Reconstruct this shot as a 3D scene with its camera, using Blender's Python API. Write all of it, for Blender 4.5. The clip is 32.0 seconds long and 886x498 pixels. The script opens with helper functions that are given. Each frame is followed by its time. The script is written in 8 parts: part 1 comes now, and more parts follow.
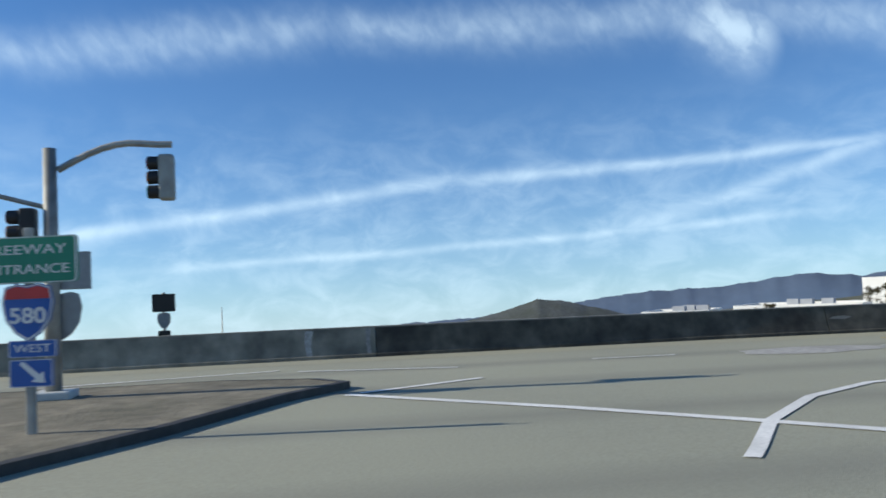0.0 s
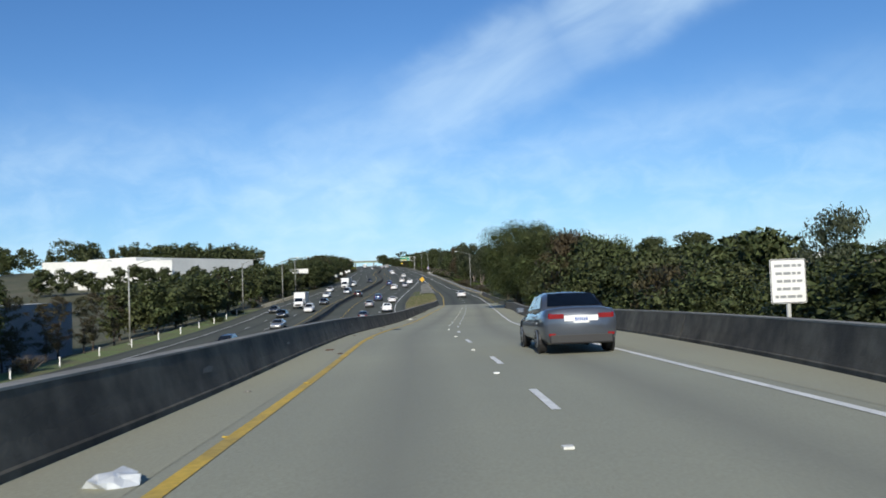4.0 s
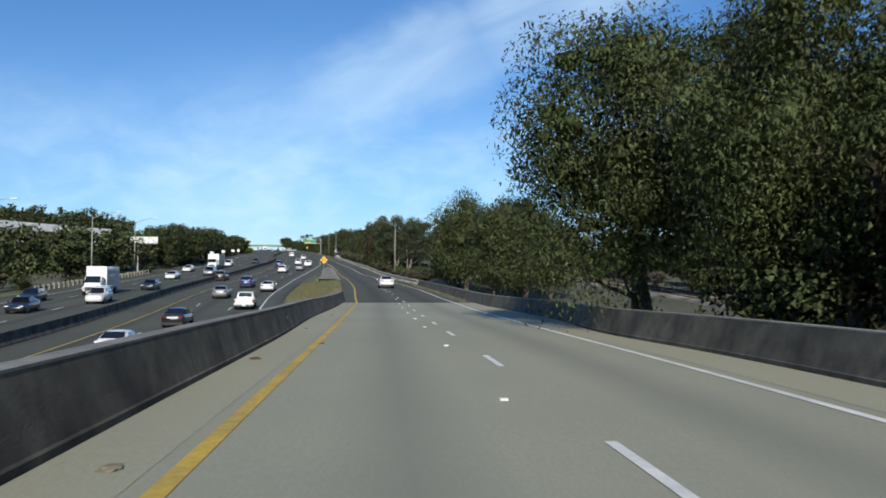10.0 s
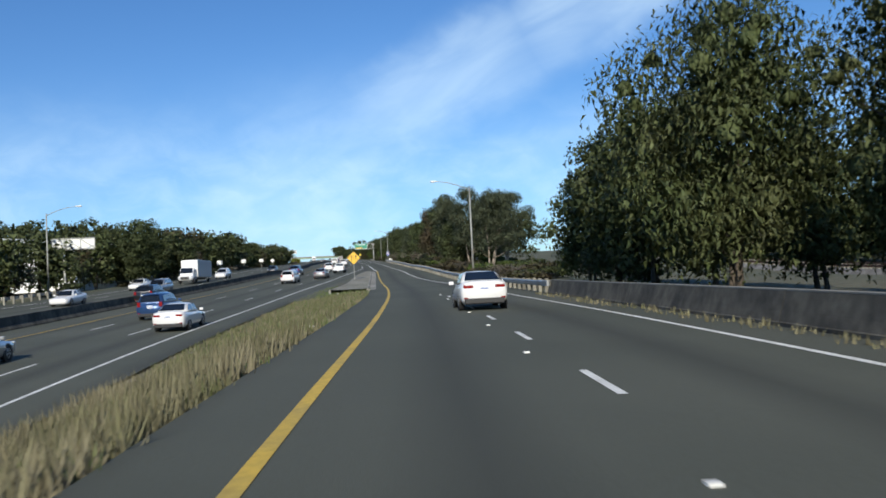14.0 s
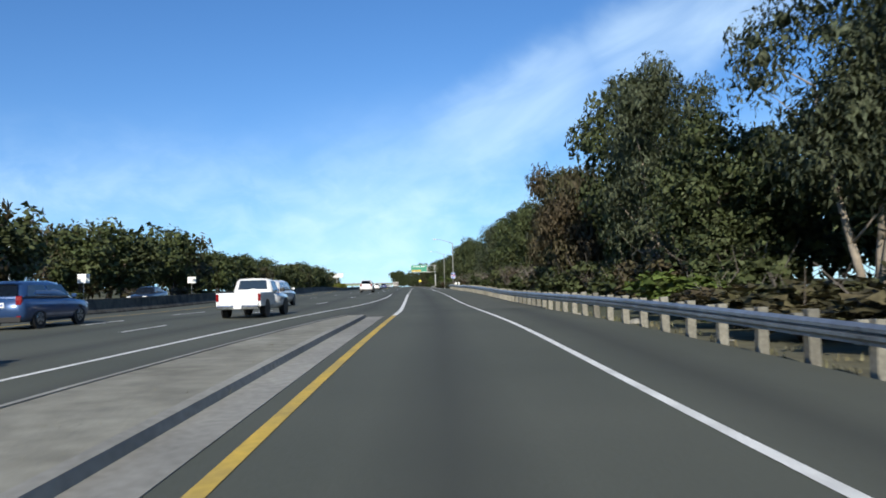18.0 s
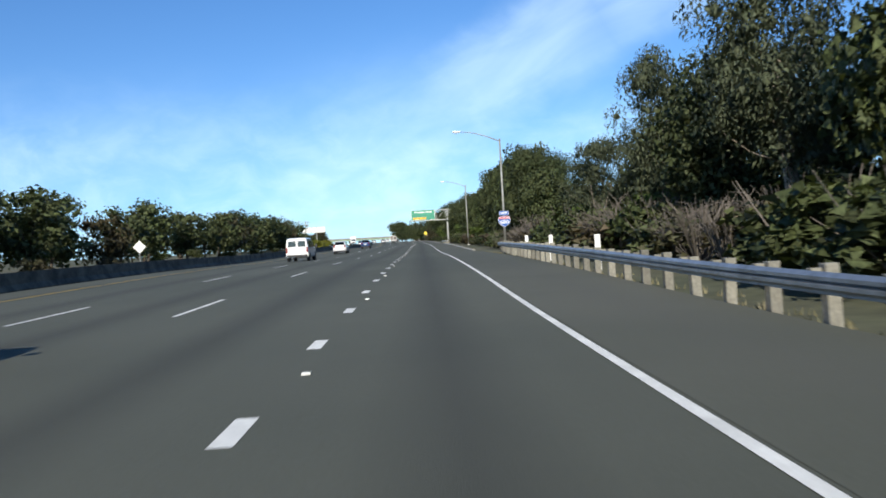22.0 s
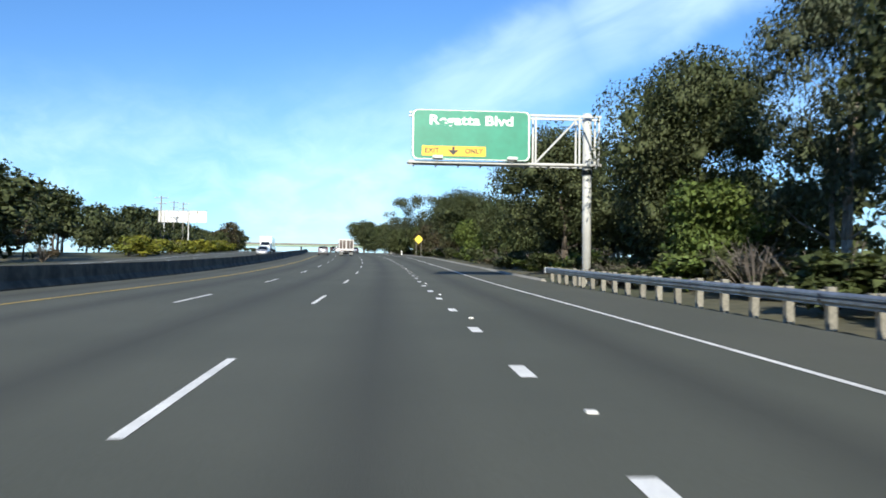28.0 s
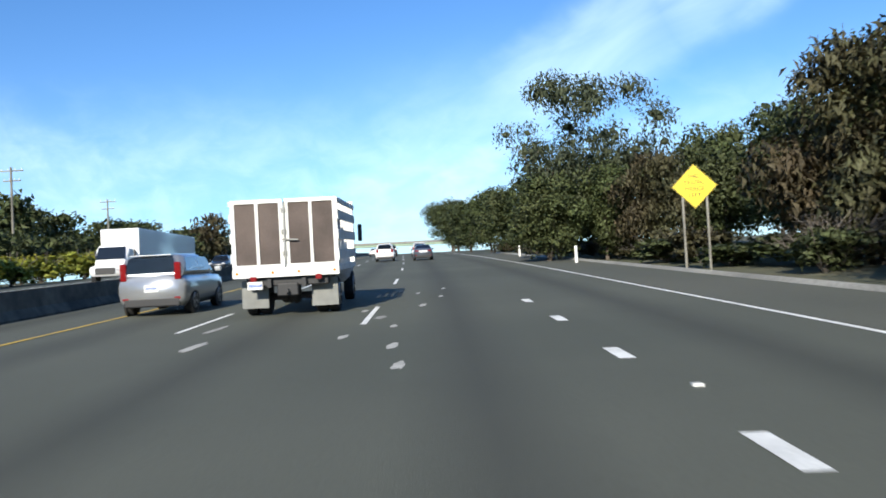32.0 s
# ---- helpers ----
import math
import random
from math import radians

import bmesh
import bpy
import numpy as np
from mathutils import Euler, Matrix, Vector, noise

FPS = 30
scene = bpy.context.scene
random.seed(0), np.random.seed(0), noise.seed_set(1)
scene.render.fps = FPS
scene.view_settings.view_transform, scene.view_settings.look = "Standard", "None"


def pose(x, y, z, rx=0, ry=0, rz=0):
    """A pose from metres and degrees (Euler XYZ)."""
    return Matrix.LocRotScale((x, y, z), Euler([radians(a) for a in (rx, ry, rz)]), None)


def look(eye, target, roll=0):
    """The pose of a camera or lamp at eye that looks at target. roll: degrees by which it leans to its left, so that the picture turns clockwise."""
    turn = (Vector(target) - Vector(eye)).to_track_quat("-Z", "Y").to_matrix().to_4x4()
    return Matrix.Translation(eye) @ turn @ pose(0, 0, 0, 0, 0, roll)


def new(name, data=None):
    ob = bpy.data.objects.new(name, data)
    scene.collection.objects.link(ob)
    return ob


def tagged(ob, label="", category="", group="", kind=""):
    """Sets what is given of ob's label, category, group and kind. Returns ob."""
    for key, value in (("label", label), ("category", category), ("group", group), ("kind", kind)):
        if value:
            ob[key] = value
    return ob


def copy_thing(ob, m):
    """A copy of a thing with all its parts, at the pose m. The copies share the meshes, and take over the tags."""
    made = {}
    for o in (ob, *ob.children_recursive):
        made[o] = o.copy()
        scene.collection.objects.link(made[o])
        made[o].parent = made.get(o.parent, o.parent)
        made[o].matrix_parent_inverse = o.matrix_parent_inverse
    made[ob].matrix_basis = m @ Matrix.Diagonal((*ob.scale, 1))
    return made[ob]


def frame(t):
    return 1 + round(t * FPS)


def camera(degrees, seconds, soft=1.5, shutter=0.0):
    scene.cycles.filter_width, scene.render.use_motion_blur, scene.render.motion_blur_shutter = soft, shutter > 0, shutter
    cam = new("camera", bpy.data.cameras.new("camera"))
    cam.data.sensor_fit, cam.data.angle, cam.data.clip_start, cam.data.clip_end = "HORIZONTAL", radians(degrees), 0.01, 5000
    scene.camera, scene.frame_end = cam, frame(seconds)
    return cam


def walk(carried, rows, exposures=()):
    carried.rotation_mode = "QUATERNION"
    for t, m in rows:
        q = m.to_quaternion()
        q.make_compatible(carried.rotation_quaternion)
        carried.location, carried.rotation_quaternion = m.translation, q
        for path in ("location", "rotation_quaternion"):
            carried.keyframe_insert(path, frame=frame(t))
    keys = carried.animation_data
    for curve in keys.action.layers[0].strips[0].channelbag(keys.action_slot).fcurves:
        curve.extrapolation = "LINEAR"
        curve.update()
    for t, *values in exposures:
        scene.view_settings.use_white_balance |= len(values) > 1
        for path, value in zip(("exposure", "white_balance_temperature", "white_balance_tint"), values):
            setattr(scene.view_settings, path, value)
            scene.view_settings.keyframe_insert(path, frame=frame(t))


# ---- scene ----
cam = camera(57.4, 32.0, soft=1.7, shutter=0.12)
PATH = [
    (0, (-6.612, -1.741, 9.423), (-8.581, -1.407, 9.533), -2.65),
    (0.5, (-9.542, 0.552, 9.357), (-11.426, 1.213, 9.480), -1.32),
    (1, (-12.404, 1.678, 9.356), (-14.095, 2.737, 9.490), 0.11),
    (1.5, (-14.650, 3.121, 9.406), (-16.081, 4.510, 9.562), -1.90),
    (2, (-16.948, 4.997, 9.479), (-18.031, 6.672, 9.628), -1.96),
    (2.5, (-19.087, 7.232, 9.475), (-19.795, 9.097, 9.618), -0.63),
    (3, (-20.595, 10.400, 9.391), (-20.925, 12.370, 9.501), -1.40),
    (3.5, (-21.455, 14.513, 9.337), (-21.507, 16.510, 9.427), -2.50),
    (4, (-21.897, 19.635, 9.200), (-21.729, 21.626, 9.285), -2.13),
    (4.5, (-21.907, 24.885, 9.120), (-21.612, 26.862, 9.197), -0.12),
    (6.5, (-21.614, 47.924, 8.722), (-21.208, 49.881, 8.785), -0.38),
    (7, (-21.129, 53.801, 8.606), (-20.738, 55.761, 8.671), -0.60),
    (7.5, (-20.463, 59.785, 8.453), (-20.081, 61.748, 8.504), -0.58),
    (8, (-19.701, 65.947, 8.238), (-19.315, 67.909, 8.276), -1.20),
    (8.5, (-18.911, 72.292, 8.009), (-18.551, 74.259, 8.044), -1.81),
    (9, (-18.015, 78.897, 7.858), (-17.655, 80.864, 7.884), -0.91),
    (9.5, (-17.067, 85.644, 7.789), (-16.693, 87.609, 7.814), -0.17),
    (10, (-16.154, 92.418, 7.691), (-15.769, 94.379, 7.755), 0.44),
    (10.5, (-15.265, 99.375, 7.605), (-14.905, 101.341, 7.683), 0.19),
    (11, (-14.347, 106.659, 7.556), (-13.999, 108.626, 7.646), -0.79),
    (11.5, (-13.409, 114.335, 7.454), (-13.067, 116.302, 7.575), -1.55),
    (12, (-12.441, 122.427, 7.323), (-12.097, 124.394, 7.432), -1.77),
    (12.5, (-11.502, 130.820, 7.183), (-11.183, 132.792, 7.273), -0.96),
    (13, (-10.420, 139.541, 7.159), (-10.131, 141.517, 7.265), -2.74),
    (13.5, (-9.710, 148.910, 7.072), (-9.431, 150.889, 7.163), -0.91),
    (14, (-8.970, 159.705, 7.167), (-8.731, 161.689, 7.246), -2.81),
    (14.5, (-8.291, 171.869, 7.336), (-8.083, 173.857, 7.401), -1.77),
    (16.5, (-4.438, 225.138, 8.064), (-4.300, 227.130, 8.178), -1.51),
    (17, (-3.925, 238.569, 8.398), (-3.807, 240.562, 8.510), -1.22),
    (17.5, (-3.485, 251.898, 8.838), (-3.385, 253.892, 8.958), -0.73),
    (18, (-3.040, 264.953, 9.386), (-2.966, 266.945, 9.545), -1.28),
    (18.5, (-2.507, 277.818, 9.980), (-2.428, 279.810, 10.132), -1.68),
    (19, (-2.096, 290.551, 10.544), (-1.995, 292.543, 10.698), -1.42),
    (19.5, (-1.906, 303.222, 10.989), (-1.801, 305.217, 11.101), -5.69),
    (20, (-1.874, 315.940, 11.439), (-1.869, 317.936, 11.571), -2.67),
    (20.5, (-1.868, 328.859, 11.985), (-1.857, 330.855, 12.120), -0.91),
    (21, (-2.044, 342.109, 12.599), (-2.030, 344.108, 12.666), -1.33),
    (21.5, (-1.918, 355.759, 13.139), (-1.902, 357.758, 13.198), -3.24),
    (22, (-2.090, 369.693, 13.724), (-2.034, 371.692, 13.764), -3.18),
    (22.5, (-2.096, 383.542, 14.273), (-2.027, 385.540, 14.312), -1.99),
    (23, (-2.175, 397.330, 14.816), (-2.125, 399.329, 14.876), -2.38),
    (23.5, (-2.374, 411.021, 15.306), (-2.344, 413.019, 15.376), -3.45),
    (24, (-2.834, 424.862, 15.781), (-2.768, 426.860, 15.828), -0.98),
    (24.5, (-3.179, 439.016, 16.169), (-3.109, 441.015, 16.202), -1.00),
    (25, (-3.439, 453.564, 16.561), (-3.350, 455.562, 16.594), -1.46),
    (25.5, (-3.697, 468.560, 17.120), (-3.592, 470.557, 17.152), -0.73),
    (27.5, (-4.845, 530.609, 19.356), (-4.696, 532.602, 19.429), 0.25),
    (28, (-5.329, 546.533, 19.856), (-5.192, 548.527, 19.928), 0.73),
    (28.5, (-5.614, 562.360, 20.354), (-5.525, 564.356, 20.433), -1.06),
    (29, (-5.542, 578.001, 20.799), (-5.498, 579.999, 20.877), -2.16),
    (29.5, (-5.446, 593.409, 21.307), (-5.469, 595.407, 21.386), 0.10),
    (30, (-5.733, 608.515, 21.842), (-5.789, 610.513, 21.922), 0.62),
    (30.5, (-5.954, 623.143, 22.441), (-6.041, 625.140, 22.509), 1.78),
    (31, (-6.437, 637.488, 23.032), (-6.537, 639.485, 23.100), 0.22),
    (31.5, (-6.975, 651.603, 23.612), (-7.086, 653.600, 23.662), -1.46),
    (32, (-7.823, 665.910, 24.229), (-7.913, 667.907, 24.288), -2.96),
]
EXPOSURES = [(0, 0.1), (1, 0.08), (2, -0.12), (3, -0.15), (4, -0.05), (12, 0.0), (14, 0.05), (17, 0.2), (20, 0.22), (23, 0.38), (25.5, 0.55), (28, 0.55), (32, 0.55)]
walk(cam, [(t, look(eye, target, roll)) for t, eye, target, roll in PATH], EXPOSURES)

# ---- world, sun ----
SUN_EL, SUN_AZ = 25.0, 189.0
world = bpy.data.worlds.new("sky")
scene.world = world
world.use_nodes = True
wn, wl = world.node_tree.nodes, world.node_tree.links
wn.clear()


def wnode(kind, **values):
    n = wn.new(kind)
    for key, v in values.items():
        n.inputs[key].default_value = v
    return n


def wmath(op, a, b=None, clamp=False):
    n = wn.new("ShaderNodeMath")
    n.operation, n.use_clamp = op, clamp
    for i, v in enumerate((a, b)):
        if v is None:
            continue
        if isinstance(v, (int, float)):
            n.inputs[i].default_value = v
        else:
            wl.new(v, n.inputs[i])
    return n.outputs[0]


sky = wn.new("ShaderNodeTexSky")
sky.sky_type, sky.sun_disc = "NISHITA", False
sky.sun_elevation, sky.sun_rotation = radians(SUN_EL), radians(SUN_AZ)
sky.altitude, sky.air_density, sky.dust_density, sky.ozone_density = 0.0, 1.0, 0.35, 2.6
coord = wn.new("ShaderNodeTexCoord")
split = wn.new("ShaderNodeSeparateXYZ")
wl.new(coord.outputs["Generated"], split.inputs[0])
sx, sy, sz = split.outputs["X"], split.outputs["Y"], split.outputs["Z"]
# the land falls away to the west, so the sea's horizon lies a little lower there
west = wmath("MAXIMUM", wmath("MULTIPLY", sx, -1.0), 0.0)
lifted = wmath("ADD", sz, wmath("MULTIPLY", west, 0.045))
vec = wn.new("ShaderNodeCombineXYZ")
for i, c in enumerate((sx, sy, lifted)):
    wl.new(c, vec.inputs[i])
wl.new(vec.outputs[0], sky.inputs["Vector"])
# bearing (to the left of the freeway) and height over the horizon, in degrees
az = wmath("MULTIPLY", wmath("ARCTAN2", wmath("MULTIPLY", sx, -1.0), sy), 57.2958)
el = wmath("MULTIPLY", wmath("ARCSINE", sz), 57.2958)


def cloud_noise(turn, along_scale, across_scale, detail, rough, warp=0.0, seed=0.0):
    """Noise drawn out along a direction in the sky."""
    c, s = math.cos(radians(turn)), math.sin(radians(turn))
    along = wmath("ADD", wmath("MULTIPLY", az, c), wmath("MULTIPLY", el, s))
    across = wmath("SUBTRACT", wmath("MULTIPLY", el, c), wmath("MULTIPLY", az, s))
    v = wn.new("ShaderNodeCombineXYZ")
    wl.new(wmath("MULTIPLY", along, along_scale), v.inputs[0])
    wl.new(wmath("MULTIPLY", across, across_scale), v.inputs[1])
    v.inputs[2].default_value = seed
    n = wnode("ShaderNodeTexNoise", Scale=1.0, Detail=detail, Roughness=rough, Distortion=warp)
    wl.new(v.outputs[0], n.inputs["Vector"])
    return n.outputs["Fac"]


def ramp_up(value, low, high):
    n = wn.new("ShaderNodeMapRange")
    n.interpolation_type = "SMOOTHSTEP"
    wl.new(value, n.inputs["Value"])
    n.inputs["From Min"].default_value, n.inputs["From Max"].default_value = low, high
    return n.outputs[0]


wobble = wmath("SUBTRACT", cloud_noise(20, 0.16, 0.22, 4, 0.55, 0.0, 3.0), 0.5)


def band(a, b, wide_a, wide_b, shake=0.0, ends=3.0, firm=False):
    """A soft streak of cloud from a to b (bearing, height), with its half widths there."""
    dx, dy = b[0] - a[0], b[1] - a[1]
    length = math.hypot(dx, dy)
    px, py = wmath("SUBTRACT", az, a[0]), wmath("SUBTRACT", el, a[1])
    t = wmath("DIVIDE", wmath("ADD", wmath("MULTIPLY", px, dx), wmath("MULTIPLY", py, dy)), length)
    d = wmath("DIVIDE", wmath("SUBTRACT", wmath("MULTIPLY", px, dy), wmath("MULTIPLY", py, dx)), length)
    if shake:
        d = wmath("ADD", d, wmath("MULTIPLY", wobble, shake))
    k = wmath("DIVIDE", t, length, True)
    wide = wmath("ADD", wide_a, wmath("MULTIPLY", k, wide_b - wide_a))
    q = wmath("DIVIDE", d, wide)
    q2 = wmath("MULTIPLY", q, q)
    core = wmath("POWER", 2.718, wmath("MULTIPLY", wmath("MULTIPLY", q2, q2) if firm else q2, -1.0))
    return wmath("MULTIPLY", core, wmath("MULTIPLY", ramp_up(t, -ends, ends), wmath("SUBTRACT", 1.0, ramp_up(t, length - ends, length + ends))))


def most(*values):
    out = values[0]
    for x in values[1:]:
        out = wmath("MAXIMUM", out, x)
    return out


feather = cloud_noise(-26, 0.09, 0.30, 5, 0.5, 0.5)
ripple = cloud_noise(55, 0.55, 0.85, 4, 0.5, 0.3, 5.0)
mottle = cloud_noise(0, 0.3, 0.5, 6, 0.58, 0.4, 9.0)
grain = wmath("ADD", 0.3, wmath("MULTIPLY", ramp_up(feather, 0.25, 0.72), 0.5))
puffs = wmath("ADD", 0.5, wmath("MULTIPLY", ramp_up(ripple, 0.3, 0.75), 0.45))
# the plume ahead, the ribbed band and the trails over the bay, a thin low veil
plume = most(
    band((-48, 30.0), (-13, 16.4), 2.7, 2.8, 2.6, 3.0, True),
    wmath("MULTIPLY", band((-15, 17.2), (-1.0, 10.8), 2.8, 3.6, 3.2, 6.0, True), 0.85),
    wmath("MULTIPLY", band((-6, 12.0), (9, 5.0), 3.6, 5.0, 4.0, 6.0), 0.6),
    wmath("MULTIPLY", band((8, 10.5), (26, 8.0), 2.2, 3.0, 4.0, 6.0), 0.32),
    wmath("MULTIPLY", band((-34, 12.5), (-8, 8.0), 1.4, 2.4, 4.0, 6.0), 0.3),
)
plume = wmath("MULTIPLY", plume, grain)
ribbed = wmath("MULTIPLY", most(band((116, 15.2), (88, 18.6), 1.2, 1.4, 2.0), band((88, 18.6), (57, 17.6), 1.2, 1.6, 2.0), band((58, 17.6), (40, 12.4), 1.4, 1.8, 2.5), wmath("MULTIPLY", band((42, 13), (24, 6), 1.8, 2.6, 3.0), 0.7)), puffs)
puff = wmath("MULTIPLY", band((62.5, 17.6), (57.5, 15.4), 1.7, 1.7, 3.0, 1.5), wmath("ADD", 0.55, wmath("MULTIPLY", ramp_up(ripple, 0.3, 0.65), 0.45)))
trails = most(wmath("MULTIPLY", most(band((112, 4.0), (80, 7.95), 0.45, 0.5, 0.4, 5), band((80, 7.95), (50, 8.5), 0.5, 0.3, 0.4, 5)), 0.48), wmath("MULTIPLY", band((100, 2.4), (56, 4.2), 0.3, 0.3, 0.4, 6), 0.35), wmath("MULTIPLY", band((68, 3.6), (50, 8.8), 0.7, 0.4, 0.6, 3), 0.4))
trails = wmath("MULTIPLY", trails, wmath("ADD", 0.45, mottle))
haze = wmath("MULTIPLY", wmath("POWER", 2.718, wmath("MULTIPLY", wmath("MAXIMUM", wmath("MULTIPLY", lifted, 57.3), 0.0), -0.17)), 0.48)
veil = wmath("MULTIPLY", wmath("MULTIPLY", ramp_up(mottle, 0.35, 0.75), wmath("SUBTRACT", 1.0, ramp_up(el, 5.0, 15.0))), 0.2)
cover = most(wmath("MULTIPLY", plume, 0.6), wmath("MULTIPLY", ribbed, 0.34), wmath("MULTIPLY", puff, 0.62), wmath("MULTIPLY", trails, 0.7))
cover = wmath("ADD", wmath("ADD", cover, veil), haze, True)
blue = wn.new("ShaderNodeMix")
blue.data_type, blue.blend_type = "RGBA", "MULTIPLY"
blue.inputs["Factor"].default_value = 1.0
wl.new(sky.outputs[0], blue.inputs[6])
blue.inputs[7].default_value = (0.50, 0.88, 1.28, 1)
mixer = wn.new("ShaderNodeMix")
mixer.data_type = "RGBA"
wl.new(cover, mixer.inputs["Factor"])
wl.new(blue.outputs[2], mixer.inputs[6])
mixer.inputs[7].default_value = (8.6, 11.0, 12.6, 1)
back = wn.new("ShaderNodeBackground")
back.inputs["Strength"].default_value = 0.095
wl.new(mixer.outputs[2], back.inputs["Color"])
wout = wn.new("ShaderNodeOutputWorld")
wl.new(back.outputs[0], wout.inputs["Surface"])

lamp = bpy.data.lights.new("sun", "SUN")
lamp.energy, lamp.angle, lamp.color = 5.0, radians(0.53), (1.0, 0.93, 0.80)
sun = new("sun", lamp)
sun.matrix_world = look((math.sin(radians(SUN_AZ)) * math.cos(radians(SUN_EL)) * 900, math.cos(radians(SUN_AZ)) * math.cos(radians(SUN_EL)) * 900, math.sin(radians(SUN_EL)) * 900), (0, 0, 0))

# ---- materials ----
MATS = {}


def material(name, color, rough=0.8, metal=0.0, vary=0.12, grain=8.0, big=0.25, bump=0.0, bump_scale=40.0, second=None, spec=0.5, coat=0.0, island=0.0, transmit=0.0, emit=0.0):
    """A surface with grain and larger blotches; second: the colour of its blotches."""
    m = bpy.data.materials.new(name)
    m.use_nodes = True
    nt = m.node_tree
    n, l = nt.nodes, nt.links
    b = n["Principled BSDF"]
    b.inputs["Roughness"].default_value = rough
    b.inputs["Metallic"].default_value = metal
    b.inputs["Specular IOR Level"].default_value = spec
    b.inputs["Coat Weight"].default_value = coat
    b.inputs["Coat Roughness"].default_value = 0.04
    if transmit:
        b.inputs["Transmission Weight"].default_value = transmit
    pos = n.new("ShaderNodeNewGeometry")
    fine, wide = n.new("ShaderNodeTexNoise"), n.new("ShaderNodeTexNoise")
    fine.inputs["Scale"].default_value, fine.inputs["Detail"].default_value = grain, 6
    wide.inputs["Scale"].default_value, wide.inputs["Detail"].default_value = big, 4
    for t in (fine, wide):
        l.new(pos.outputs["Position"], t.inputs["Vector"])
    mix = n.new("ShaderNodeMix")
    mix.data_type = "RGBA"
    mix.inputs[6].default_value = (*color, 1)
    mix.inputs[7].default_value = (*(second or tuple(c * (1 - 1.6 * vary) for c in color)), 1)
    step = n.new("ShaderNodeMapRange")
    step.inputs["From Min"].default_value, step.inputs["From Max"].default_value = 0.38, 0.66
    l.new(wide.outputs["Fac"], step.inputs["Value"])
    l.new(step.outputs[0], mix.inputs["Factor"])
    hsv = n.new("ShaderNodeHueSaturation")
    val = n.new("ShaderNodeMapRange")
    val.inputs["From Min"].default_value, val.inputs["From Max"].default_value = 0.25, 0.75
    val.inputs["To Min"].default_value, val.inputs["To Max"].default_value = 1 - vary, 1 + vary
    l.new(fine.outputs["Fac"], val.inputs["Value"])
    value = val.outputs[0]
    if island:
        mul = n.new("ShaderNodeMath")
        mul.operation = "MULTIPLY"
        isl = n.new("ShaderNodeMapRange")
        isl.inputs["To Min"].default_value, isl.inputs["To Max"].default_value = 1 - island, 1 + island
        l.new(pos.outputs["Random Per Island"], isl.inputs["Value"])
        l.new(value, mul.inputs[0])
        l.new(isl.outputs[0], mul.inputs[1])
        value = mul.outputs[0]
    l.new(value, hsv.inputs["Value"])
    l.new(mix.outputs[2], hsv.inputs["Color"])
    l.new(hsv.outputs[0], b.inputs["Base Color"])
    if bump:
        bp, nz = n.new("ShaderNodeBump"), n.new("ShaderNodeTexNoise")
        nz.inputs["Scale"].default_value, nz.inputs["Detail"].default_value = bump_scale, 5
        l.new(pos.outputs["Position"], nz.inputs["Vector"])
        bp.inputs["Strength"].default_value, bp.inputs["Distance"].default_value = bump, 0.02
        l.new(nz.outputs["Fac"], bp.inputs["Height"])
        l.new(bp.outputs[0], b.inputs["Normal"])
    if emit:
        b.inputs["Emission Color"].default_value = (*color, 1)
        b.inputs["Emission Strength"].default_value = emit
    MATS[name] = m
    return m


def leaf_material(name, color, other, lights=0.24):
    """Leaves: matt, a little light passes through, each clump a little different."""
    m = material(name, color, rough=0.62, vary=0.5, grain=9.0, big=0.22, second=other, spec=0.25, island=lights, bump=1.0, bump_scale=13)
    b = m.node_tree.nodes["Principled BSDF"]
    out = m.node_tree.nodes["Material Output"]
    tr, add = m.node_tree.nodes.new("ShaderNodeBsdfTranslucent"), m.node_tree.nodes.new("ShaderNodeMixShader")
    tr.inputs["Color"].default_value = (color[0] * 1.5, color[1] * 1.5, color[2] * 0.8, 1)
    add.inputs["Fac"].default_value = 0.15
    m.node_tree.links.new(b.outputs[0], add.inputs[1])
    m.node_tree.links.new(tr.outputs[0], add.inputs[2])
    m.node_tree.links.new(add.outputs[0], out.inputs["Surface"])
    return m


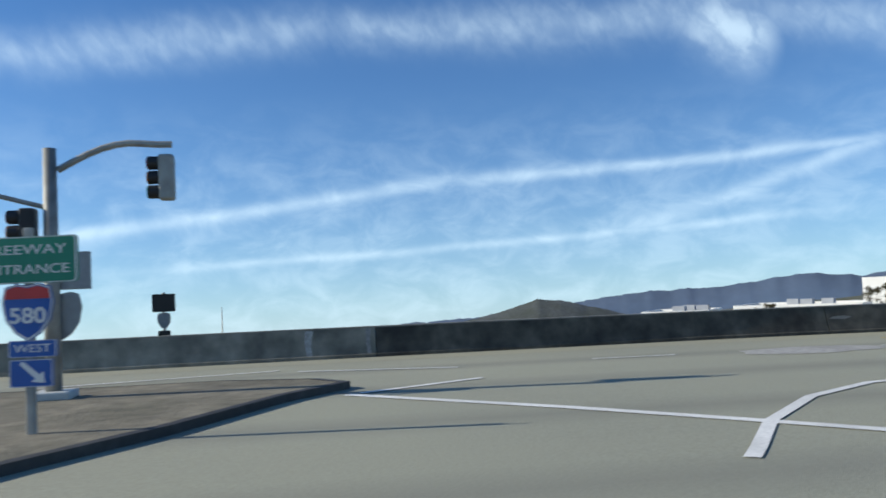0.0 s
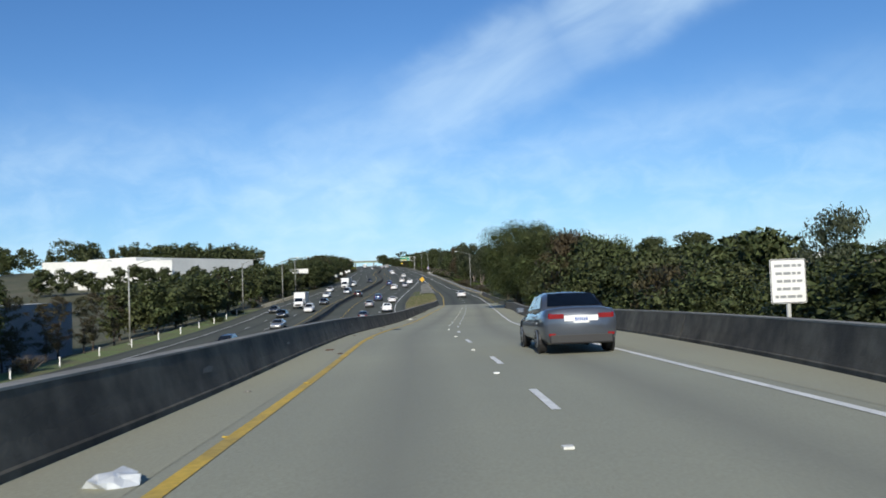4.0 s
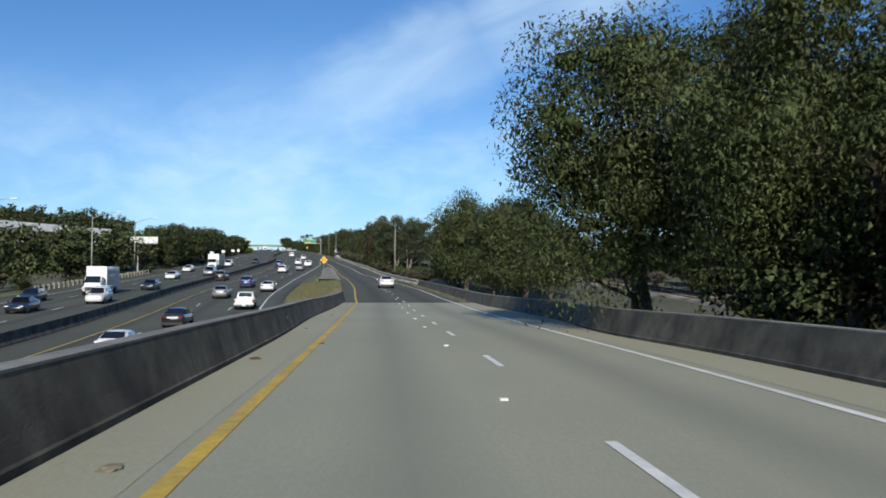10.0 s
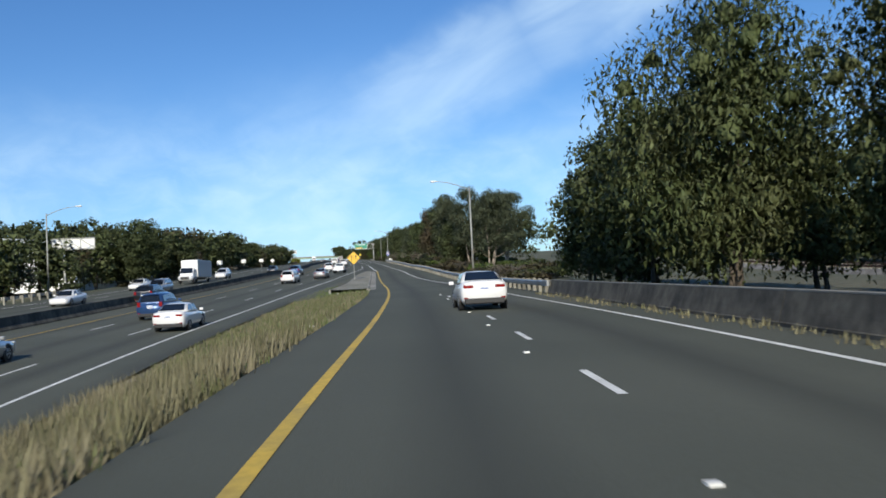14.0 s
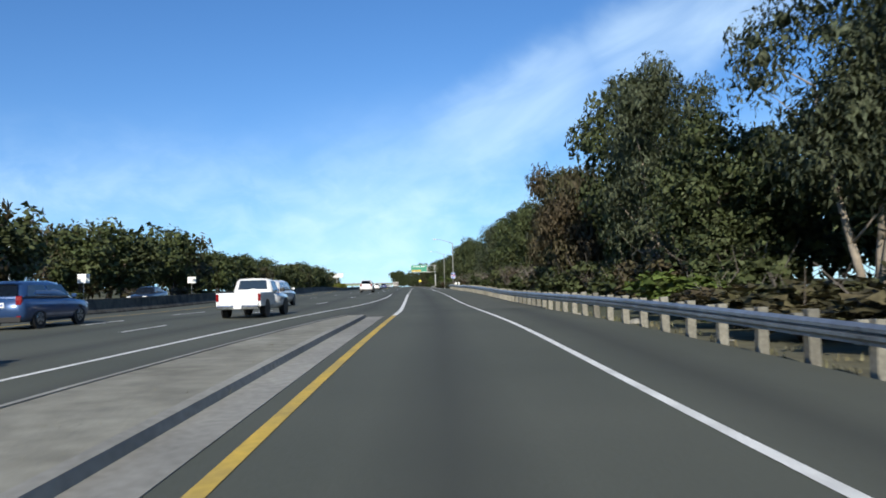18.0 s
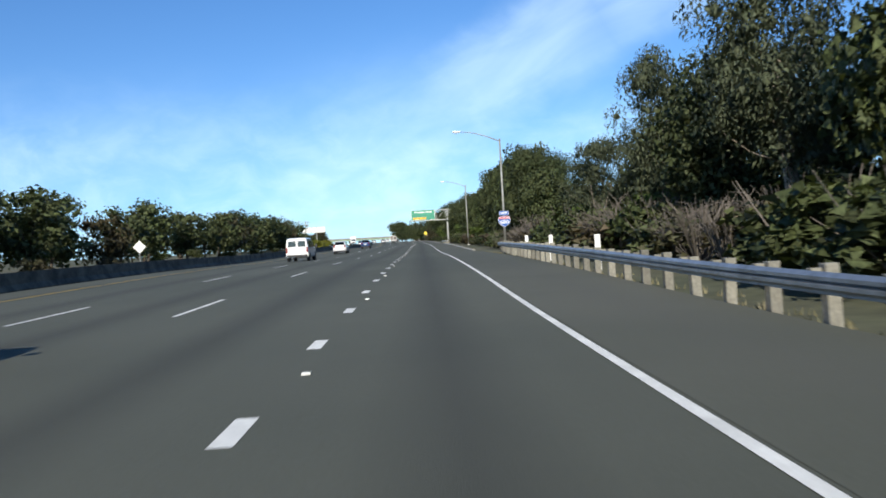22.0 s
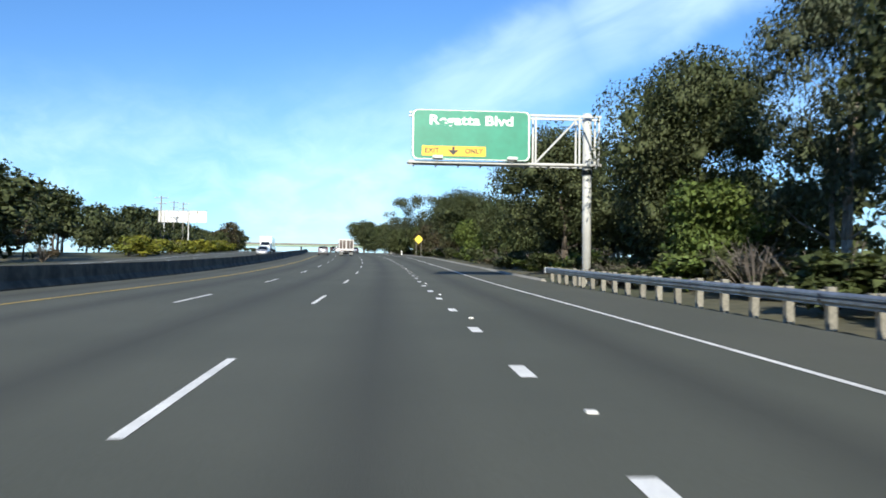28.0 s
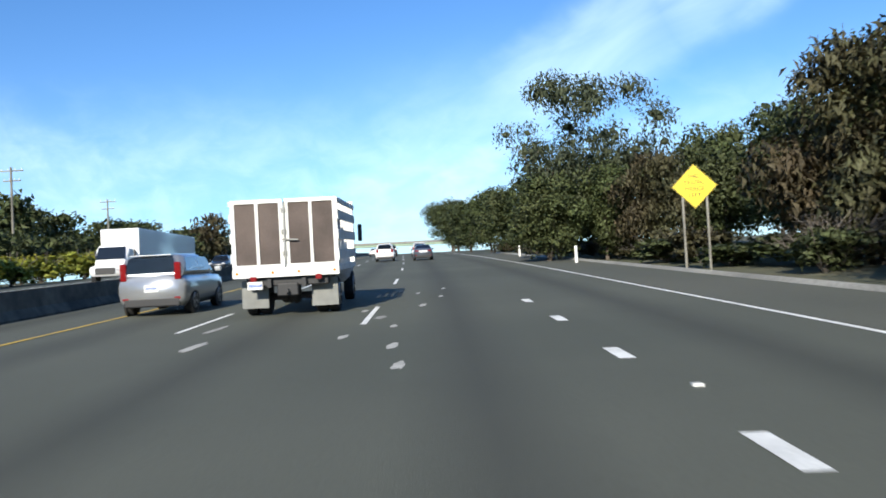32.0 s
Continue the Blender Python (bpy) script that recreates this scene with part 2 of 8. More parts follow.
def road_material(name, color, second, track, lane=3.66, amount=0.25, grain=30.0, streaks=0.15):
    """Pavement with worn wheel tracks and an oil band along each lane (UV: metres across, metres along)."""
    m = material(name, color, rough=0.9, vary=0.14, grain=grain, big=0.12, second=second, bump=0.35, bump_scale=60, spec=0.3)
    n, l = m.node_tree.nodes, m.node_tree.links
    b = n["Principled BSDF"]
    src = b.inputs["Base Color"].links[0].from_socket
    uv, sep = n.new("ShaderNodeUVMap"), n.new("ShaderNodeSeparateXYZ")
    uv.uv_map = "road"
    l.new(uv.outputs[0], sep.inputs[0])

    def mth(op, a, c, clamp=False):
        k = n.new("ShaderNodeMath")
        k.operation, k.use_clamp = op, clamp
        for i, x in enumerate((a, c)):
            if isinstance(x, (int, float)):
                k.inputs[i].default_value = x
            else:
                l.new(x, k.inputs[i])
        return k.outputs[0]

    frac = mth("FRACT", mth("DIVIDE", sep.outputs[0], lane), 0.0)
    mid = mth("ABSOLUTE", mth("SUBTRACT", frac, 0.5), 0.0)
    band = mth("SUBTRACT", 1.0, mth("DIVIDE", mid, 0.24), True)
    vec = n.new("ShaderNodeCombineXYZ")
    l.new(mth("MULTIPLY", sep.outputs[0], 0.9), vec.inputs[0])
    l.new(mth("MULTIPLY", sep.outputs[1], 0.05), vec.inputs[1])
    nz = n.new("ShaderNodeTexNoise")
    nz.inputs["Scale"].default_value, nz.inputs["Detail"].default_value = 1.4, 5
    l.new(vec.outputs[0], nz.inputs["Vector"])
    band = mth("MULTIPLY", band, mth("ADD", 0.3, nz.outputs["Fac"]))
    mix = n.new("ShaderNodeMix")
    mix.data_type = "RGBA"
    l.new(mth("MULTIPLY", band, amount, True), mix.inputs["Factor"])
    l.new(src, mix.inputs[6])
    mix.inputs[7].default_value = (*track, 1)
    mix2 = n.new("ShaderNodeMix")
    mix2.data_type = "RGBA"
    l.new(mth("MULTIPLY", mth("SUBTRACT", nz.outputs["Fac"], 0.45, True), streaks * 6, True), mix2.inputs["Factor"])
    l.new(mix.outputs[2], mix2.inputs[6])
    mix2.inputs[7].default_value = (*second, 1)
    l.new(mix2.outputs[2], b.inputs["Base Color"])
    return m


ASPHALT = road_material("asphalt", (0.078, 0.084, 0.066), (0.098, 0.103, 0.081), (0.038, 0.040, 0.034), amount=0.75)
SHOULDER = road_material("shoulder_asphalt", (0.085, 0.090, 0.070), (0.106, 0.108, 0.085), (0.075, 0.076, 0.068), amount=0.2)
DECK = road_material("deck_concrete", (0.295, 0.298, 0.228), (0.335, 0.335, 0.25), (0.20, 0.202, 0.165), amount=0.75, lane=3.52)
DECK_EDGE = road_material("dusty_concrete", (0.325, 0.322, 0.24), (0.36, 0.352, 0.25), (0.30, 0.285, 0.22), amount=0.3)
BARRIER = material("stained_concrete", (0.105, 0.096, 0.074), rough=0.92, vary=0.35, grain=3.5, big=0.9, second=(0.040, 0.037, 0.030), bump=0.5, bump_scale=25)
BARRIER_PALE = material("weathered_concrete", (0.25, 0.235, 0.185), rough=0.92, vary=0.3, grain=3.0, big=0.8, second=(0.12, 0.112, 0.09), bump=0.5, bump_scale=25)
BARRIER_TOP = material("bare_concrete", (0.26, 0.25, 0.22), rough=0.9, vary=0.2, grain=5, big=0.6, bump=0.4)
LIME = material("lime_deposit", (0.36, 0.35, 0.32), rough=0.95, vary=0.3, grain=12)
SCUFF = material("scraped_concrete", (0.225, 0.215, 0.19), rough=0.95, vary=0.3, grain=12)
CURB = material("kerb_concrete", (0.30, 0.29, 0.25), rough=0.9, vary=0.22, grain=8, bump=0.3)
PAINT = material("white_road_paint", (0.80, 0.80, 0.75), rough=0.75, vary=0.14, grain=22, big=1.2, second=(0.62, 0.62, 0.58))
YELLOW = material("yellow_road_paint", (0.60, 0.40, 0.055), rough=0.75, vary=0.2, grain=10, big=0.8, second=(0.42, 0.30, 0.07))
GROUND = material("dry_ground", (0.10, 0.095, 0.055), rough=1.0, vary=0.35, grain=1.5, big=0.08, second=(0.055, 0.065, 0.03), bump=0.8, bump_scale=3)
DIRT = material("gravel_dirt", (0.19, 0.17, 0.12), rough=1.0, vary=0.35, grain=3, big=0.7, second=(0.12, 0.11, 0.075), bump=0.9, bump_scale=14)
GRASS_DRY = material("dry_grass", (0.175, 0.155, 0.095), rough=0.9, vary=0.3, grain=2, big=0.5, second=(0.10, 0.10, 0.045), island=0.3)
GRASS_GREEN = material("green_grass", (0.075, 0.11, 0.032), rough=0.9, vary=0.3, grain=2, big=0.5, second=(0.11, 0.12, 0.045), island=0.3)
BARK = material("bark", (0.10, 0.08, 0.06), rough=0.95, vary=0.3, grain=7, bump=0.9, bump_scale=9)
BARK_PALE = material("pale_bark", (0.33, 0.28, 0.22), rough=0.9, vary=0.25, grain=5, bump=0.5, bump_scale=9)
LEAF_A = leaf_material("leaf_olive", (0.070, 0.091, 0.033), (0.085, 0.097, 0.040))
LEAF_B = leaf_material("leaf_dark", (0.060, 0.077, 0.030), (0.076, 0.090, 0.039))
LEAF_C = leaf_material("leaf_bright", (0.106, 0.145, 0.033), (0.084, 0.123, 0.032))
LEAF_D = leaf_material("leaf_grey_green", (0.084, 0.099, 0.056), (0.069, 0.082, 0.047))
LEAF_E = leaf_material("leaf_russet", (0.086, 0.067, 0.039), (0.075, 0.079, 0.037))
LEAF_F = leaf_material("leaf_yellow_green", (0.27, 0.26, 0.03), (0.16, 0.19, 0.035))
TWIG = material("bare_twig", (0.14, 0.12, 0.10), rough=0.9, vary=0.25, grain=4)
STEEL = material("galvanised_steel", (0.42, 0.44, 0.45), rough=0.45, metal=0.75, vary=0.18, grain=6, big=1.2, second=(0.30, 0.31, 0.31))
STEEL_DULL = material("weathered_steel", (0.36, 0.36, 0.33), rough=0.6, metal=0.35, vary=0.2, grain=5, big=0.8)
POLE_GREY = material("pale_pole_paint", (0.52, 0.53, 0.50), rough=0.55, vary=0.12, grain=4, big=0.5)
WOOD_POST = material("weathered_timber", (0.25, 0.24, 0.20), rough=0.9, vary=0.3, grain=14, bump=0.6, bump_scale=20)
SIGN_GREEN = material("sign_green", (0.012, 0.20, 0.115), rough=0.45, vary=0.08, grain=3, big=0.9, second=(0.015, 0.235, 0.14))
SIGN_YELLOW = material("sign_yellow", (0.80, 0.47, 0.02), rough=0.45, vary=0.06, grain=4)
SIGN_LIME = material("sign_bright_yellow", (0.78, 0.60, 0.02), rough=0.45, vary=0.06, grain=4)
SIGN_WHITE = material("sign_white", (0.74, 0.74, 0.71), rough=0.5, vary=0.06, grain=5)
SIGN_BLACK = material("sign_black", (0.015, 0.014, 0.013), rough=0.5, vary=0.1)
SIGN_BLUE = material("sign_blue", (0.02, 0.10, 0.38), rough=0.45, vary=0.08, grain=4)
SIGN_RED = material("sign_red", (0.50, 0.03, 0.03), rough=0.45, vary=0.08, grain=4)
SIGN_BACK = material("sign_back_aluminium", (0.30, 0.31, 0.31), rough=0.5, metal=0.5, vary=0.12)
GLASS = material("car_glass", (0.012, 0.015, 0.018), rough=0.04, vary=0.05, spec=0.8, coat=0.5)
TYRE = material("tyre_rubber", (0.016, 0.016, 0.016), rough=0.85, vary=0.15)
RIM = material("wheel_rim", (0.36, 0.37, 0.38), rough=0.35, metal=0.8, vary=0.1)
TRIM = material("black_trim", (0.018, 0.018, 0.019), rough=0.55, vary=0.1)
LAMP_RED = material("red_lens", (0.20, 0.008, 0.010), rough=0.12, vary=0.08, coat=0.6)
LAMP_CLEAR = material("clear_lens", (0.62, 0.63, 0.64), rough=0.1, vary=0.05, coat=0.6)
LAMP_AMBER = material("amber_lens", (0.75, 0.25, 0.02), rough=0.15, vary=0.05, coat=0.6)
PLATE = material("plate_white", (0.72, 0.72, 0.70), rough=0.5, vary=0.05)
CHROME = material("chrome", (0.72, 0.73, 0.74), rough=0.12, metal=1.0, vary=0.04)
CAR = {
    "grey": material("grey_car_paint", (0.105, 0.118, 0.142), rough=0.32, metal=0.55, vary=0.03, coat=0.9),
    "white": material("white_car_paint", (0.72, 0.72, 0.71), rough=0.35, vary=0.03, coat=0.8),
    "silver": material("silver_car_paint", (0.40, 0.41, 0.42), rough=0.32, metal=0.6, vary=0.03, coat=0.9),
    "black": material("black_car_paint", (0.015, 0.016, 0.018), rough=0.3, vary=0.03, coat=0.9),
    "blue": material("blue_car_paint", (0.025, 0.065, 0.17), rough=0.32, metal=0.3, vary=0.03, coat=0.9),
    "dark": material("dark_car_paint", (0.035, 0.038, 0.045), rough=0.32, metal=0.3, vary=0.03, coat=0.9),
}
WALL_WHITE = material("white_wall_paint", (0.74, 0.74, 0.70), rough=0.85, vary=0.06, grain=0.8, big=0.08)
WALL_TAN = material("tan_wall_paint", (0.46, 0.36, 0.25), rough=0.85, vary=0.08, grain=0.8)
WALL_GREY = material("grey_wall_paint", (0.34, 0.36, 0.38), rough=0.85, vary=0.10, grain=0.8, big=0.1)
ROOF = material("pale_roof_membrane", (0.58, 0.58, 0.55), rough=0.9, vary=0.1, grain=1.0)
WINDOW = material("building_glass", (0.03, 0.04, 0.05), rough=0.08, vary=0.1, spec=0.8)
# blue of distance haze is put into the far ridge's own colour
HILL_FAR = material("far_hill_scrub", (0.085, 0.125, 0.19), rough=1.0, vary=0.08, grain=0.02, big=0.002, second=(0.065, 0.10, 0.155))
HILL_MID = material("near_hill_scrub", (0.075, 0.085, 0.085), rough=1.0, vary=0.3, grain=0.08, big=0.01, second=(0.045, 0.055, 0.04))
WATER = material("bay_water", (0.06, 0.11, 0.16), rough=0.25, vary=0.1, grain=0.05, bump=0.3, bump_scale=0.3)
PALE_GREEN = material("pale_green_girder", (0.30, 0.40, 0.28), rough=0.7, vary=0.12, grain=2)
MESH_BROWN = material("brown_mesh_panel", (0.115, 0.088, 0.075), rough=0.75, vary=0.25, grain=60, big=1.0, bump=0.6, bump_scale=180)
TRUCK_WHITE = material("chalky_white_paint", (0.70, 0.70, 0.67), rough=0.5, vary=0.10, grain=6, big=0.8, second=(0.58, 0.57, 0.53))
PLASTIC = material("crumpled_plastic", (0.55, 0.58, 0.60), rough=0.5, vary=0.2, grain=8)
RUST = material("rust_brown", (0.14, 0.075, 0.045), rough=0.95, vary=0.3, grain=6)
BALLAST = material("track_ballast", (0.24, 0.225, 0.20), rough=1.0, vary=0.4, grain=6, bump=1.0, bump_scale=18)
FADED = material("faded_stain", (0.19, 0.19, 0.155), rough=0.85, vary=0.25, grain=5)
NEAR_BLACK = material("oil_stain", (0.055, 0.054, 0.05), rough=0.7, vary=0.3, grain=6)
PATCH = material("spilt_cement", (0.42, 0.41, 0.37), rough=0.95, vary=0.25, grain=7)

MUD_FLAP = material("grey_rubber", (0.20, 0.205, 0.19), rough=0.75, vary=0.2, grain=6, big=1.5)
VERGE_GREEN = material("mown_grass", (0.125, 0.175, 0.05), rough=1.0, vary=0.4, grain=5, big=0.3, second=(0.13, 0.125, 0.06), bump=0.8, bump_scale=20)
ISLAND = material("dusty_island_concrete", (0.255, 0.245, 0.195), rough=0.95, vary=0.3, grain=2.2, big=0.35, second=(0.18, 0.17, 0.13), bump=0.5, bump_scale=18)
WALL_SLATE = material("grey_blue_wall", (0.24, 0.26, 0.28), rough=0.85, vary=0.1, grain=1.2, big=0.15, second=(0.20, 0.22, 0.235))

# ---- building helpers ----
def mesh_object(name, bm, mat, smooth=False):
    me = bpy.data.meshes.new(name)
    bm.to_mesh(me)
    bm.free()
    for m in (mat if isinstance(mat, (list, tuple)) else [mat]):
        me.materials.append(m)
    if smooth:
        me.shade_smooth()
    return new(name, me)


def part(name, bm, mat, parent, label="", smooth=False, kind=""):
    ob = mesh_object(name, bm, mat, smooth)
    ob.parent = parent
    return tagged(ob, label=label, kind=kind)


def raw_mesh(name, verts, faces, mat):
    me = bpy.data.meshes.new(name)
    me.from_pydata(verts, [], faces)
    me.materials.append(mat)
    me.update()
    return me


def root(name, at, turn=0.0, label="", category="", group=""):
    ob = new(name)
    ob.matrix_basis = pose(*at, 0, 0, turn)
    return tagged(ob, label=label, category=category, group=group)


def box(bm, cx, cy, cz, sx, sy, sz, bevel=0.0, m=None):
    made = bmesh.ops.create_cube(bm, size=1.0)["verts"]
    bmesh.ops.scale(bm, vec=(sx, sy, sz), verts=made)
    if bevel:
        edges = list({e for v in made for e in v.link_edges})
        made = [g for g in bmesh.ops.bevel(bm, geom=edges, offset=bevel, segments=2, affect="EDGES", profile=0.5)["verts"]]
        made = list({v for v in made})
    bmesh.ops.translate(bm, vec=(cx, cy, cz), verts=made)
    if m:
        bmesh.ops.transform(bm, matrix=m, verts=made)
    return made


def rod(bm, a, b, r, r2=None, seg=8):
    """A round bar from a to b."""
    a, b = Vector(a), Vector(b)
    d = b - a
    m = Matrix.Translation((a + b) / 2) @ d.to_track_quat("Z", "Y").to_matrix().to_4x4()
    bmesh.ops.create_cone(bm, cap_ends=True, segments=seg, radius1=r, radius2=r if r2 is None else r2, depth=d.length, matrix=m)


def bent_tube(bm, points, r, seg=8):
    """One round tube through these points."""
    pts = [Vector(p) for p in points]
    rings = []
    for i, p in enumerate(pts):
        d = (pts[min(i + 1, len(pts) - 1)] - pts[max(i - 1, 0)]).normalized()
        u = d.cross(Vector((0.31, 0.2, 0.93)) if abs(d.z) < 0.9 else Vector((1, 0, 0))).normalized()
        w = d.cross(u)
        rings.append([bm.verts.new(p + (u * math.cos(k * 2 * math.pi / seg) + w * math.sin(k * 2 * math.pi / seg)) * r) for k in range(seg)])
    for a, b in zip(rings, rings[1:]):
        for k in range(seg):
            bm.faces.new((a[k], a[(k + 1) % seg], b[(k + 1) % seg], b[k]))
    bm.faces.new(rings[0][::-1])
    bm.faces.new(rings[-1])


def poly(bm, points, depth, m=None):
    """A flat plate with this outline in x and z, of this depth along y."""
    front = [bm.verts.new((x, -depth / 2, z)) for x, z in points]
    back = [bm.verts.new((x, depth / 2, z)) for x, z in points]
    bm.faces.new(front)
    bm.faces.new(back[::-1])
    n = len(points)
    for i in range(n):
        bm.faces.new((front[i], back[i], back[(i + 1) % n], front[(i + 1) % n])[::-1])
    if m:
        bmesh.ops.transform(bm, matrix=m, verts=front + back)
    return front + back


def lettering(name, text, size, mat, parent, at, turn=0.0, width=None, bold=0.0):
    """Raised letters on a plate that faces -y of its parent."""
    cu = bpy.data.curves.new(name, "FONT")
    cu.body, cu.size, cu.extrude, cu.align_x, cu.align_y = text, size, 0.004, "CENTER", "CENTER"
    cu.offset = bold
    tmp = new("letters_tmp", cu)
    dg = bpy.context.evaluated_depsgraph_get()
    me = bpy.data.meshes.new_from_object(tmp.evaluated_get(dg))
    bpy.data.objects.remove(tmp)
    xs = [v.co.x for v in me.vertices]
    k = width / (max(xs) - min(xs)) if width else 1.0
    me.transform(Matrix.Diagonal((k, 1, 1, 1)))
    me.materials.clear()
    me.materials.append(mat)
    ob = new(name, me)
    ob.parent = parent
    ob.matrix_basis = pose(*at, 90, 0, turn)
    return ob


# ---- the plan: lines across (x) and heights (z) as functions of the way along (y) ----
def curve(points):
    ys, xs = np.array([p[0] for p in points], float), np.array([p[1] for p in points], float)
    d = np.gradient(xs, ys)

    def f(y):
        y = np.asarray(y, float)
        i = np.clip(np.searchsorted(ys, y) - 1, 0, len(ys) - 2)
        h = ys[i + 1] - ys[i]
        t = np.clip((y - ys[i]) / h, 0, 1)
        a, b = xs[i], xs[i + 1]
        out = a * (2 * t**3 - 3 * t**2 + 1) + b * (3 * t**2 - 2 * t**3) + h * (d[i] * (t**3 - 2 * t**2 + t) + d[i + 1] * (t**3 - t**2))
        return float(out) if out.ndim == 0 else out

    return f


Z_RAMP = curve([(-400, 7.9), (-40, 7.95), (0, 7.93), (20, 7.77), (50, 7.2), (80, 6.4), (107, 6.1), (123, 5.86), (150, 5.6), (172, 5.85), (225, 6.55), (252, 7.3), (290, 9.05), (316, 9.99), (342, 11.13), (370, 12.25), (385, 12.79), (397, 13.3), (425, 14.29), (453, 15.07), (500, 16.8), (562, 18.9), (593, 19.8), (624, 20.95), (653, 22.15), (668, 22.8), (690, 23.6), (760, 26.2), (900, 30.3), (1190, 37.6), (1500, 44)])
Z_FREE = curve([(-400, -0.6), (0, 0.3), (50, 1.0), (100, 2.0), (150, 3.3), (188, 4.6), (225, 6.0), (260, 7.5), (300, 9.4), (316, 9.99), (342, 11.13), (370, 12.25), (385, 12.79), (397, 13.3), (425, 14.29), (453, 15.07), (500, 16.8), (562, 18.9), (593, 19.8), (624, 20.95), (653, 22.15), (668, 22.8), (690, 23.6), (760, 26.2), (900, 30.3), (1190, 37.6), (1500, 44)])
def bend(y):
    """How far the freeway has swung to the left of its straight line."""
    d = np.clip(np.asarray(y, float) - 590.0, 0, 140)
    far = np.maximum(np.asarray(y, float) - 730.0, 0)
    out = 0.000335 * d * d + 0.0938 * far
    return float(out) if out.ndim == 0 else out


X_WALL_L = curve([(-60, -27.4), (0, -26.8), (12, -26.5), (20, -25.7), (31, -24.65), (45, -23.873), (60, -22.828), (74, -21.259), (88, -19.416), (113, -16.402), (128, -14.935), (147, -12.507), (156, -11.35)])
X_YELLOW = curve([(-20, -25), (0, -24.9), (20, -23.95), (35, -23.07), (53, -22.15), (66, -20.87), (79, -19.311), (107, -15.94), (123, -14.13), (140, -12.25), (152, -10.88), (160, -10.272), (190, -7.84), (232, -5.412), (254, -5), (271, -4.6), (291, -4.019), (304, -3.7)])
X_EDGE = curve([(10, -18.6), (20, -17.2), (35, -16.3), (53, -15.25), (66, -14.012), (79, -12.386), (107, -9.05), (123, -7.08), (140, -4.95), (152, -3.56), (160, -2.962), (190, -0.57), (232, 1.05), (247, 0.618), (265, -0.08), (290, 0), (400, 0), (900, 0)])
X_WALL_R = curve([(8, -17.6), (16, -16.6), (25, -15.7), (36, -14.2), (51, -12.967), (64, -12.8), (71, -11.542), (90, -9.483), (108, -7.267), (116, -6.625), (123, -5.185), (150, -2.2), (165, -1), (205, 2.2)])
X_FREE = curve([(-400, -52), (0, -31.5), (50, -27.5), (107, -22.8), (160, -19), (200, -17.559), (223, -15.75), (244, -13.9), (263, -11.85), (275, -10.439), (305, -7.5), (335, -5.5), (352, -5.4)])
X_L1 = curve([(-400, -55.7), (0, -35.2), (50, -31.2), (107, -26.5), (160, -22.0), (200, -20.5), (244, -16.9), (275, -13.8), (305, -11.2), (335, -9.0), (360, -8.0), (420, -7.6), (460, -7.35), (560, -7.35), (1500, -7.35)])
X_MEDIAN = curve([(-400, -66.0), (0, -45.3), (50, -41.2), (107, -36.2), (160, -31.9), (200, -30.3), (244, -26.8), (275, -23.8), (305, -21.3), (335, -19.5), (360, -19.0), (440, -20.6), (520, -19.4), (570, -18.2), (640, -17.8), (1500, -17.8)])
Y_JOINT = 152.0
_edge, _l1, _median = X_EDGE, X_L1, X_MEDIAN
X_EDGE = lambda y: _edge(y) - bend(y)
X_L1 = lambda y: _l1(y) - bend(y)
X_MEDIAN = lambda y: _median(y) - bend(y)
X_DOT = lambda y: -3.66 - bend(y)
X_RAIL = lambda y: 3.4 - bend(y)


def ribbon(name, left, right, z, y0, y1, step, mat, lift=0.0, ref=None, cols=1, parent=None):
    """A strip of pavement between two lines, with metres across and along as its UV."""
    ys = np.linspace(y0, y1, max(2, int(round((y1 - y0) / step)) + 1))
    bm = bmesh.new()
    uv = bm.loops.layers.uv.new("road")
    rows = []
    for y in ys:
        a, b = (left(y) if callable(left) else left), (right(y) if callable(right) else right)
        rows.append([bm.verts.new((a + (b - a) * k / cols, y, z(y) + lift)) for k in range(cols + 1)])
    refx = ref or left
    for i in range(len(rows) - 1):
        for k in range(cols):
            f = bm.faces.new((rows[i][k], rows[i][k + 1], rows[i + 1][k + 1], rows[i + 1][k]))
            for lp in f.loops:
                yy = lp.vert.co.y
                lp[uv].uv = (lp.vert.co.x - (refx(yy) if callable(refx) else refx), yy)
    ob = mesh_object(name, bm, mat)
    if parent:
        ob.parent = parent
    return ob


def stripe(name, x, z, y0, y1, width, mat, parent, lift=0.008, step=4.0):
    n = max(1, int(round((y1 - y0) / step)))
    bm = bmesh.new()
    top = []
    for i in range(n + 1):
        y = y0 + (y1 - y0) * i / n
        cx = x(y) if callable(x) else x
        top.append((bm.verts.new((cx - width / 2, y, z(y) + lift)), bm.verts.new((cx + width / 2, y, z(y) + lift))))
    for a, b in zip(top, top[1:]):
        bm.faces.new((a[0], a[1], b[1], b[0]))
    return part(name, bm, mat, parent)


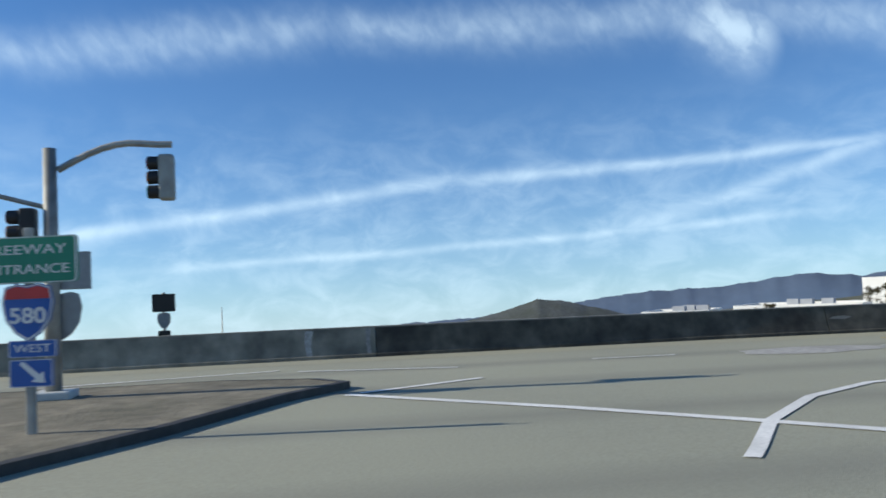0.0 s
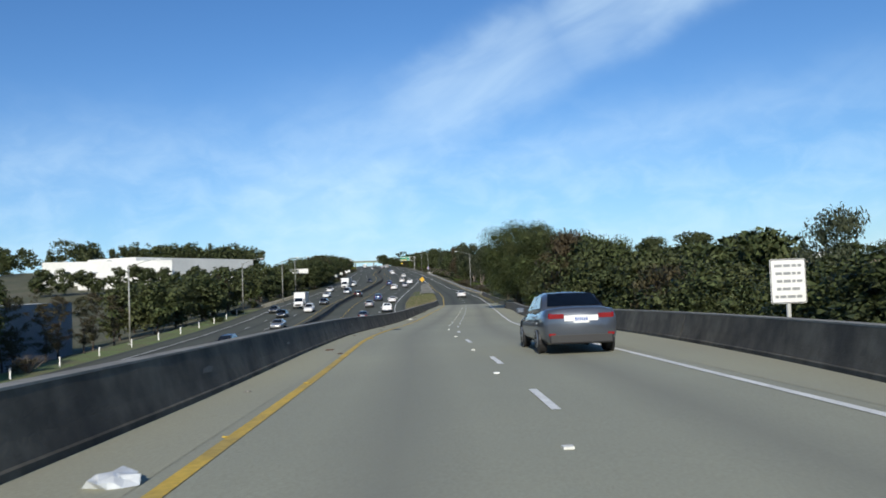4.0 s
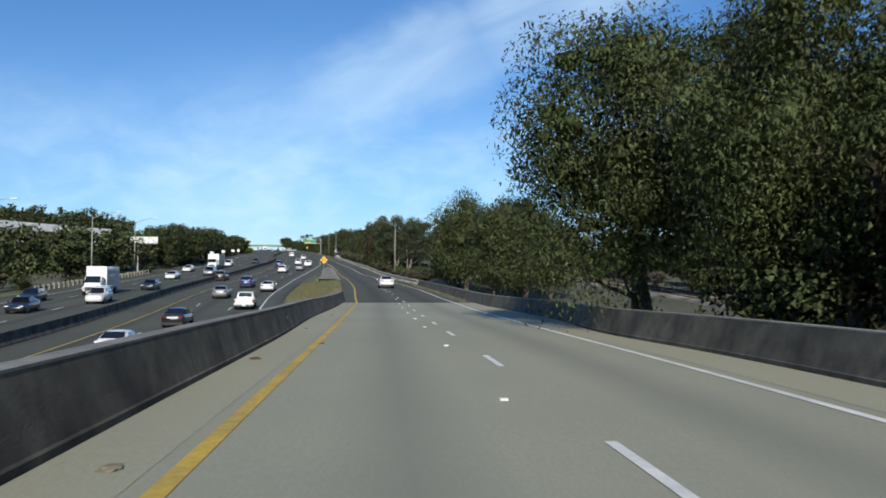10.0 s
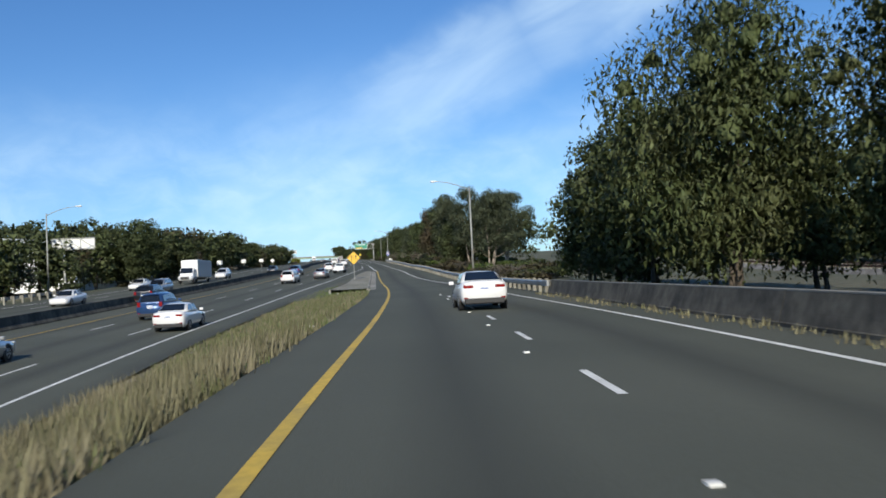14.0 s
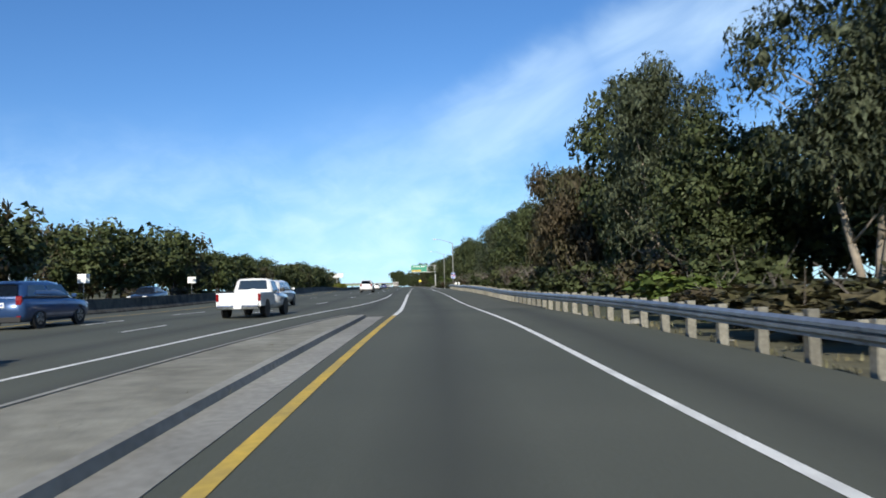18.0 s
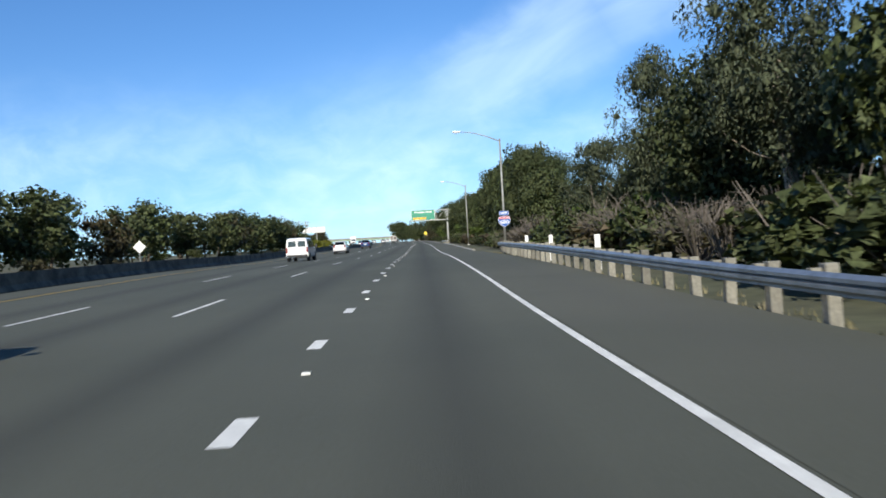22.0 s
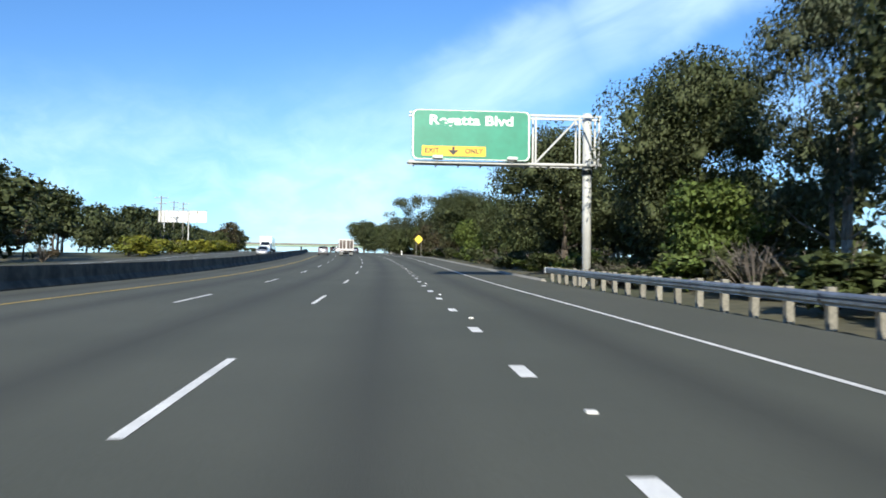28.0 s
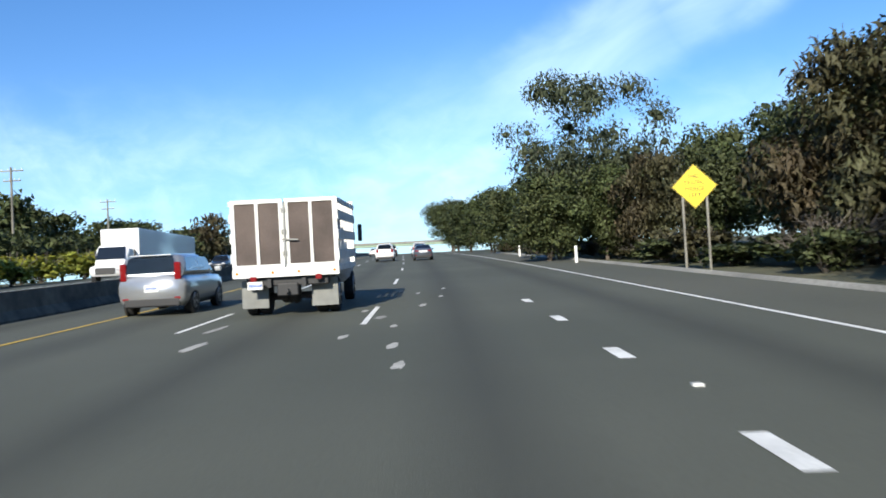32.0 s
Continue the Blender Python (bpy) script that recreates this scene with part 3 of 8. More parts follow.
def section_run(name, x, z, outline, y0, y1, step, mat, parent=None, cap=True, smooth=False):
    """A section (x across, z up) swept along a line."""
    ys = list(np.arange(y0, y1, step)) + [y1]
    bm = bmesh.new()
    rings = [[bm.verts.new((x(y) + px, y, z(y) + pz)) for px, pz in outline] for y in ys]
    n = len(outline)
    for a, b in zip(rings, rings[1:]):
        for i in range(n):
            bm.faces.new((a[i], b[i], b[(i + 1) % n], a[(i + 1) % n]))
    if cap:
        bm.faces.new(rings[0])
        bm.faces.new(rings[-1][::-1])
    bmesh.ops.recalc_face_normals(bm, faces=bm.faces)
    ob = mesh_object(name, bm, mat, smooth)
    if parent:
        ob.parent = parent
    return ob


# ---- ground: one sheet to the horizon ----
def ground_height(x, y):
    zf, zr = Z_FREE(y), Z_RAMP(y)
    xm = X_MEDIAN(y)
    left_edge = xm - 17.0
    drop = float(np.interp(y, [-100, 60, 120, 160, 200, 260], [4.5, 4.0, 2.6, 1.6, 0.6, 0.0]))
    zl = float(np.interp(y, [-400, 0, 120, 250, 350, 450, 700, 1000], [-4, -3.0, -1.0, 4.5, 9.5, 14.0, 23.5, 29]))
    hill = float(np.interp(y, [200, 330, 420, 520, 640], [0, 5, 9, 5, 0]))
    if y < 156:
        xr0 = (X_WALL_L(y) if y > -55 else -26.0) - 0.6
        xr1 = (X_WALL_R(y) if y > 10 else 30.0) + 0.5
    else:
        xr0, xr1 = float(np.interp(y, [156, 290], [X_YELLOW(156) - 1.0, -6.0])) - bend(y), (X_WALL_R(y) + 0.5 if y < 205 else 3.2 - bend(y))
    pts = [(-2500, -112.0), (-700, -25.0), (-320, zl - 3.5), (-190, zl + hill), (-120, zl + hill * 0.8), (left_edge - 22, zl + 0.2), (left_edge - 4, zf - 0.1), (left_edge, zf - 0.14)]
    if y < 300:
        x_low = min(X_FREE(y) + 2.2, xr0 - 0.35)
        pts += [(x_low, zf - 0.14), (xr0, zr - 0.14)]
    pts += [(xr1, zr - 0.14), (xr1 + 1.5, zr - 0.2 - drop * 0.25), (xr1 + 9, zr - drop), (xr1 + 60, zr - drop - 0.2), (xr1 + 200, zr - drop), (600, zr * 0.6), (2500, 0)]
    xs, zs = [p[0] for p in pts], [p[1] for p in pts]
    return float(np.interp(x, xs, zs))


def build_ground():
    ys = [-2600, -1200, -600, -300, -150, -100] + list(np.arange(-70, 760, 5.0)) + list(np.arange(760, 1000, 20)) + [1100, 1300, 1600, 2200, 3000]
    verts, faces = [], []
    count = None
    for y in ys:
        yc = min(max(y, -300), 1400)
        xm = X_MEDIAN(yc) - 17.0
        if yc < 156:
            xr0 = (X_WALL_L(yc) if yc > -55 else -26.0) - 0.6
            xr1 = (X_WALL_R(yc) if yc > 10 else 30.0) + 0.5
        else:
            xr0, xr1 = float(np.interp(yc, [156, 290], [X_YELLOW(156) - 1.0, -6.0])) - bend(yc), (X_WALL_R(yc) + 0.5 if yc < 205 else 3.2 - bend(yc))
        xlow = min(X_FREE(min(yc, 300)) + 2.2, xr0 - 0.35)
        cols = [-3200, -2500, -1200, -700, -450, -320, -260, -190, -150, -120, -95, xm - 22, xm - 12, xm - 4, xm, (xm + xlow) / 2, xlow, xr0, (xr0 + xr1) / 2, xr1, xr1 + 1.5, xr1 + 4, xr1 + 9, xr1 + 18, xr1 + 30, xr1 + 60, xr1 + 110, xr1 + 200, 400, 600, 1200, 2500]
        for x in cols:
            rough = noise.noise(Vector((x * 0.05, y * 0.05, 3.0))) * (0.5 if (x < xm - 4 or x > xr1 + 4) and abs(x) < 500 else 0.0)
            verts.append((x, y, ground_height(x, yc) + rough))
        count = len(cols)
    for i in range(len(ys) - 1):
        for k in range(count - 1):
            a = i * count + k
            faces.append((a, a + 1, a + 1 + count, a + count))
    ob = new("ground", raw_mesh("ground", verts, faces, GROUND))
    tagged(ob, label="dry brown and green roadside ground of soil and low weeds", category="ground", kind="structure")


build_ground()


def gz(x, y):
    return ground_height(x, min(max(y, -300), 1400))


# ---- bay and far hills ----
def build_far():
    bm = bmesh.new()
    bmesh.ops.create_grid(bm, x_segments=8, y_segments=8, size=1.0)
    for v in bm.verts:
        x = -2000 + 1350 * v.co.x
        v.co = (x, 1000 + 3600 * v.co.y, 9.4 + x * 0.0385 - 700 / abs(x) * 4.5)
    tagged(mesh_object("water", bm, WATER), label="blue-grey bay water out to the far shore", category="water", kind="structure")
    # ridge tops as heights over the horizon, in degrees, by bearing
    ridges = (
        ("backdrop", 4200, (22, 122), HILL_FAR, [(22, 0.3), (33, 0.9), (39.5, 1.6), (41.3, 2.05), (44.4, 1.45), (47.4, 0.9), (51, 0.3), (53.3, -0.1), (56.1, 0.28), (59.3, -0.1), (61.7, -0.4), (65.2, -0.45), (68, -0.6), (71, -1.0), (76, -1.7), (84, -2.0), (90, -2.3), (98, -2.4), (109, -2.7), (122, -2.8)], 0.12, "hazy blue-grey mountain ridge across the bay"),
        ("backdrop", 2600, (67, 92), HILL_MID, [(67, -2.2), (70.5, -1.3), (72.3, -0.85), (74, -0.72), (76.5, -1.45), (80, -2.2), (86, -2.35), (92, -2.6)], 0.10, "brown-green headland at the water's edge"),
    )
    for name, dist, (a0, a1), mat, tops, rough, label in ridges:
        verts, faces = [], []
        angles = np.arange(a0, a1 + 0.01, 0.25)
        for a in angles:
            top = float(np.interp(a, [t[0] for t in tops], [t[1] for t in tops]))
            top += rough * (noise.noise(Vector((a * 0.9, dist, 0))) + 0.5 * noise.noise(Vector((a * 3.1, dist, 7))))
            foot = dist * math.tan(radians(-3.2))
            crest = 9.4 + (dist + 260) * math.tan(radians(top))
            for back, share in ((0, 0.0), (120, 0.5), (260, 1.0), (520, 0.5)):
                r = dist + back
                verts.append((-math.sin(radians(a)) * r, math.cos(radians(a)) * r, foot + (crest - foot) * share * (1 + 0.05 * (share < 1) * noise.noise(Vector((a * 2.0, back * 0.02, 1))))))
        n = len(angles)
        for i in range(n - 1):
            for k in range(3):
                p = i * 4 + k
                faces.append((p, p + 1, p + 5, p + 4))
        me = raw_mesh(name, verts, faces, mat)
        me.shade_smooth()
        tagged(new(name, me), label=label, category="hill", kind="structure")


build_far()

# ---- pavements ----
off = lambda f, d: (lambda y: f(y) + d)


def build_roads():
    deck = ribbon("road", X_WALL_L, lambda y: X_WALL_R(y) if y > 24 else -15.7 + (24 - y) * 2.4, Z_RAMP, -45, Y_JOINT, 1.5, DECK, ref=X_YELLOW, cols=6)
    tagged(deck, label="pale worn concrete deck of the elevated freeway on-ramp", category="road", kind="structure")
    edge = ribbon("dust_margin", X_WALL_L, lambda y: X_YELLOW(y) - 0.25 if y > 15 else X_WALL_L(y) + 1.2, Z_RAMP, -20, Y_JOINT, 2.0, DECK_EDGE, lift=0.004, ref=X_YELLOW, parent=deck)
    ribbon("dust_margin", lambda y: X_EDGE(y) + 0.35, off(X_WALL_R, -0.02), Z_RAMP, 26, Y_JOINT, 2.0, DECK_EDGE, lift=0.004, ref=X_EDGE, parent=deck)
    ramp = ribbon("road", lambda y: X_YELLOW(y) - float(np.interp(y, [152, 200, 240, 300], [1.2, 1.6, 1.5, 0.6])), lambda y: X_WALL_R(y) if y < 205 else 3.1, Z_RAMP, Y_JOINT, 304, 2.0, ASPHALT, ref=X_YELLOW, cols=4)
    tagged(ramp, label="dark grey asphalt of the ramp as it joins the freeway", category="road", kind="structure")
    ys = 304
    main = ribbon("road", X_MEDIAN, lambda y: X_FREE(y) + 2.0 if y < 285 else (X_FREE(y) + float(np.interp(y, [285, 304], [2.0, 3.2]))), Z_FREE, -400, 304, 2.0, ASPHALT, ref=X_FREE, cols=6)
    tagged(main, label="dark grey asphalt freeway carriageway with three lanes", category="road", kind="structure")
    late = ribbon("road", X_MEDIAN, X_RAIL, Z_FREE, 304, 1400, 2.0, ASPHALT, lift=0.002, ref=X_DOT, cols=6)
    tagged(late, label="dark grey asphalt freeway with four lanes and oil bands", category="road", kind="structure")
    other = ribbon("road", lambda y: X_MEDIAN(y) - 17.0, off(X_MEDIAN, -0.6), Z_FREE, -400, 1400, 4.0, ASPHALT, lift=-0.02, ref=X_MEDIAN, cols=4)
    tagged(other, label="dark grey asphalt of the oncoming freeway carriageway", category="road", kind="structure")
    verge = ribbon("shoulder_strip", lambda y: X_EDGE(y) + 0.12, X_RAIL, Z_RAMP, 304, 760, 4.0, SHOULDER, lift=0.007, ref=X_EDGE, parent=late)
    # the wedge of asphalt where ramp and freeway meet
    bm = bmesh.new()
    uv = bm.loops.layers.uv.new("road")
    rows = []
    for y in np.linspace(226, 305, 32):
        a, b = X_FREE(y) + 1.5, X_YELLOW(min(y, 304)) - 0.3
        rows.append((bm.verts.new((a, y, Z_FREE(y) - 0.006)), bm.verts.new(((a + b) / 2, y, (Z_FREE(y) + Z_RAMP(y)) / 2 - 0.006)), bm.verts.new((b, y, Z_RAMP(y) - 0.006))))
    for p, q in zip(rows, rows[1:]):
        for k in (0, 1):
            bm.faces.new((p[k], p[k + 1], q[k + 1], q[k]))
    for f in bm.faces:
        for lp in f.loops:
            lp[uv].uv = (lp.vert.co.x, lp.vert.co.y)
    wedge = mesh_object("merge_wedge", bm, SHOULDER)
    wedge.parent = main
    # mown strip beyond the oncoming lanes
    strip = ribbon("verge", lambda y: X_MEDIAN(y) - 22.0, lambda y: X_MEDIAN(y) - 17.0, Z_FREE, 20, 200, 4.0, VERGE_GREEN, lift=-0.03)
    tagged(strip, label="mown green grass strip beyond the oncoming lanes", category="verge", kind="structure")
    # crossing street where the ramp begins
    bm = bmesh.new()
    box(bm, 8, -21, 7.79, 70, 46, 0.2)
    street = mesh_object("road", bm, DECK)
    street.data.uv_layers.new(name="road")
    tagged(street, label="pale concrete street that meets the ramp", category="road", kind="structure")
    return deck, ramp, main, late, other, street


deck, ramp_road, main_road, late_road, other_road, street = build_roads()


def dashes(x, z, y0, y1, cycle, length, width, parent, mat=PAINT, first=0.0):
    y = y0 + first
    while y + length < y1:
        stripe("lane_dash", x, z, y, y + length, width, mat, parent, step=2.0)
        y += cycle


stripe("yellow_line", X_YELLOW, Z_RAMP, 12, Y_JOINT, 0.17, YELLOW, deck, step=2.0)
stripe("edge_line", X_EDGE, Z_RAMP, 19, Y_JOINT, 0.15, PAINT, deck, step=2.0)
RAMP_DASH = (14.6, 22, 29.3, 36.2, 44.8, 53.4, 62, 70.2, 77.1, 84, 91, 97.2, 106, 114.7, 121.4, 128.7, 136.8, 144.9, 153, 159.9, 168.5, 175.8, 183, 190, 198, 206)
for y in RAMP_DASH:
    stripe("lane_dash", off(X_YELLOW, 3.62), Z_RAMP, y, y + 2.2, 0.12, PAINT, deck if y < 150 else ramp_road, step=1.2)
stripe("yellow_line", X_YELLOW, Z_RAMP, Y_JOINT, 298, 0.17, YELLOW, ramp_road, step=2.0)
stripe("edge_line", X_EDGE, Z_RAMP, Y_JOINT, 304, 0.15, PAINT, ramp_road, step=2.0)
stripe("gore_line", lambda y: float(np.interp(y, [298, 304, 340], [X_YELLOW(298), X_YELLOW(304), -3.66])), Z_RAMP, 298, 352, 0.2, PAINT, late_road, lift=0.012, step=2.0)
stripe("edge_line", X_EDGE, Z_RAMP, 304, 1000, 0.13, PAINT, late_road, lift=0.012)
stripe("edge_line", X_FREE, Z_FREE, -100, 304, 0.15, PAINT, main_road, step=3.0)
stripe("edge_line", X_FREE, Z_FREE, 304, 352, 0.15, PAINT, late_road, lift=0.012, step=2.0)
DOT_N = (0, 5, 10, 16, 21, 39, 45, 51, 57, 63, 66)
DOT_Y = (354.4, 381.1, 407.7, 437.7, 462.5, 555.9, 587.8, 617.9, 647.0, 675.7, 690.0)
for n in range(66):
    y = float(np.interp(n, DOT_N, DOT_Y))
    stripe("lane_dash", X_DOT, Z_RAMP, y, y + 1.0, 0.2, PAINT, late_road, step=2.0)
for k, first in ((0.0, 0.0), (-3.7, 5.0)):
    dashes(off(X_L1, k), Z_FREE, -60, 304, 14.63, 3.66, 0.12, main_road, first=first)
    dashes(off(X_L1, k), Z_FREE, 305.3, 552, 16.5, 4.6, 0.12, late_road)
    dashes(off(X_L1, k), Z_FREE, 552.8, 860, 16.1, 4.6, 0.12, late_road)
stripe("yellow_line", off(X_MEDIAN, 3.4), Z_FREE, -100, 304, 0.13, YELLOW, main_road)
stripe("yellow_line", off(X_MEDIAN, 3.4), Z_FREE, 304, 1000, 0.13, YELLOW, late_road, lift=0.012)
stripe("yellow_line", off(X_MEDIAN, -2.6), Z_FREE, -100, 1000, 0.13, YELLOW, other_road)
stripe("edge_line", off(X_MEDIAN, -13.6), Z_FREE, -100, 1000, 0.15, PAINT, other_road)
for k, first in ((-6.2, 0.0), (-9.9, 4.0)):
    dashes(off(X_MEDIAN, k), Z_FREE, -60, 860, 14.63, 3.66, 0.12, other_road, first=first)
# raised markers beside the dotted line, and on the ramp
bm = bmesh.new()
for n in range(0, 64, 2):
    y = float(np.interp(n + 0.6, DOT_N, DOT_Y))
    box(bm, X_DOT(y) + 0.2, y, Z_RAMP(y) + 0.016, 0.1, 0.1, 0.025)
for y in RAMP_DASH[1:]:
    box(bm, X_YELLOW(y) + 3.62, y + 4.9, Z_RAMP(y + 4.9) + 0.012, 0.1, 0.1, 0.025)
tagged(mesh_object("road_markers", bm, PAINT), label="small white raised pavement markers", category="road marker", kind="stuff")

# ---- concrete barriers ----
JERSEY_L = [(-0.42, -0.5), (0.0, -0.5), (0.0, 0.08), (-0.03, 0.10), (-0.10, 0.30), (-0.22, 0.73), (-0.45, 0.73), (-0.47, -0.5)]
JERSEY_R = [(-x, z) for x, z in JERSEY_L][::-1]


def barrier(name, x, z, outline, y0, y1, label, piece=12.2, mat=BARRIER):
    run = root(name, (0, 0, 0), 0, label, "barrier")
    run["kind"] = "structure"
    y = y0
    while y < y1 - 0.5:
        e = min(y + piece, y1)
        section_run("barrier_panel", x, z, outline, y + 0.012, e - 0.012, 2.0, mat, parent=run)
        y = e
    return run


wall_corner = barrier("wall_corner", X_WALL_L, Z_RAMP, JERSEY_L, -45, -0.1, "paler weathered concrete barrier by the street corner", 8.98, BARRIER_PALE)
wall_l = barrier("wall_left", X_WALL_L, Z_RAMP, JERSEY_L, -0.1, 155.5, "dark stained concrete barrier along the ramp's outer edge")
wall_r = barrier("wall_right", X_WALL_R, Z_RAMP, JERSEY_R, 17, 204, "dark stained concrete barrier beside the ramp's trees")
section_run("coping", off(X_WALL_L, -0.36), Z_RAMP, [(-0.13, 0.731), (0.145, 0.731), (0.145, 0.76), (-0.13, 0.76)], -45, 155.5, 2.0, BARRIER_TOP, parent=wall_l)
section_run("coping", off(X_WALL_R, 0.36), Z_RAMP, [(-0.145, 0.731), (0.13, 0.731), (0.13, 0.76), (-0.145, 0.76)], 17, 204, 2.0, BARRIER_TOP, parent=wall_r)
section_run("retaining_wall", off(X_WALL_L, -0.36), Z_RAMP, [(-0.14, -8.2), (0.12, -8.2), (0.12, -0.45), (-0.14, -0.45)], -45, 150, 3.0, BARRIER_TOP, parent=wall_l)
section_run("retaining_wall", off(X_WALL_R, 0.36), Z_RAMP, [(-0.12, -5.0), (0.14, -5.0), (0.14, -0.45), (-0.12, -0.45)], 17, 200, 3.0, BARRIER_TOP, parent=wall_r)
MEDIAN_CUT = [(-0.3, -0.3), (0.3, -0.3), (0.3, 0.06), (0.13, 0.3), (0.08, 0.82), (-0.08, 0.82), (-0.13, 0.3), (-0.3, 0.06)]
barrier("wall_median", X_MEDIAN, Z_FREE, MEDIAN_CUT, -100, 900, "grey concrete median barrier between the carriageways", 24.4)
# scrapes on the left barrier
rng = random.Random(5)
for y in (12.5, 22.0, 24.6, 33, 41, 52, 58.5, 77, 84, 96, 118, 136, 144):
    bm = bmesh.new()
    w, h = rng.uniform(0.25, 0.9), rng.uniform(0.03, 0.09)
    z0 = rng.uniform(0.36, 0.42)
    pts = [(-w / 2, z0), (w * 0.2, z0 - 0.02), (w / 2, z0 + h * 0.6), (w * 0.15, z0 + h), (-w * 0.3, z0 + h * 0.8)]
    vs = [bm.verts.new((X_WALL_L(y + a) - 0.10 - (b - 0.30) * 0.28 + 0.006, y + a, Z_RAMP(y + a) + b)) for a, b in pts]
    bm.faces.new(vs)
    part("scuff", bm, SCUFF, wall_l)

# lime streaks at the joints by the corner
for y, w in ((-0.28, .14), (-1.75, .22)):
    bm = bmesh.new()
    pts = [(-w * .3, .08), (w * .35, .1), (w * .2, .35), (w * .5, .70), (-w * .4, .71), (-w * .5, .4)]
    bm.faces.new([bm.verts.new((X_WALL_L(y + a) + (-0.03 - (b - .1) * .35 if b < .3 else -0.10 - (b - 0.30) * 0.28) + 0.006, y + a, Z_RAMP(y + a) + b)) for a, b in pts])
    part("lime_streak", bm, LIME, wall_corner)

# ---- trees and shrubs ----
def ball(subdivisions):
    """Corners and triangles of a round core."""
    bm = bmesh.new()
    bmesh.ops.create_icosphere(bm, subdivisions=subdivisions, radius=1.0)
    bm.verts.index_update()
    out = np.array([tuple(v.co) for v in bm.verts]), np.array([[v.index for v in f.verts] for f in bm.faces])
    bm.free()
    return out


BALLS = {n: ball(n) for n in (1, 2)}


def leaf_mesh(name, lobes, count, size, droop, seed, mat, core=1):
    """A crown: small leaf clumps over the uneven, dense cores of overlapping lobes (x, y, z, radius)."""
    count, size = int(count * 1.95), size * 0.84
    r = np.random.default_rng(seed)
    lob = np.array(lobes)
    w = lob[:, 3] ** 2
    pick = r.choice(len(lob), count, p=w / w.sum())
    d = r.normal(size=(count, 3))
    d /= np.linalg.norm(d, axis=1)[:, None]
    under = (d[:, 2] < -0.15) & (r.random(count) < 0.5)  # clumps are thin on their shaded undersides
    d[under, 2] *= -1
    depth = 1.05 - 0.6 * r.random(count) ** 1.4
    c = lob[pick, :3] + d * (lob[pick, 3] * depth)[:, None] * np.array([1, 1, 0.85])
    c += r.normal(scale=size * 0.35, size=(count, 3))
    if droop:
        c[:, 2] -= r.random(count) * droop * (r.random(count) < 0.5)
    nrm = d * 0.7 + r.normal(scale=0.7, size=(count, 3)) + np.array([0, 0, 0.25])
    nrm /= np.linalg.norm(nrm, axis=1)[:, None]
    ref = r.normal(size=(count, 3))
    if droop:
        ref = np.tile([0, 0, -1.0], (count, 1)) + r.normal(scale=0.35, size=(count, 3))
    a = ref - nrm * (ref * nrm).sum(1)[:, None]
    a /= np.linalg.norm(a, axis=1)[:, None] + 1e-9
    b = np.cross(nrm, a)
    flip = (nrm * d).sum(1) < 0
    b[flip] *= -1
    s = size * (0.45 + 1.0 * r.random(count) ** 1.4)[:, None]
    la, lb = (1.5, 0.5) if droop else (1.1, 0.75)
    v = np.stack([c - a * s * la * 0.45 - b * s * lb * 0.5, c + a * s * la * 0.6, c - a * s * la * 0.1 + b * s * lb * 0.75], 1).reshape(-1, 3)
    soft = d + r.normal(scale=0.5, size=(count, 3)) + np.array([0, 0, 0.1])
    soft = np.repeat(soft, 3, 0)
    tri = np.arange(3 * count).reshape(-1, 3)
    bv, bf = BALLS[core]
    for k in range(len(lob)):
        bump = (0.16 + 0.2 * r.random(len(bv)))[:, None]
        tri = np.concatenate([tri, bf + len(v)])
        v = np.concatenate([v, lob[k, :3] + bv * bump * lob[k, 3] * np.array([1, 1, 0.85])])
        soft = np.concatenate([soft, bv + r.normal(scale=0.35, size=bv.shape)])
    soft /= np.linalg.norm(soft, axis=1)[:, None]
    n = len(tri)
    me = bpy.data.meshes.new(name)
    me.vertices.add(len(v))
    me.vertices.foreach_set("co", v.astype(np.float32).ravel())
    me.loops.add(3 * n)
    me.loops.foreach_set("vertex_index", tri.astype(np.int32).ravel())
    me.polygons.add(n)
    me.polygons.foreach_set("loop_start", np.arange(0, 3 * n, 3, dtype=np.int32))
    me.update(calc_edges=True)
    me.normals_split_custom_set_from_vertices(soft.tolist())
    me.materials.append(mat)
    return me


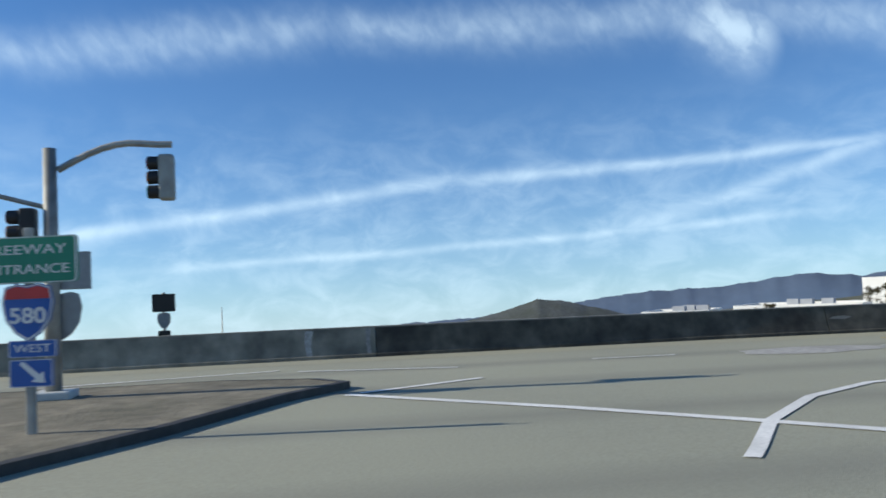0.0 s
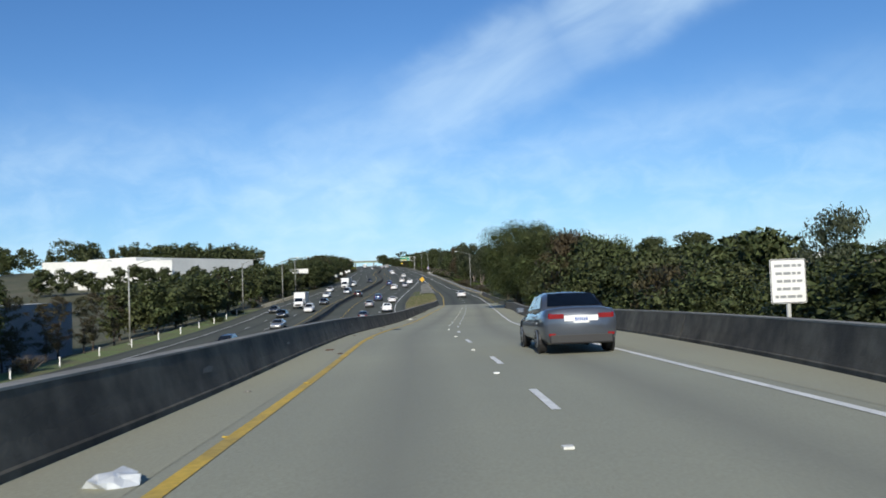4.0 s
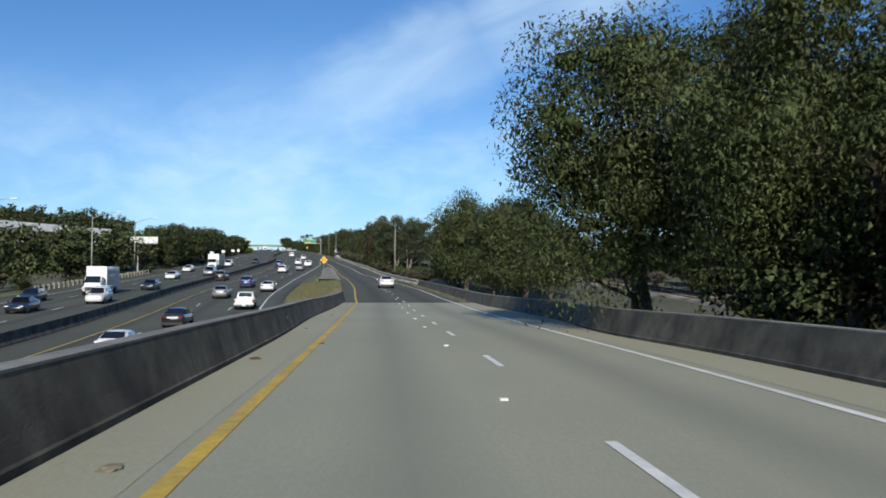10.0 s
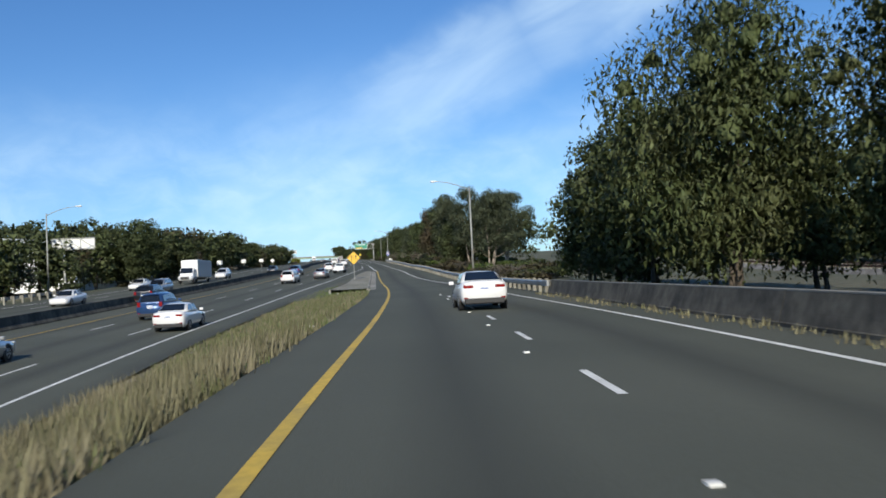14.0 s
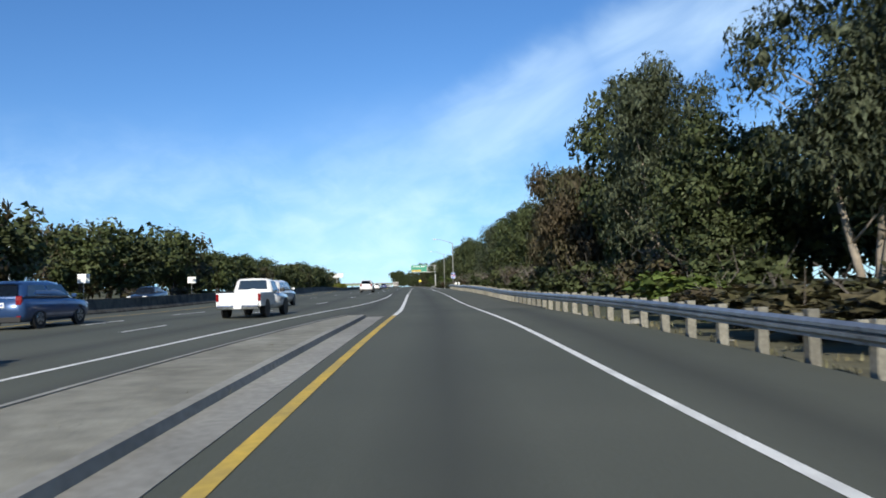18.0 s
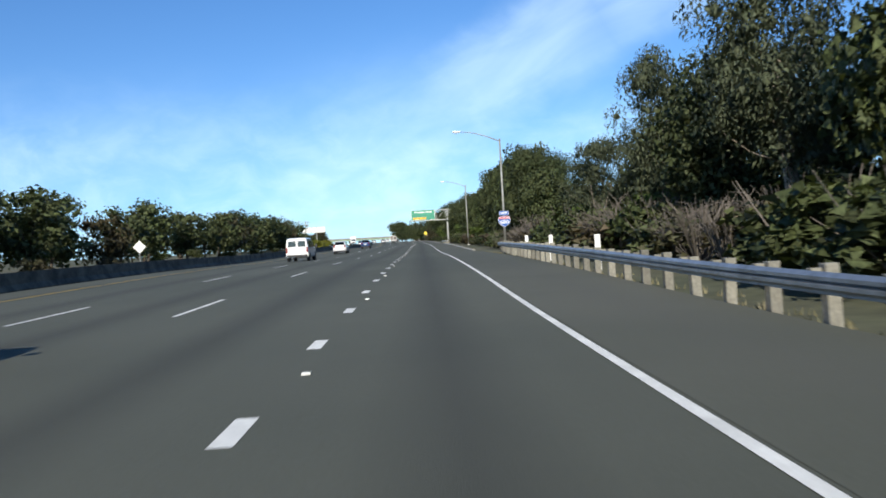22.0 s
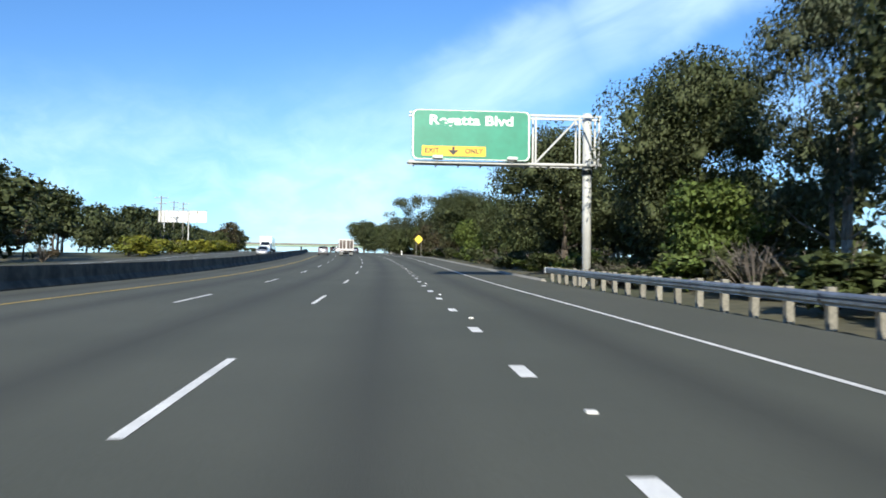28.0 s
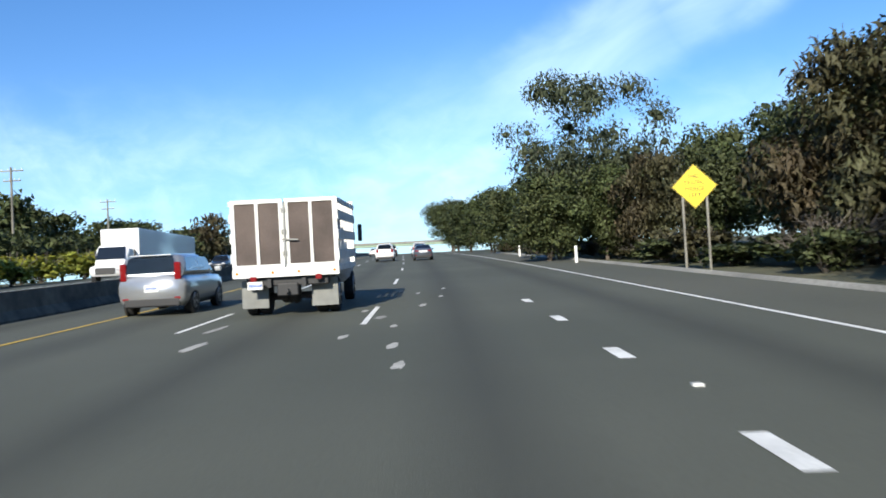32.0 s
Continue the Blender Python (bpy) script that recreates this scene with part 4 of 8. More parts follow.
def trunk_mesh(height, r0, limbs, seed, mat, lean=0.06, stems=1):
    """A tapered, slightly crooked trunk that forks into limbs."""
    rnd = random.Random(seed)
    bm = bmesh.new()
    tips = []
    for s in range(stems):
        p = Vector((rnd.uniform(-0.3, 0.3) * (stems > 1), rnd.uniform(-0.3, 0.3) * (stems > 1), -0.4))
        d = Vector((rnd.uniform(-lean, lean) * (1 + 2 * (stems > 1)), rnd.uniform(-lean, lean) * (1 + 2 * (stems > 1)), 1)).normalized()
        r = r0 / (stems**0.5)
        n = 6
        for i in range(n):
            q = p + d * (height / n)
            r2 = r * 0.86
            rod(bm, p, q, r, r2, 6)
            p, r = q, r2
            d = (d + Vector((rnd.uniform(-0.12, 0.12), rnd.uniform(-0.12, 0.12), 0))).normalized()
            if i >= 1:
                for _ in range(max(1, limbs // (n * stems))):
                    ang = rnd.uniform(0, 2 * math.pi)
                    e = Vector((math.cos(ang), math.sin(ang), rnd.uniform(0.35, 1.0))).normalized()
                    m = p + e * height * rnd.uniform(0.12, 0.2)
                    k = m + (e + Vector((0, 0, 0.35))).normalized() * height * rnd.uniform(0.12, 0.22)
                    rod(bm, p, m, r * 0.5, r * 0.3, 4)
                    rod(bm, m, k, r * 0.3, r * 0.1, 3)
                    tips.append(k)
    me = bpy.data.meshes.new("trunk")
    bm.to_mesh(me)
    bm.free()
    me.materials.append(mat)
    me.shade_smooth()
    return me, tips


def lobes_round(h, w, base, n, seed, flat=1.0):
    """Lobes of a crown of this height and width that starts at this height above the ground."""
    r = random.Random(seed)
    out = []
    mid, half = (h + base) / 2, (h - base) / 2
    for i in range(n):
        ang, k = r.uniform(0, 2 * math.pi), r.random() ** 0.5
        t = r.uniform(-1, 1)
        env = math.sqrt(max(0.0, 1 - t * t * 0.85))
        rad = w / 2 * r.uniform(0.2, 0.38)
        x, y = math.cos(ang) * k * (w / 2) * env * 0.8, math.sin(ang) * k * (w / 2) * env * 0.8
        out.append((x, y, mid + t * half * 0.82 * flat, rad))
    return out


KINDS = {
    # height, crown width, crown base, lobes, leaves, leaf size, droop, leaf material, bark, trunk radius, stems
    "oak": (9.0, 9.5, 0.7, 48, 8200, 0.29, 0.0, LEAF_A, BARK, 0.26, 2),
    "dark": (10.0, 9.0, 0.9, 48, 8200, 0.29, 0.0, LEAF_B, BARK, 0.28, 2),
    "pepper": (11.0, 10.5, 2.3, 54, 15500, 0.22, 1.3, LEAF_A, BARK, 0.34, 3),
    "weeping": (12.0, 9.5, 4.4, 54, 48000, 0.13, 1.9, LEAF_A, BARK, 0.36, 2),
    "gum": (15.0, 9.5, 3.6, 42, 11500, 0.24, 0.9, LEAF_D, BARK_PALE, 0.34, 3),
    "bright": (6.0, 6.0, 0.4, 30, 4500, 0.26, 0.0, LEAF_C, BARK, 0.12, 3),
    "russet": (8.0, 7.5, 0.6, 36, 6500, 0.28, 0.5, LEAF_E, BARK, 0.2, 2),
    "dome": (11.5, 13.0, 2.4, 86, 28000, 0.20, 0.0, LEAF_B, BARK, 0.36, 2),
    "sparse": (12.0, 7.5, 4.0, 26, 4200, 0.22, 0.6, LEAF_D, BARK_PALE, 0.2, 2),
    "poplar": (9.0, 2.6, 0.8, 34, 1900, 0.15, 0.0, LEAF_E, BARK, 0.12, 1),
    "pine": (12.0, 8.5, 3.5, 36, 4500, 0.4, 0.0, LEAF_B, BARK, 0.26, 1),
}
LABELS = {
    "oak": "broad olive-green roadside tree with a dense crown", "dark": "dark green dense tree beside the road", "pepper": "tall pepper tree with drooping olive-green foliage",
    "weeping": "tall pepper tree with long weeping branches over the barrier",
    "gum": "tall grey-green eucalyptus with pale limbs", "bright": "bright green bushy young tree", "russet": "tree with olive and russet-brown foliage",
    "dome": "dark green tree with a broad domed crown", "sparse": "thin eucalyptus with sparse see-through foliage", "poplar": "narrow upright tree with thin brownish leaves", "pine": "dark green pine on the far roadside",
}
TREES = {}


def first_tree(kind, variant, fine, at, scale, turn, group):
    h, w, base, nl, leaves, size, droop, mat, bark, r0, stems = KINDS[kind]
    if not fine and leaves > 2000:
        leaves, size = leaves // 6, size * 2.0
    seed = sum(map(ord, kind)) * 7 + variant * 101
    t = root("tree", at, turn, LABELS[kind], "tree", group)
    tm, tips = trunk_mesh(h * 0.62, r0, 14, seed, bark, stems=stems)
    trunk = new("trunk", tm)
    trunk.parent = t
    lobes = lobes_round(h, w, base, nl, seed) + [(p.x, p.y, p.z, w * 0.13) for p in tips[:16]]
    crown = new("crown", leaf_mesh("crown", lobes, leaves, size, droop, seed, mat))
    crown.parent = t
    t.scale = scale
    return t


def tree(kind, x, y, height=None, width=None, turn=None, z=None, group="roadside trees", seed=None, fine=True):
    """A tree of a kind, sized to this height and crown width."""
    r = random.Random(seed if seed is not None else int(x * 31 + y * 17))
    h0, w0 = KINDS[kind][:2]
    sz = (height or h0) / h0
    sx = (width / w0) if width else sz * r.uniform(0.9, 1.1)
    turn = r.uniform(0, 360) if turn is None else turn
    at = (x, y, (gz(x, y) if z is None else z) - 0.1)
    key = (kind, r.randrange(3 if kind in ("oak", "pepper", "gum", "dark") else 2), fine)
    if key not in TREES:
        TREES[key] = first_tree(*key, at, (sx, sx, sz), turn, group)
        return TREES[key]
    base = TREES[key]
    old = tuple(base.scale)
    c = copy_thing(base, pose(*at, 0, 0, turn) @ Matrix.Diagonal((sx / old[0], sx / old[1], sz / old[2], 1)))
    c["group"] = group
    return c


SHRUBS = {}


def shrub(kind, x, y, h, w, group="roadside shrubs", z=None):
    """A low bush: bare twigs with leaf clumps."""
    mats = {"green": LEAF_C, "olive": LEAF_A, "russet": LEAF_E, "yellow": LEAF_F, "dark": LEAF_B, "bare": LEAF_E}
    words = {"green": "low green roadside bush", "olive": "low olive-green roadside bush", "russet": "low russet-brown roadside bush", "yellow": "rounded yellow-green flowering bush", "dark": "low dark green roadside bush", "bare": "grey leafless twiggy bush"}
    r = random.Random(int(x * 13 + y * 7))
    key = (kind, r.randrange(2))
    at = (x, y, (gz(x, y) if z is None else z) - 0.05)
    if key not in SHRUBS:
        s = root("bush", at, 0, words[kind], "bush", group)
        seed = sum(map(ord, kind)) + key[1] * 37
        bm = bmesh.new()
        rr = random.Random(seed)
        for i in range(46 if kind == "bare" else 9):
            a, k = rr.uniform(0, 2 * math.pi), rr.uniform(0.1, 0.5)
            m = Vector((math.cos(a) * k * 0.5, math.sin(a) * k * 0.5, rr.uniform(0.3, 0.5)))
            e = Vector((math.cos(a) * k, math.sin(a) * k, rr.uniform(0.6, 1.0)))
            rod(bm, (0, 0, 0), m, 0.012, 0.008, 3)
            rod(bm, m, e, 0.008, 0.003, 3)
            if kind == "bare":
                for _ in range(3):
                    rod(bm, m.lerp(e, rr.random()), e + Vector((rr.uniform(-0.2, 0.2), rr.uniform(-0.2, 0.2), rr.uniform(-0.1, 0.15))), 0.005, 0.002, 3)
        part("brushwood", bm, TWIG, s)
        n = 220 if kind == "bare" else 900
        lob = [(rr.uniform(-0.32, 0.32), rr.uniform(-0.32, 0.32), rr.uniform(0.2, 0.75), rr.uniform(0.15, 0.26)) for _ in range(3 if kind == "bare" else 14)]
        f = new("foliage", leaf_mesh("foliage", lob, n, 0.1, 0.0, seed, mats[kind]))
        f.parent = s
        s.scale = (w, w, h)
        SHRUBS[key] = s
        return s
    base = SHRUBS[key]
    o = tuple(base.scale)
    return copy_thing(base, pose(*at, 0, 0, r.uniform(0, 360)) @ Matrix.Diagonal((w / o[0], w / o[1], h / o[2], 1)))


def tufts(name, label, spots, mat, h, seed, blades=7):
    """Grass: many thin blades in clumps at these spots."""
    r = np.random.default_rng(seed)
    sp = np.array(spots)
    n = len(sp) * blades
    base = np.repeat(sp, blades, 0) + np.c_[r.normal(scale=0.1, size=(n, 2)), np.zeros(n)]
    a = r.random(n) * 2 * np.pi
    wdt = 0.012 + 0.02 * r.random(n)
    ht = h * (0.4 + 0.9 * r.random(n))
    side = np.c_[np.cos(a), np.sin(a), np.zeros(n)]
    lean = np.c_[np.cos(a + 1.3), np.sin(a + 1.3), np.zeros(n)] * (ht * r.uniform(0.1, 0.6, n))[:, None]
    tip = base + lean + np.c_[np.zeros((n, 2)), ht]
    v = np.stack([base - side * wdt[:, None], base + side * wdt[:, None], tip], 1).reshape(-1, 3)
    me = bpy.data.meshes.new(name)
    me.vertices.add(3 * n)
    me.vertices.foreach_set("co", v.astype(np.float32).ravel())
    me.loops.add(3 * n)
    me.loops.foreach_set("vertex_index", np.arange(3 * n, dtype=np.int32))
    me.polygons.add(n)
    me.polygons.foreach_set("loop_start", np.arange(0, 3 * n, 3, dtype=np.int32))
    me.update(calc_edges=True)
    me.materials.append(mat)
    tagged(new(name, me), label=label, category="grass", kind="stuff")


def woods(name, label, trees, leaves, size, mat, seed):
    """A far wood as one mesh: crowns that nobody could tell apart. trees: (x, y, height, width)."""
    lobes = []
    for i, (x, y, h, w) in enumerate(trees):
        lobes += [(x + a, y + b, gz(x, y) + c, d) for a, b, c, d in lobes_round(h, w, h * 0.15, 16, seed + i)]
    ob = new(name, leaf_mesh(name, lobes, leaves, size, 0.0, seed, mat))
    tagged(ob, label=label, category="woods", kind="stuff")


def row(group, *trees):
    for kind, x, y, h, w in trees:
        tree(kind, x, y, h, w, group=group)


def plant_right():
    rr = random.Random(11)
    # thicket behind the ramp's barrier, low at first, then a stand of pepper trees
    kinds = ("oak", "dark", "oak", "pepper", "oak", "russet")
    behind = []
    for i, y in enumerate(np.arange(31, 112, 4.4)):
        h = float(np.interp(y, [31, 44, 52, 62, 72, 80, 88, 95, 101, 112], [3.6, 4.6, 4.6, 5.8, 7.6, 8.2, 7.4, 5.4, 6.4, 6.6])) * rr.uniform(0.92, 1.1)
        tree(kinds[i % 6], X_WALL_R(y) + rr.uniform(3.6, 5.0), y, h, rr.uniform(5.6, 6.8))
        behind.append((X_WALL_R(y) + rr.uniform(10, 17), y + 2, h * 1.1 + 0.8, rr.uniform(7, 8.5)))
    woods("woods", "dense olive-green thicket behind the ramp's trees", behind, 26000, 0.5, LEAF_A, 31)
    row("thin trees above the thicket", ("sparse", -7.2, 44, 6.8, 3.6), ("sparse", -5.8, 47.5, 6.2, 3.4), ("sparse", -3.2, 83, 7.4, 4.0), ("sparse", -1.0, 101, 9.6, 4.5), ("bright", -6.6, 90, 3.5, 4.0))
    row("pepper trees beside the ramp", ("weeping", -4.1, 117.5, 11.4, 10.8), ("weeping", -3.8, 109.5, 10.4, 9.0), ("pepper", -0.6, 113, 10.4, 8.0), ("weeping", 0.8, 106, 8.6, 8.0))
    # beyond the railway
    row("pines beyond the railway", ("pine", 40, 197, 12.5, 10), ("pine", 47, 191, 13.5, 11), ("dark", 36, 186, 8.5, 9), ("dome", 60, 190, 13, 12), ("pine", 66, 205, 13, 10), ("dark", 56, 218, 9, 9))
    for y in np.arange(120, 345, 13):
        tree(rr.choice(("dark", "pine", "oak", "dome")), rr.uniform(66, 92), y, rr.uniform(8, 11.5), rr.uniform(9, 12), group="trees beyond the railway", fine=False)
    for y in np.arange(130, 300, 9):
        shrub(rr.choice(("olive", "bare", "green", "russet")), rr.uniform(44, 56), y, rr.uniform(1.6, 3), rr.uniform(3, 5))
    # pepper trees at the ramp's end
    row("pepper trees at the ramp's end", ("pepper", 3.6, 166, 9.2, 8.6), ("pepper", 8.0, 172, 10.2, 9.5), ("pepper", 5.6, 189, 12.2, 10.5), ("pepper", 10.5, 183, 12.0, 10.5), ("oak", 7.6, 202, 10.6, 9.0), ("dark", 9.0, 211, 10.6, 8.5), ("oak", 10.0, 221, 9.2, 8.0), ("dark", 15, 184, 10.0, 9), ("oak", 16, 200, 10, 9), ("dark", 17, 214, 10, 9))
    for y in np.arange(226, 300, 4.4):
        shrub(rr.choice(("olive", "russet", "green", "bare", "russet")), rr.uniform(5.8, 8), y, rr.uniform(1.5, 2.2), rr.uniform(3.2, 4.6))
        shrub(rr.choice(("olive", "russet", "dark", "green")), rr.uniform(11, 20), y + 2, rr.uniform(1.3, 2.2), rr.uniform(3, 5))
    # eucalyptus group, then the dark trees along the freeway
    row("eucalyptus group", ("gum", 11.0, 270.5, 11.2, 8.2), ("gum", 14.5, 278, 12.0, 8.5), ("gum", 11.2, 289, 13.6, 8.4), ("gum", 15.0, 292, 13.5, 9.0), ("gum", 10.0, 306, 13.0, 7.6), ("dark", 9.4, 296, 8.0, 6.5))
    row("freeway trees", ("dark", 11.0, 315, 14.0, 8.5), ("russet", 9.6, 328, 10.5, 7.2), ("dark", 12.0, 337, 11.0, 8.0), ("russet", 11.6, 346, 13.2, 8.0), ("oak", 11.0, 355, 9.0, 7.5), ("oak", 11.0, 365, 10.2, 8.8), ("dark", 12.5, 375, 12.2, 8.0), ("oak", 11.8, 389, 10.6, 7.8), ("gum", 12.0, 399, 12.2, 7.6), ("dark", 12.2, 406, 9.5, 7.0), ("gum", 12.2, 416.5, 12.2, 6.6))
    row("thin trees above the thicket", ("sparse", 11.2, 429, 8.2, 4.8), ("sparse", 13.0, 433, 9.0, 5.2), ("sparse", 11.5, 437, 7.4, 4.6))
    row("freeway trees", ("oak", 12.0, 456, 8.4, 8.0), ("dome", 12.2, 467, 11.6, 10.5), ("oak", 13.0, 478, 13.0, 10.5), ("pepper", 12.2, 489, 12.6, 9.0), ("dark", 12.0, 498, 13.2, 8.5), ("dark", 12.0, 509, 13.2, 8.5), ("oak", 12.0, 520, 11.0, 8.5), ("dark", 12.4, 532, 10.6, 9.0), ("oak", 12.0, 545, 10.4, 9.0), ("dark", 11.5, 556, 10.6, 8.5), ("dark", 11.0, 566, 12.0, 9.0))
    row("freeway trees", ("gum", 11.6, 576, 13.0, 7.0), ("dome", 10.0, 587, 11.8, 10.5), ("dark", 13.0, 600, 10.5, 8.0), ("dome", 9.6, 614, 11.9, 14.0), ("dark", 12.5, 626, 9.5, 8.0), ("oak", 10.0, 638, 7.6, 7.5), ("pepper", 9.6, 648, 8.6, 9.0), ("oak", 11.0, 661, 8.8, 9.5), ("dome", 7.4, 675, 10.7, 14.6), ("russet", 6.4, 696, 8.8, 8.2), ("dark", 9.4, 698, 9.2, 7.5), ("dark", 9.5, 707, 8.0, 7.5))
    row("freeway trees", ("sparse", -2.6, 720, 12.6, 8.4), ("sparse", 2.6, 727, 13.8, 9.4), ("oak", -3.4, 717, 5.6, 6.0), ("oak", 0.4, 719, 6.4, 6.4), ("russet", 3.0, 716, 6.6, 5.6), ("oak", -2.6, 724, 7.0, 7.0), ("oak", 2.0, 731, 8.4, 8.5), ("dark", 7.0, 722, 8.0, 8.0), ("oak", 6.0, 741, 9.0, 9.0), ("dark", 11.5, 716, 9.0, 8.0), ("oak", 11.0, 729, 9.4, 9.0), ("dark", 15.0, 740, 9.0, 9.0), ("dark", -4.0, 752, 8.2, 8.0), ("oak", -6.0, 775, 8.5, 9.0), ("dark", -9.5, 800, 8.5, 9.0), ("dome", -14.0, 852, 12.0, 15.0), ("dark", -12.0, 826, 8.5, 9.0))
    behind = []
    for y in np.arange(586, 712, 6.5):
        behind.append((rr.uniform(15, 18) - bend(y), y, rr.uniform(5.0, 6.5), rr.uniform(7, 8.5)))
    for y in np.arange(457, 592, 2.8):
        shrub(rr.choice(("dark", "olive", "dark", "bare", "russet", "olive")), rr.uniform(6.6, 10.5), y, rr.uniform(1.2, 2.6), rr.uniform(2.8, 4.4))
    beyond = []
    for y in np.arange(148, 330, 8.0):
        beyond.append((rr.uniform(52, 63), y, rr.uniform(4.5, 6.8), rr.uniform(8, 10)))
    woods("woods", "low olive-green wood beyond the railway", beyond, 30000, 0.55, LEAF_A, 41)
    row("bright young trees", ("bright", 9.2, 582, 5.2, 5.4), ("bright", 8.6, 520, 3.2, 4.4), ("bright", 8.2, 654, 4.6, 4.6), ("bright", 6.8, 663, 6.2, 5.6))
    for y in np.arange(300, 700, 9.5):
        behind.append((rr.uniform(19, 25) - bend(y), y, rr.uniform(7.5, 9.5), rr.uniform(8, 10)))
    for y in np.arange(292, 430, 4.6):
        behind.append((rr.uniform(13.5, 17), y, rr.uniform(6.5, 9), rr.uniform(6.5, 8)))
    woods("woods", "dark green wood behind the freeway's trees", behind, 96000, 0.5, LEAF_B, 37)
    for y in np.arange(293, 352, 2.4):
        shrub(rr.choice(("dark", "olive", "dark", "bare")), rr.uniform(8.0, 11.5), y, rr.uniform(2.2, 3.6), rr.uniform(3.2, 4.8))
    for x, y, h in ((7.6, 297, 2.6), (8.6, 299.5, 3.2), (7.8, 302, 2.4)):
        shrub("russet", x, y, h, 3.6)
    for y in np.arange(302, 700, 7.0):
        if not 430 < y < 458:
            shrub(rr.choice(("dark", "olive", "bare", "dark", "green", "dark")), rr.uniform(6.8, 8.6) - bend(y), y, rr.uniform(1.2, 2.4), rr.uniform(2.4, 3.8))
    for y in np.arange(688, 800, 2.6):
        shrub(rr.choice(("dark", "olive", "russet", "bare", "dark")), rr.uniform(6.0, 10.5) - bend(y), y, rr.uniform(1.0, 2.0), rr.uniform(2.6, 4.2))
    for y in np.arange(590, 690, 3.4):
        shrub(rr.choice(("dark", "olive", "dark", "bare")), rr.uniform(8.5, 12.0) - bend(y), y, rr.uniform(1.2, 2.2), rr.uniform(2.8, 4.4))
    for y in np.arange(352, 446, 3.2):
        shrub(rr.choice(("bare", "bare", "bare", "dark", "olive")), rr.uniform(6.8, 9.5), y, rr.uniform(2.1, 3.3), rr.uniform(3.0, 4.6))
    for y in np.arange(410, 450, 4.0):
        tree("bright", rr.uniform(9.5, 14), y, rr.uniform(2.4, 3.6), rr.uniform(3.6, 4.8))


def plant_left():
    rr = random.Random(23)
    y, i = 60.0, 0
    kinds = ["dark", "oak", "russet", "dark", "poplar", "oak", "dark"]
    across = "trees across the freeway"
    while y < 860:
        x0 = X_MEDIAN(y) - 21
        h = float(np.interp(y, [60, 150, 230, 300, 380, 520, 700, 860], [6, 7.5, 8.5, 8.8, 9, 8.5, 9, 9])) * rr.uniform(0.75, 1.25)
        if 640 < y < 790:
            y += 9
            i += 1
            continue
        if 104 < y < 146:
            y += 9
            continue
        tree(kinds[i % 7], x0 - rr.uniform(1, 6), y, h, None if kinds[i % 7] == "poplar" else h * 1.1, group=across, fine=False)
        if i % 2:
            tree(kinds[(i + 3) % 7], x0 - rr.uniform(9, 20), y + 3, h * 1.05, h * 1.15, group=across, fine=False)
        if i % 2 == 0:
            shrub(rr.choice(("russet", "olive", "bare", "dark")), x0 + rr.uniform(1.0, 2.5), y + 2, rr.uniform(1.0, 2.0), rr.uniform(2.5, 4.0))
        y += rr.uniform(8.5, 11.5)
        i += 1
    woods("woods", "dark wooded hill of pines and oaks", [(rr.uniform(-190, -88), rr.uniform(440, 545), rr.uniform(12.5, 17), rr.uniform(10, 14)) for _ in range(84)] + [(rr.uniform(-290, -185), rr.uniform(380, 470), rr.uniform(10, 14), rr.uniform(10, 14)) for _ in range(50)], 44000, 1.1, LEAF_B, 5)
    woods("woods", "dark green trees below the white halls", [(-66 - 4.4 * k + rr.uniform(-2, 2), 322 - 2.2 * k + rr.uniform(-6, 6), rr.uniform(7.5, 10), rr.uniform(7, 10)) for k in range(15)], 16000, 0.7, LEAF_B, 43)
    # trees among the works buildings
    for _ in range(16):
        y, x = rr.uniform(130, 240), rr.uniform(-190, -95)
        tree(rr.choice(("poplar", "dark", "oak", "poplar")), x, y, rr.uniform(7, 10), None, group="trees among the works buildings", fine=False)
    for x, y, h in ((-61, 78, 11.5), (-65, 84, 12), (-62, 90, 12.2), (-67, 97, 12.5), (-63, 103, 12)):
        tree(rr.choice(("dark", "dark", "oak")), x, y, h, 9, group=across)
    for a, d, h in ((47, 215, 15), (44.5, 225, 16), (42.5, 205, 15), (40, 220, 17), (37.5, 215, 17), (35.5, 225, 18), (33.5, 210, 16), (31, 205, 15)):
        tree("pine", -17 - math.sin(radians(a)) * d, 5 + math.cos(radians(a)) * d, h, 12, group="pines behind the works buildings", fine=False)
    for a, d, h in ((60, 98, 8.5), (58.8, 100, 9), (52, 102, 10.5), (51, 101, 11), (46.8, 103, 10), (46, 102, 10.5), (38.6, 104, 11.5), (37.6, 105, 10.5), (35.5, 104, 9.5), (66, 96, 7.5)):
        tree("poplar", -17 - math.sin(radians(a)) * d, 5 + math.cos(radians(a)) * d, h, 3.2, group="bare poplars before the works buildings", fine=False)
    for x, y, h in ((-61, 108, 8.5), (-62, 113, 9), (-60.5, 118, 8), (-61.5, 124, 9), (-60, 129, 8.4), (-61, 135, 9), (-60, 141, 8)):
        tree("poplar", x, y, h, 3.4, group="bare poplars before the warehouse", fine=False)
    for x, y, h in ((-42, 296, 10.5), (-47, 302, 10), (-41, 316, 9), (-46, 330, 8.5)):
        tree("dark", x, y, h, 10, group=across)
    for y in np.arange(655, 760, 6.5):
        x0 = X_MEDIAN(y) - 19.5
        shrub("yellow", x0 - rr.uniform(0, 1.5), y, rr.uniform(2.3, 3.1), rr.uniform(4.5, 6))
    hedge = []
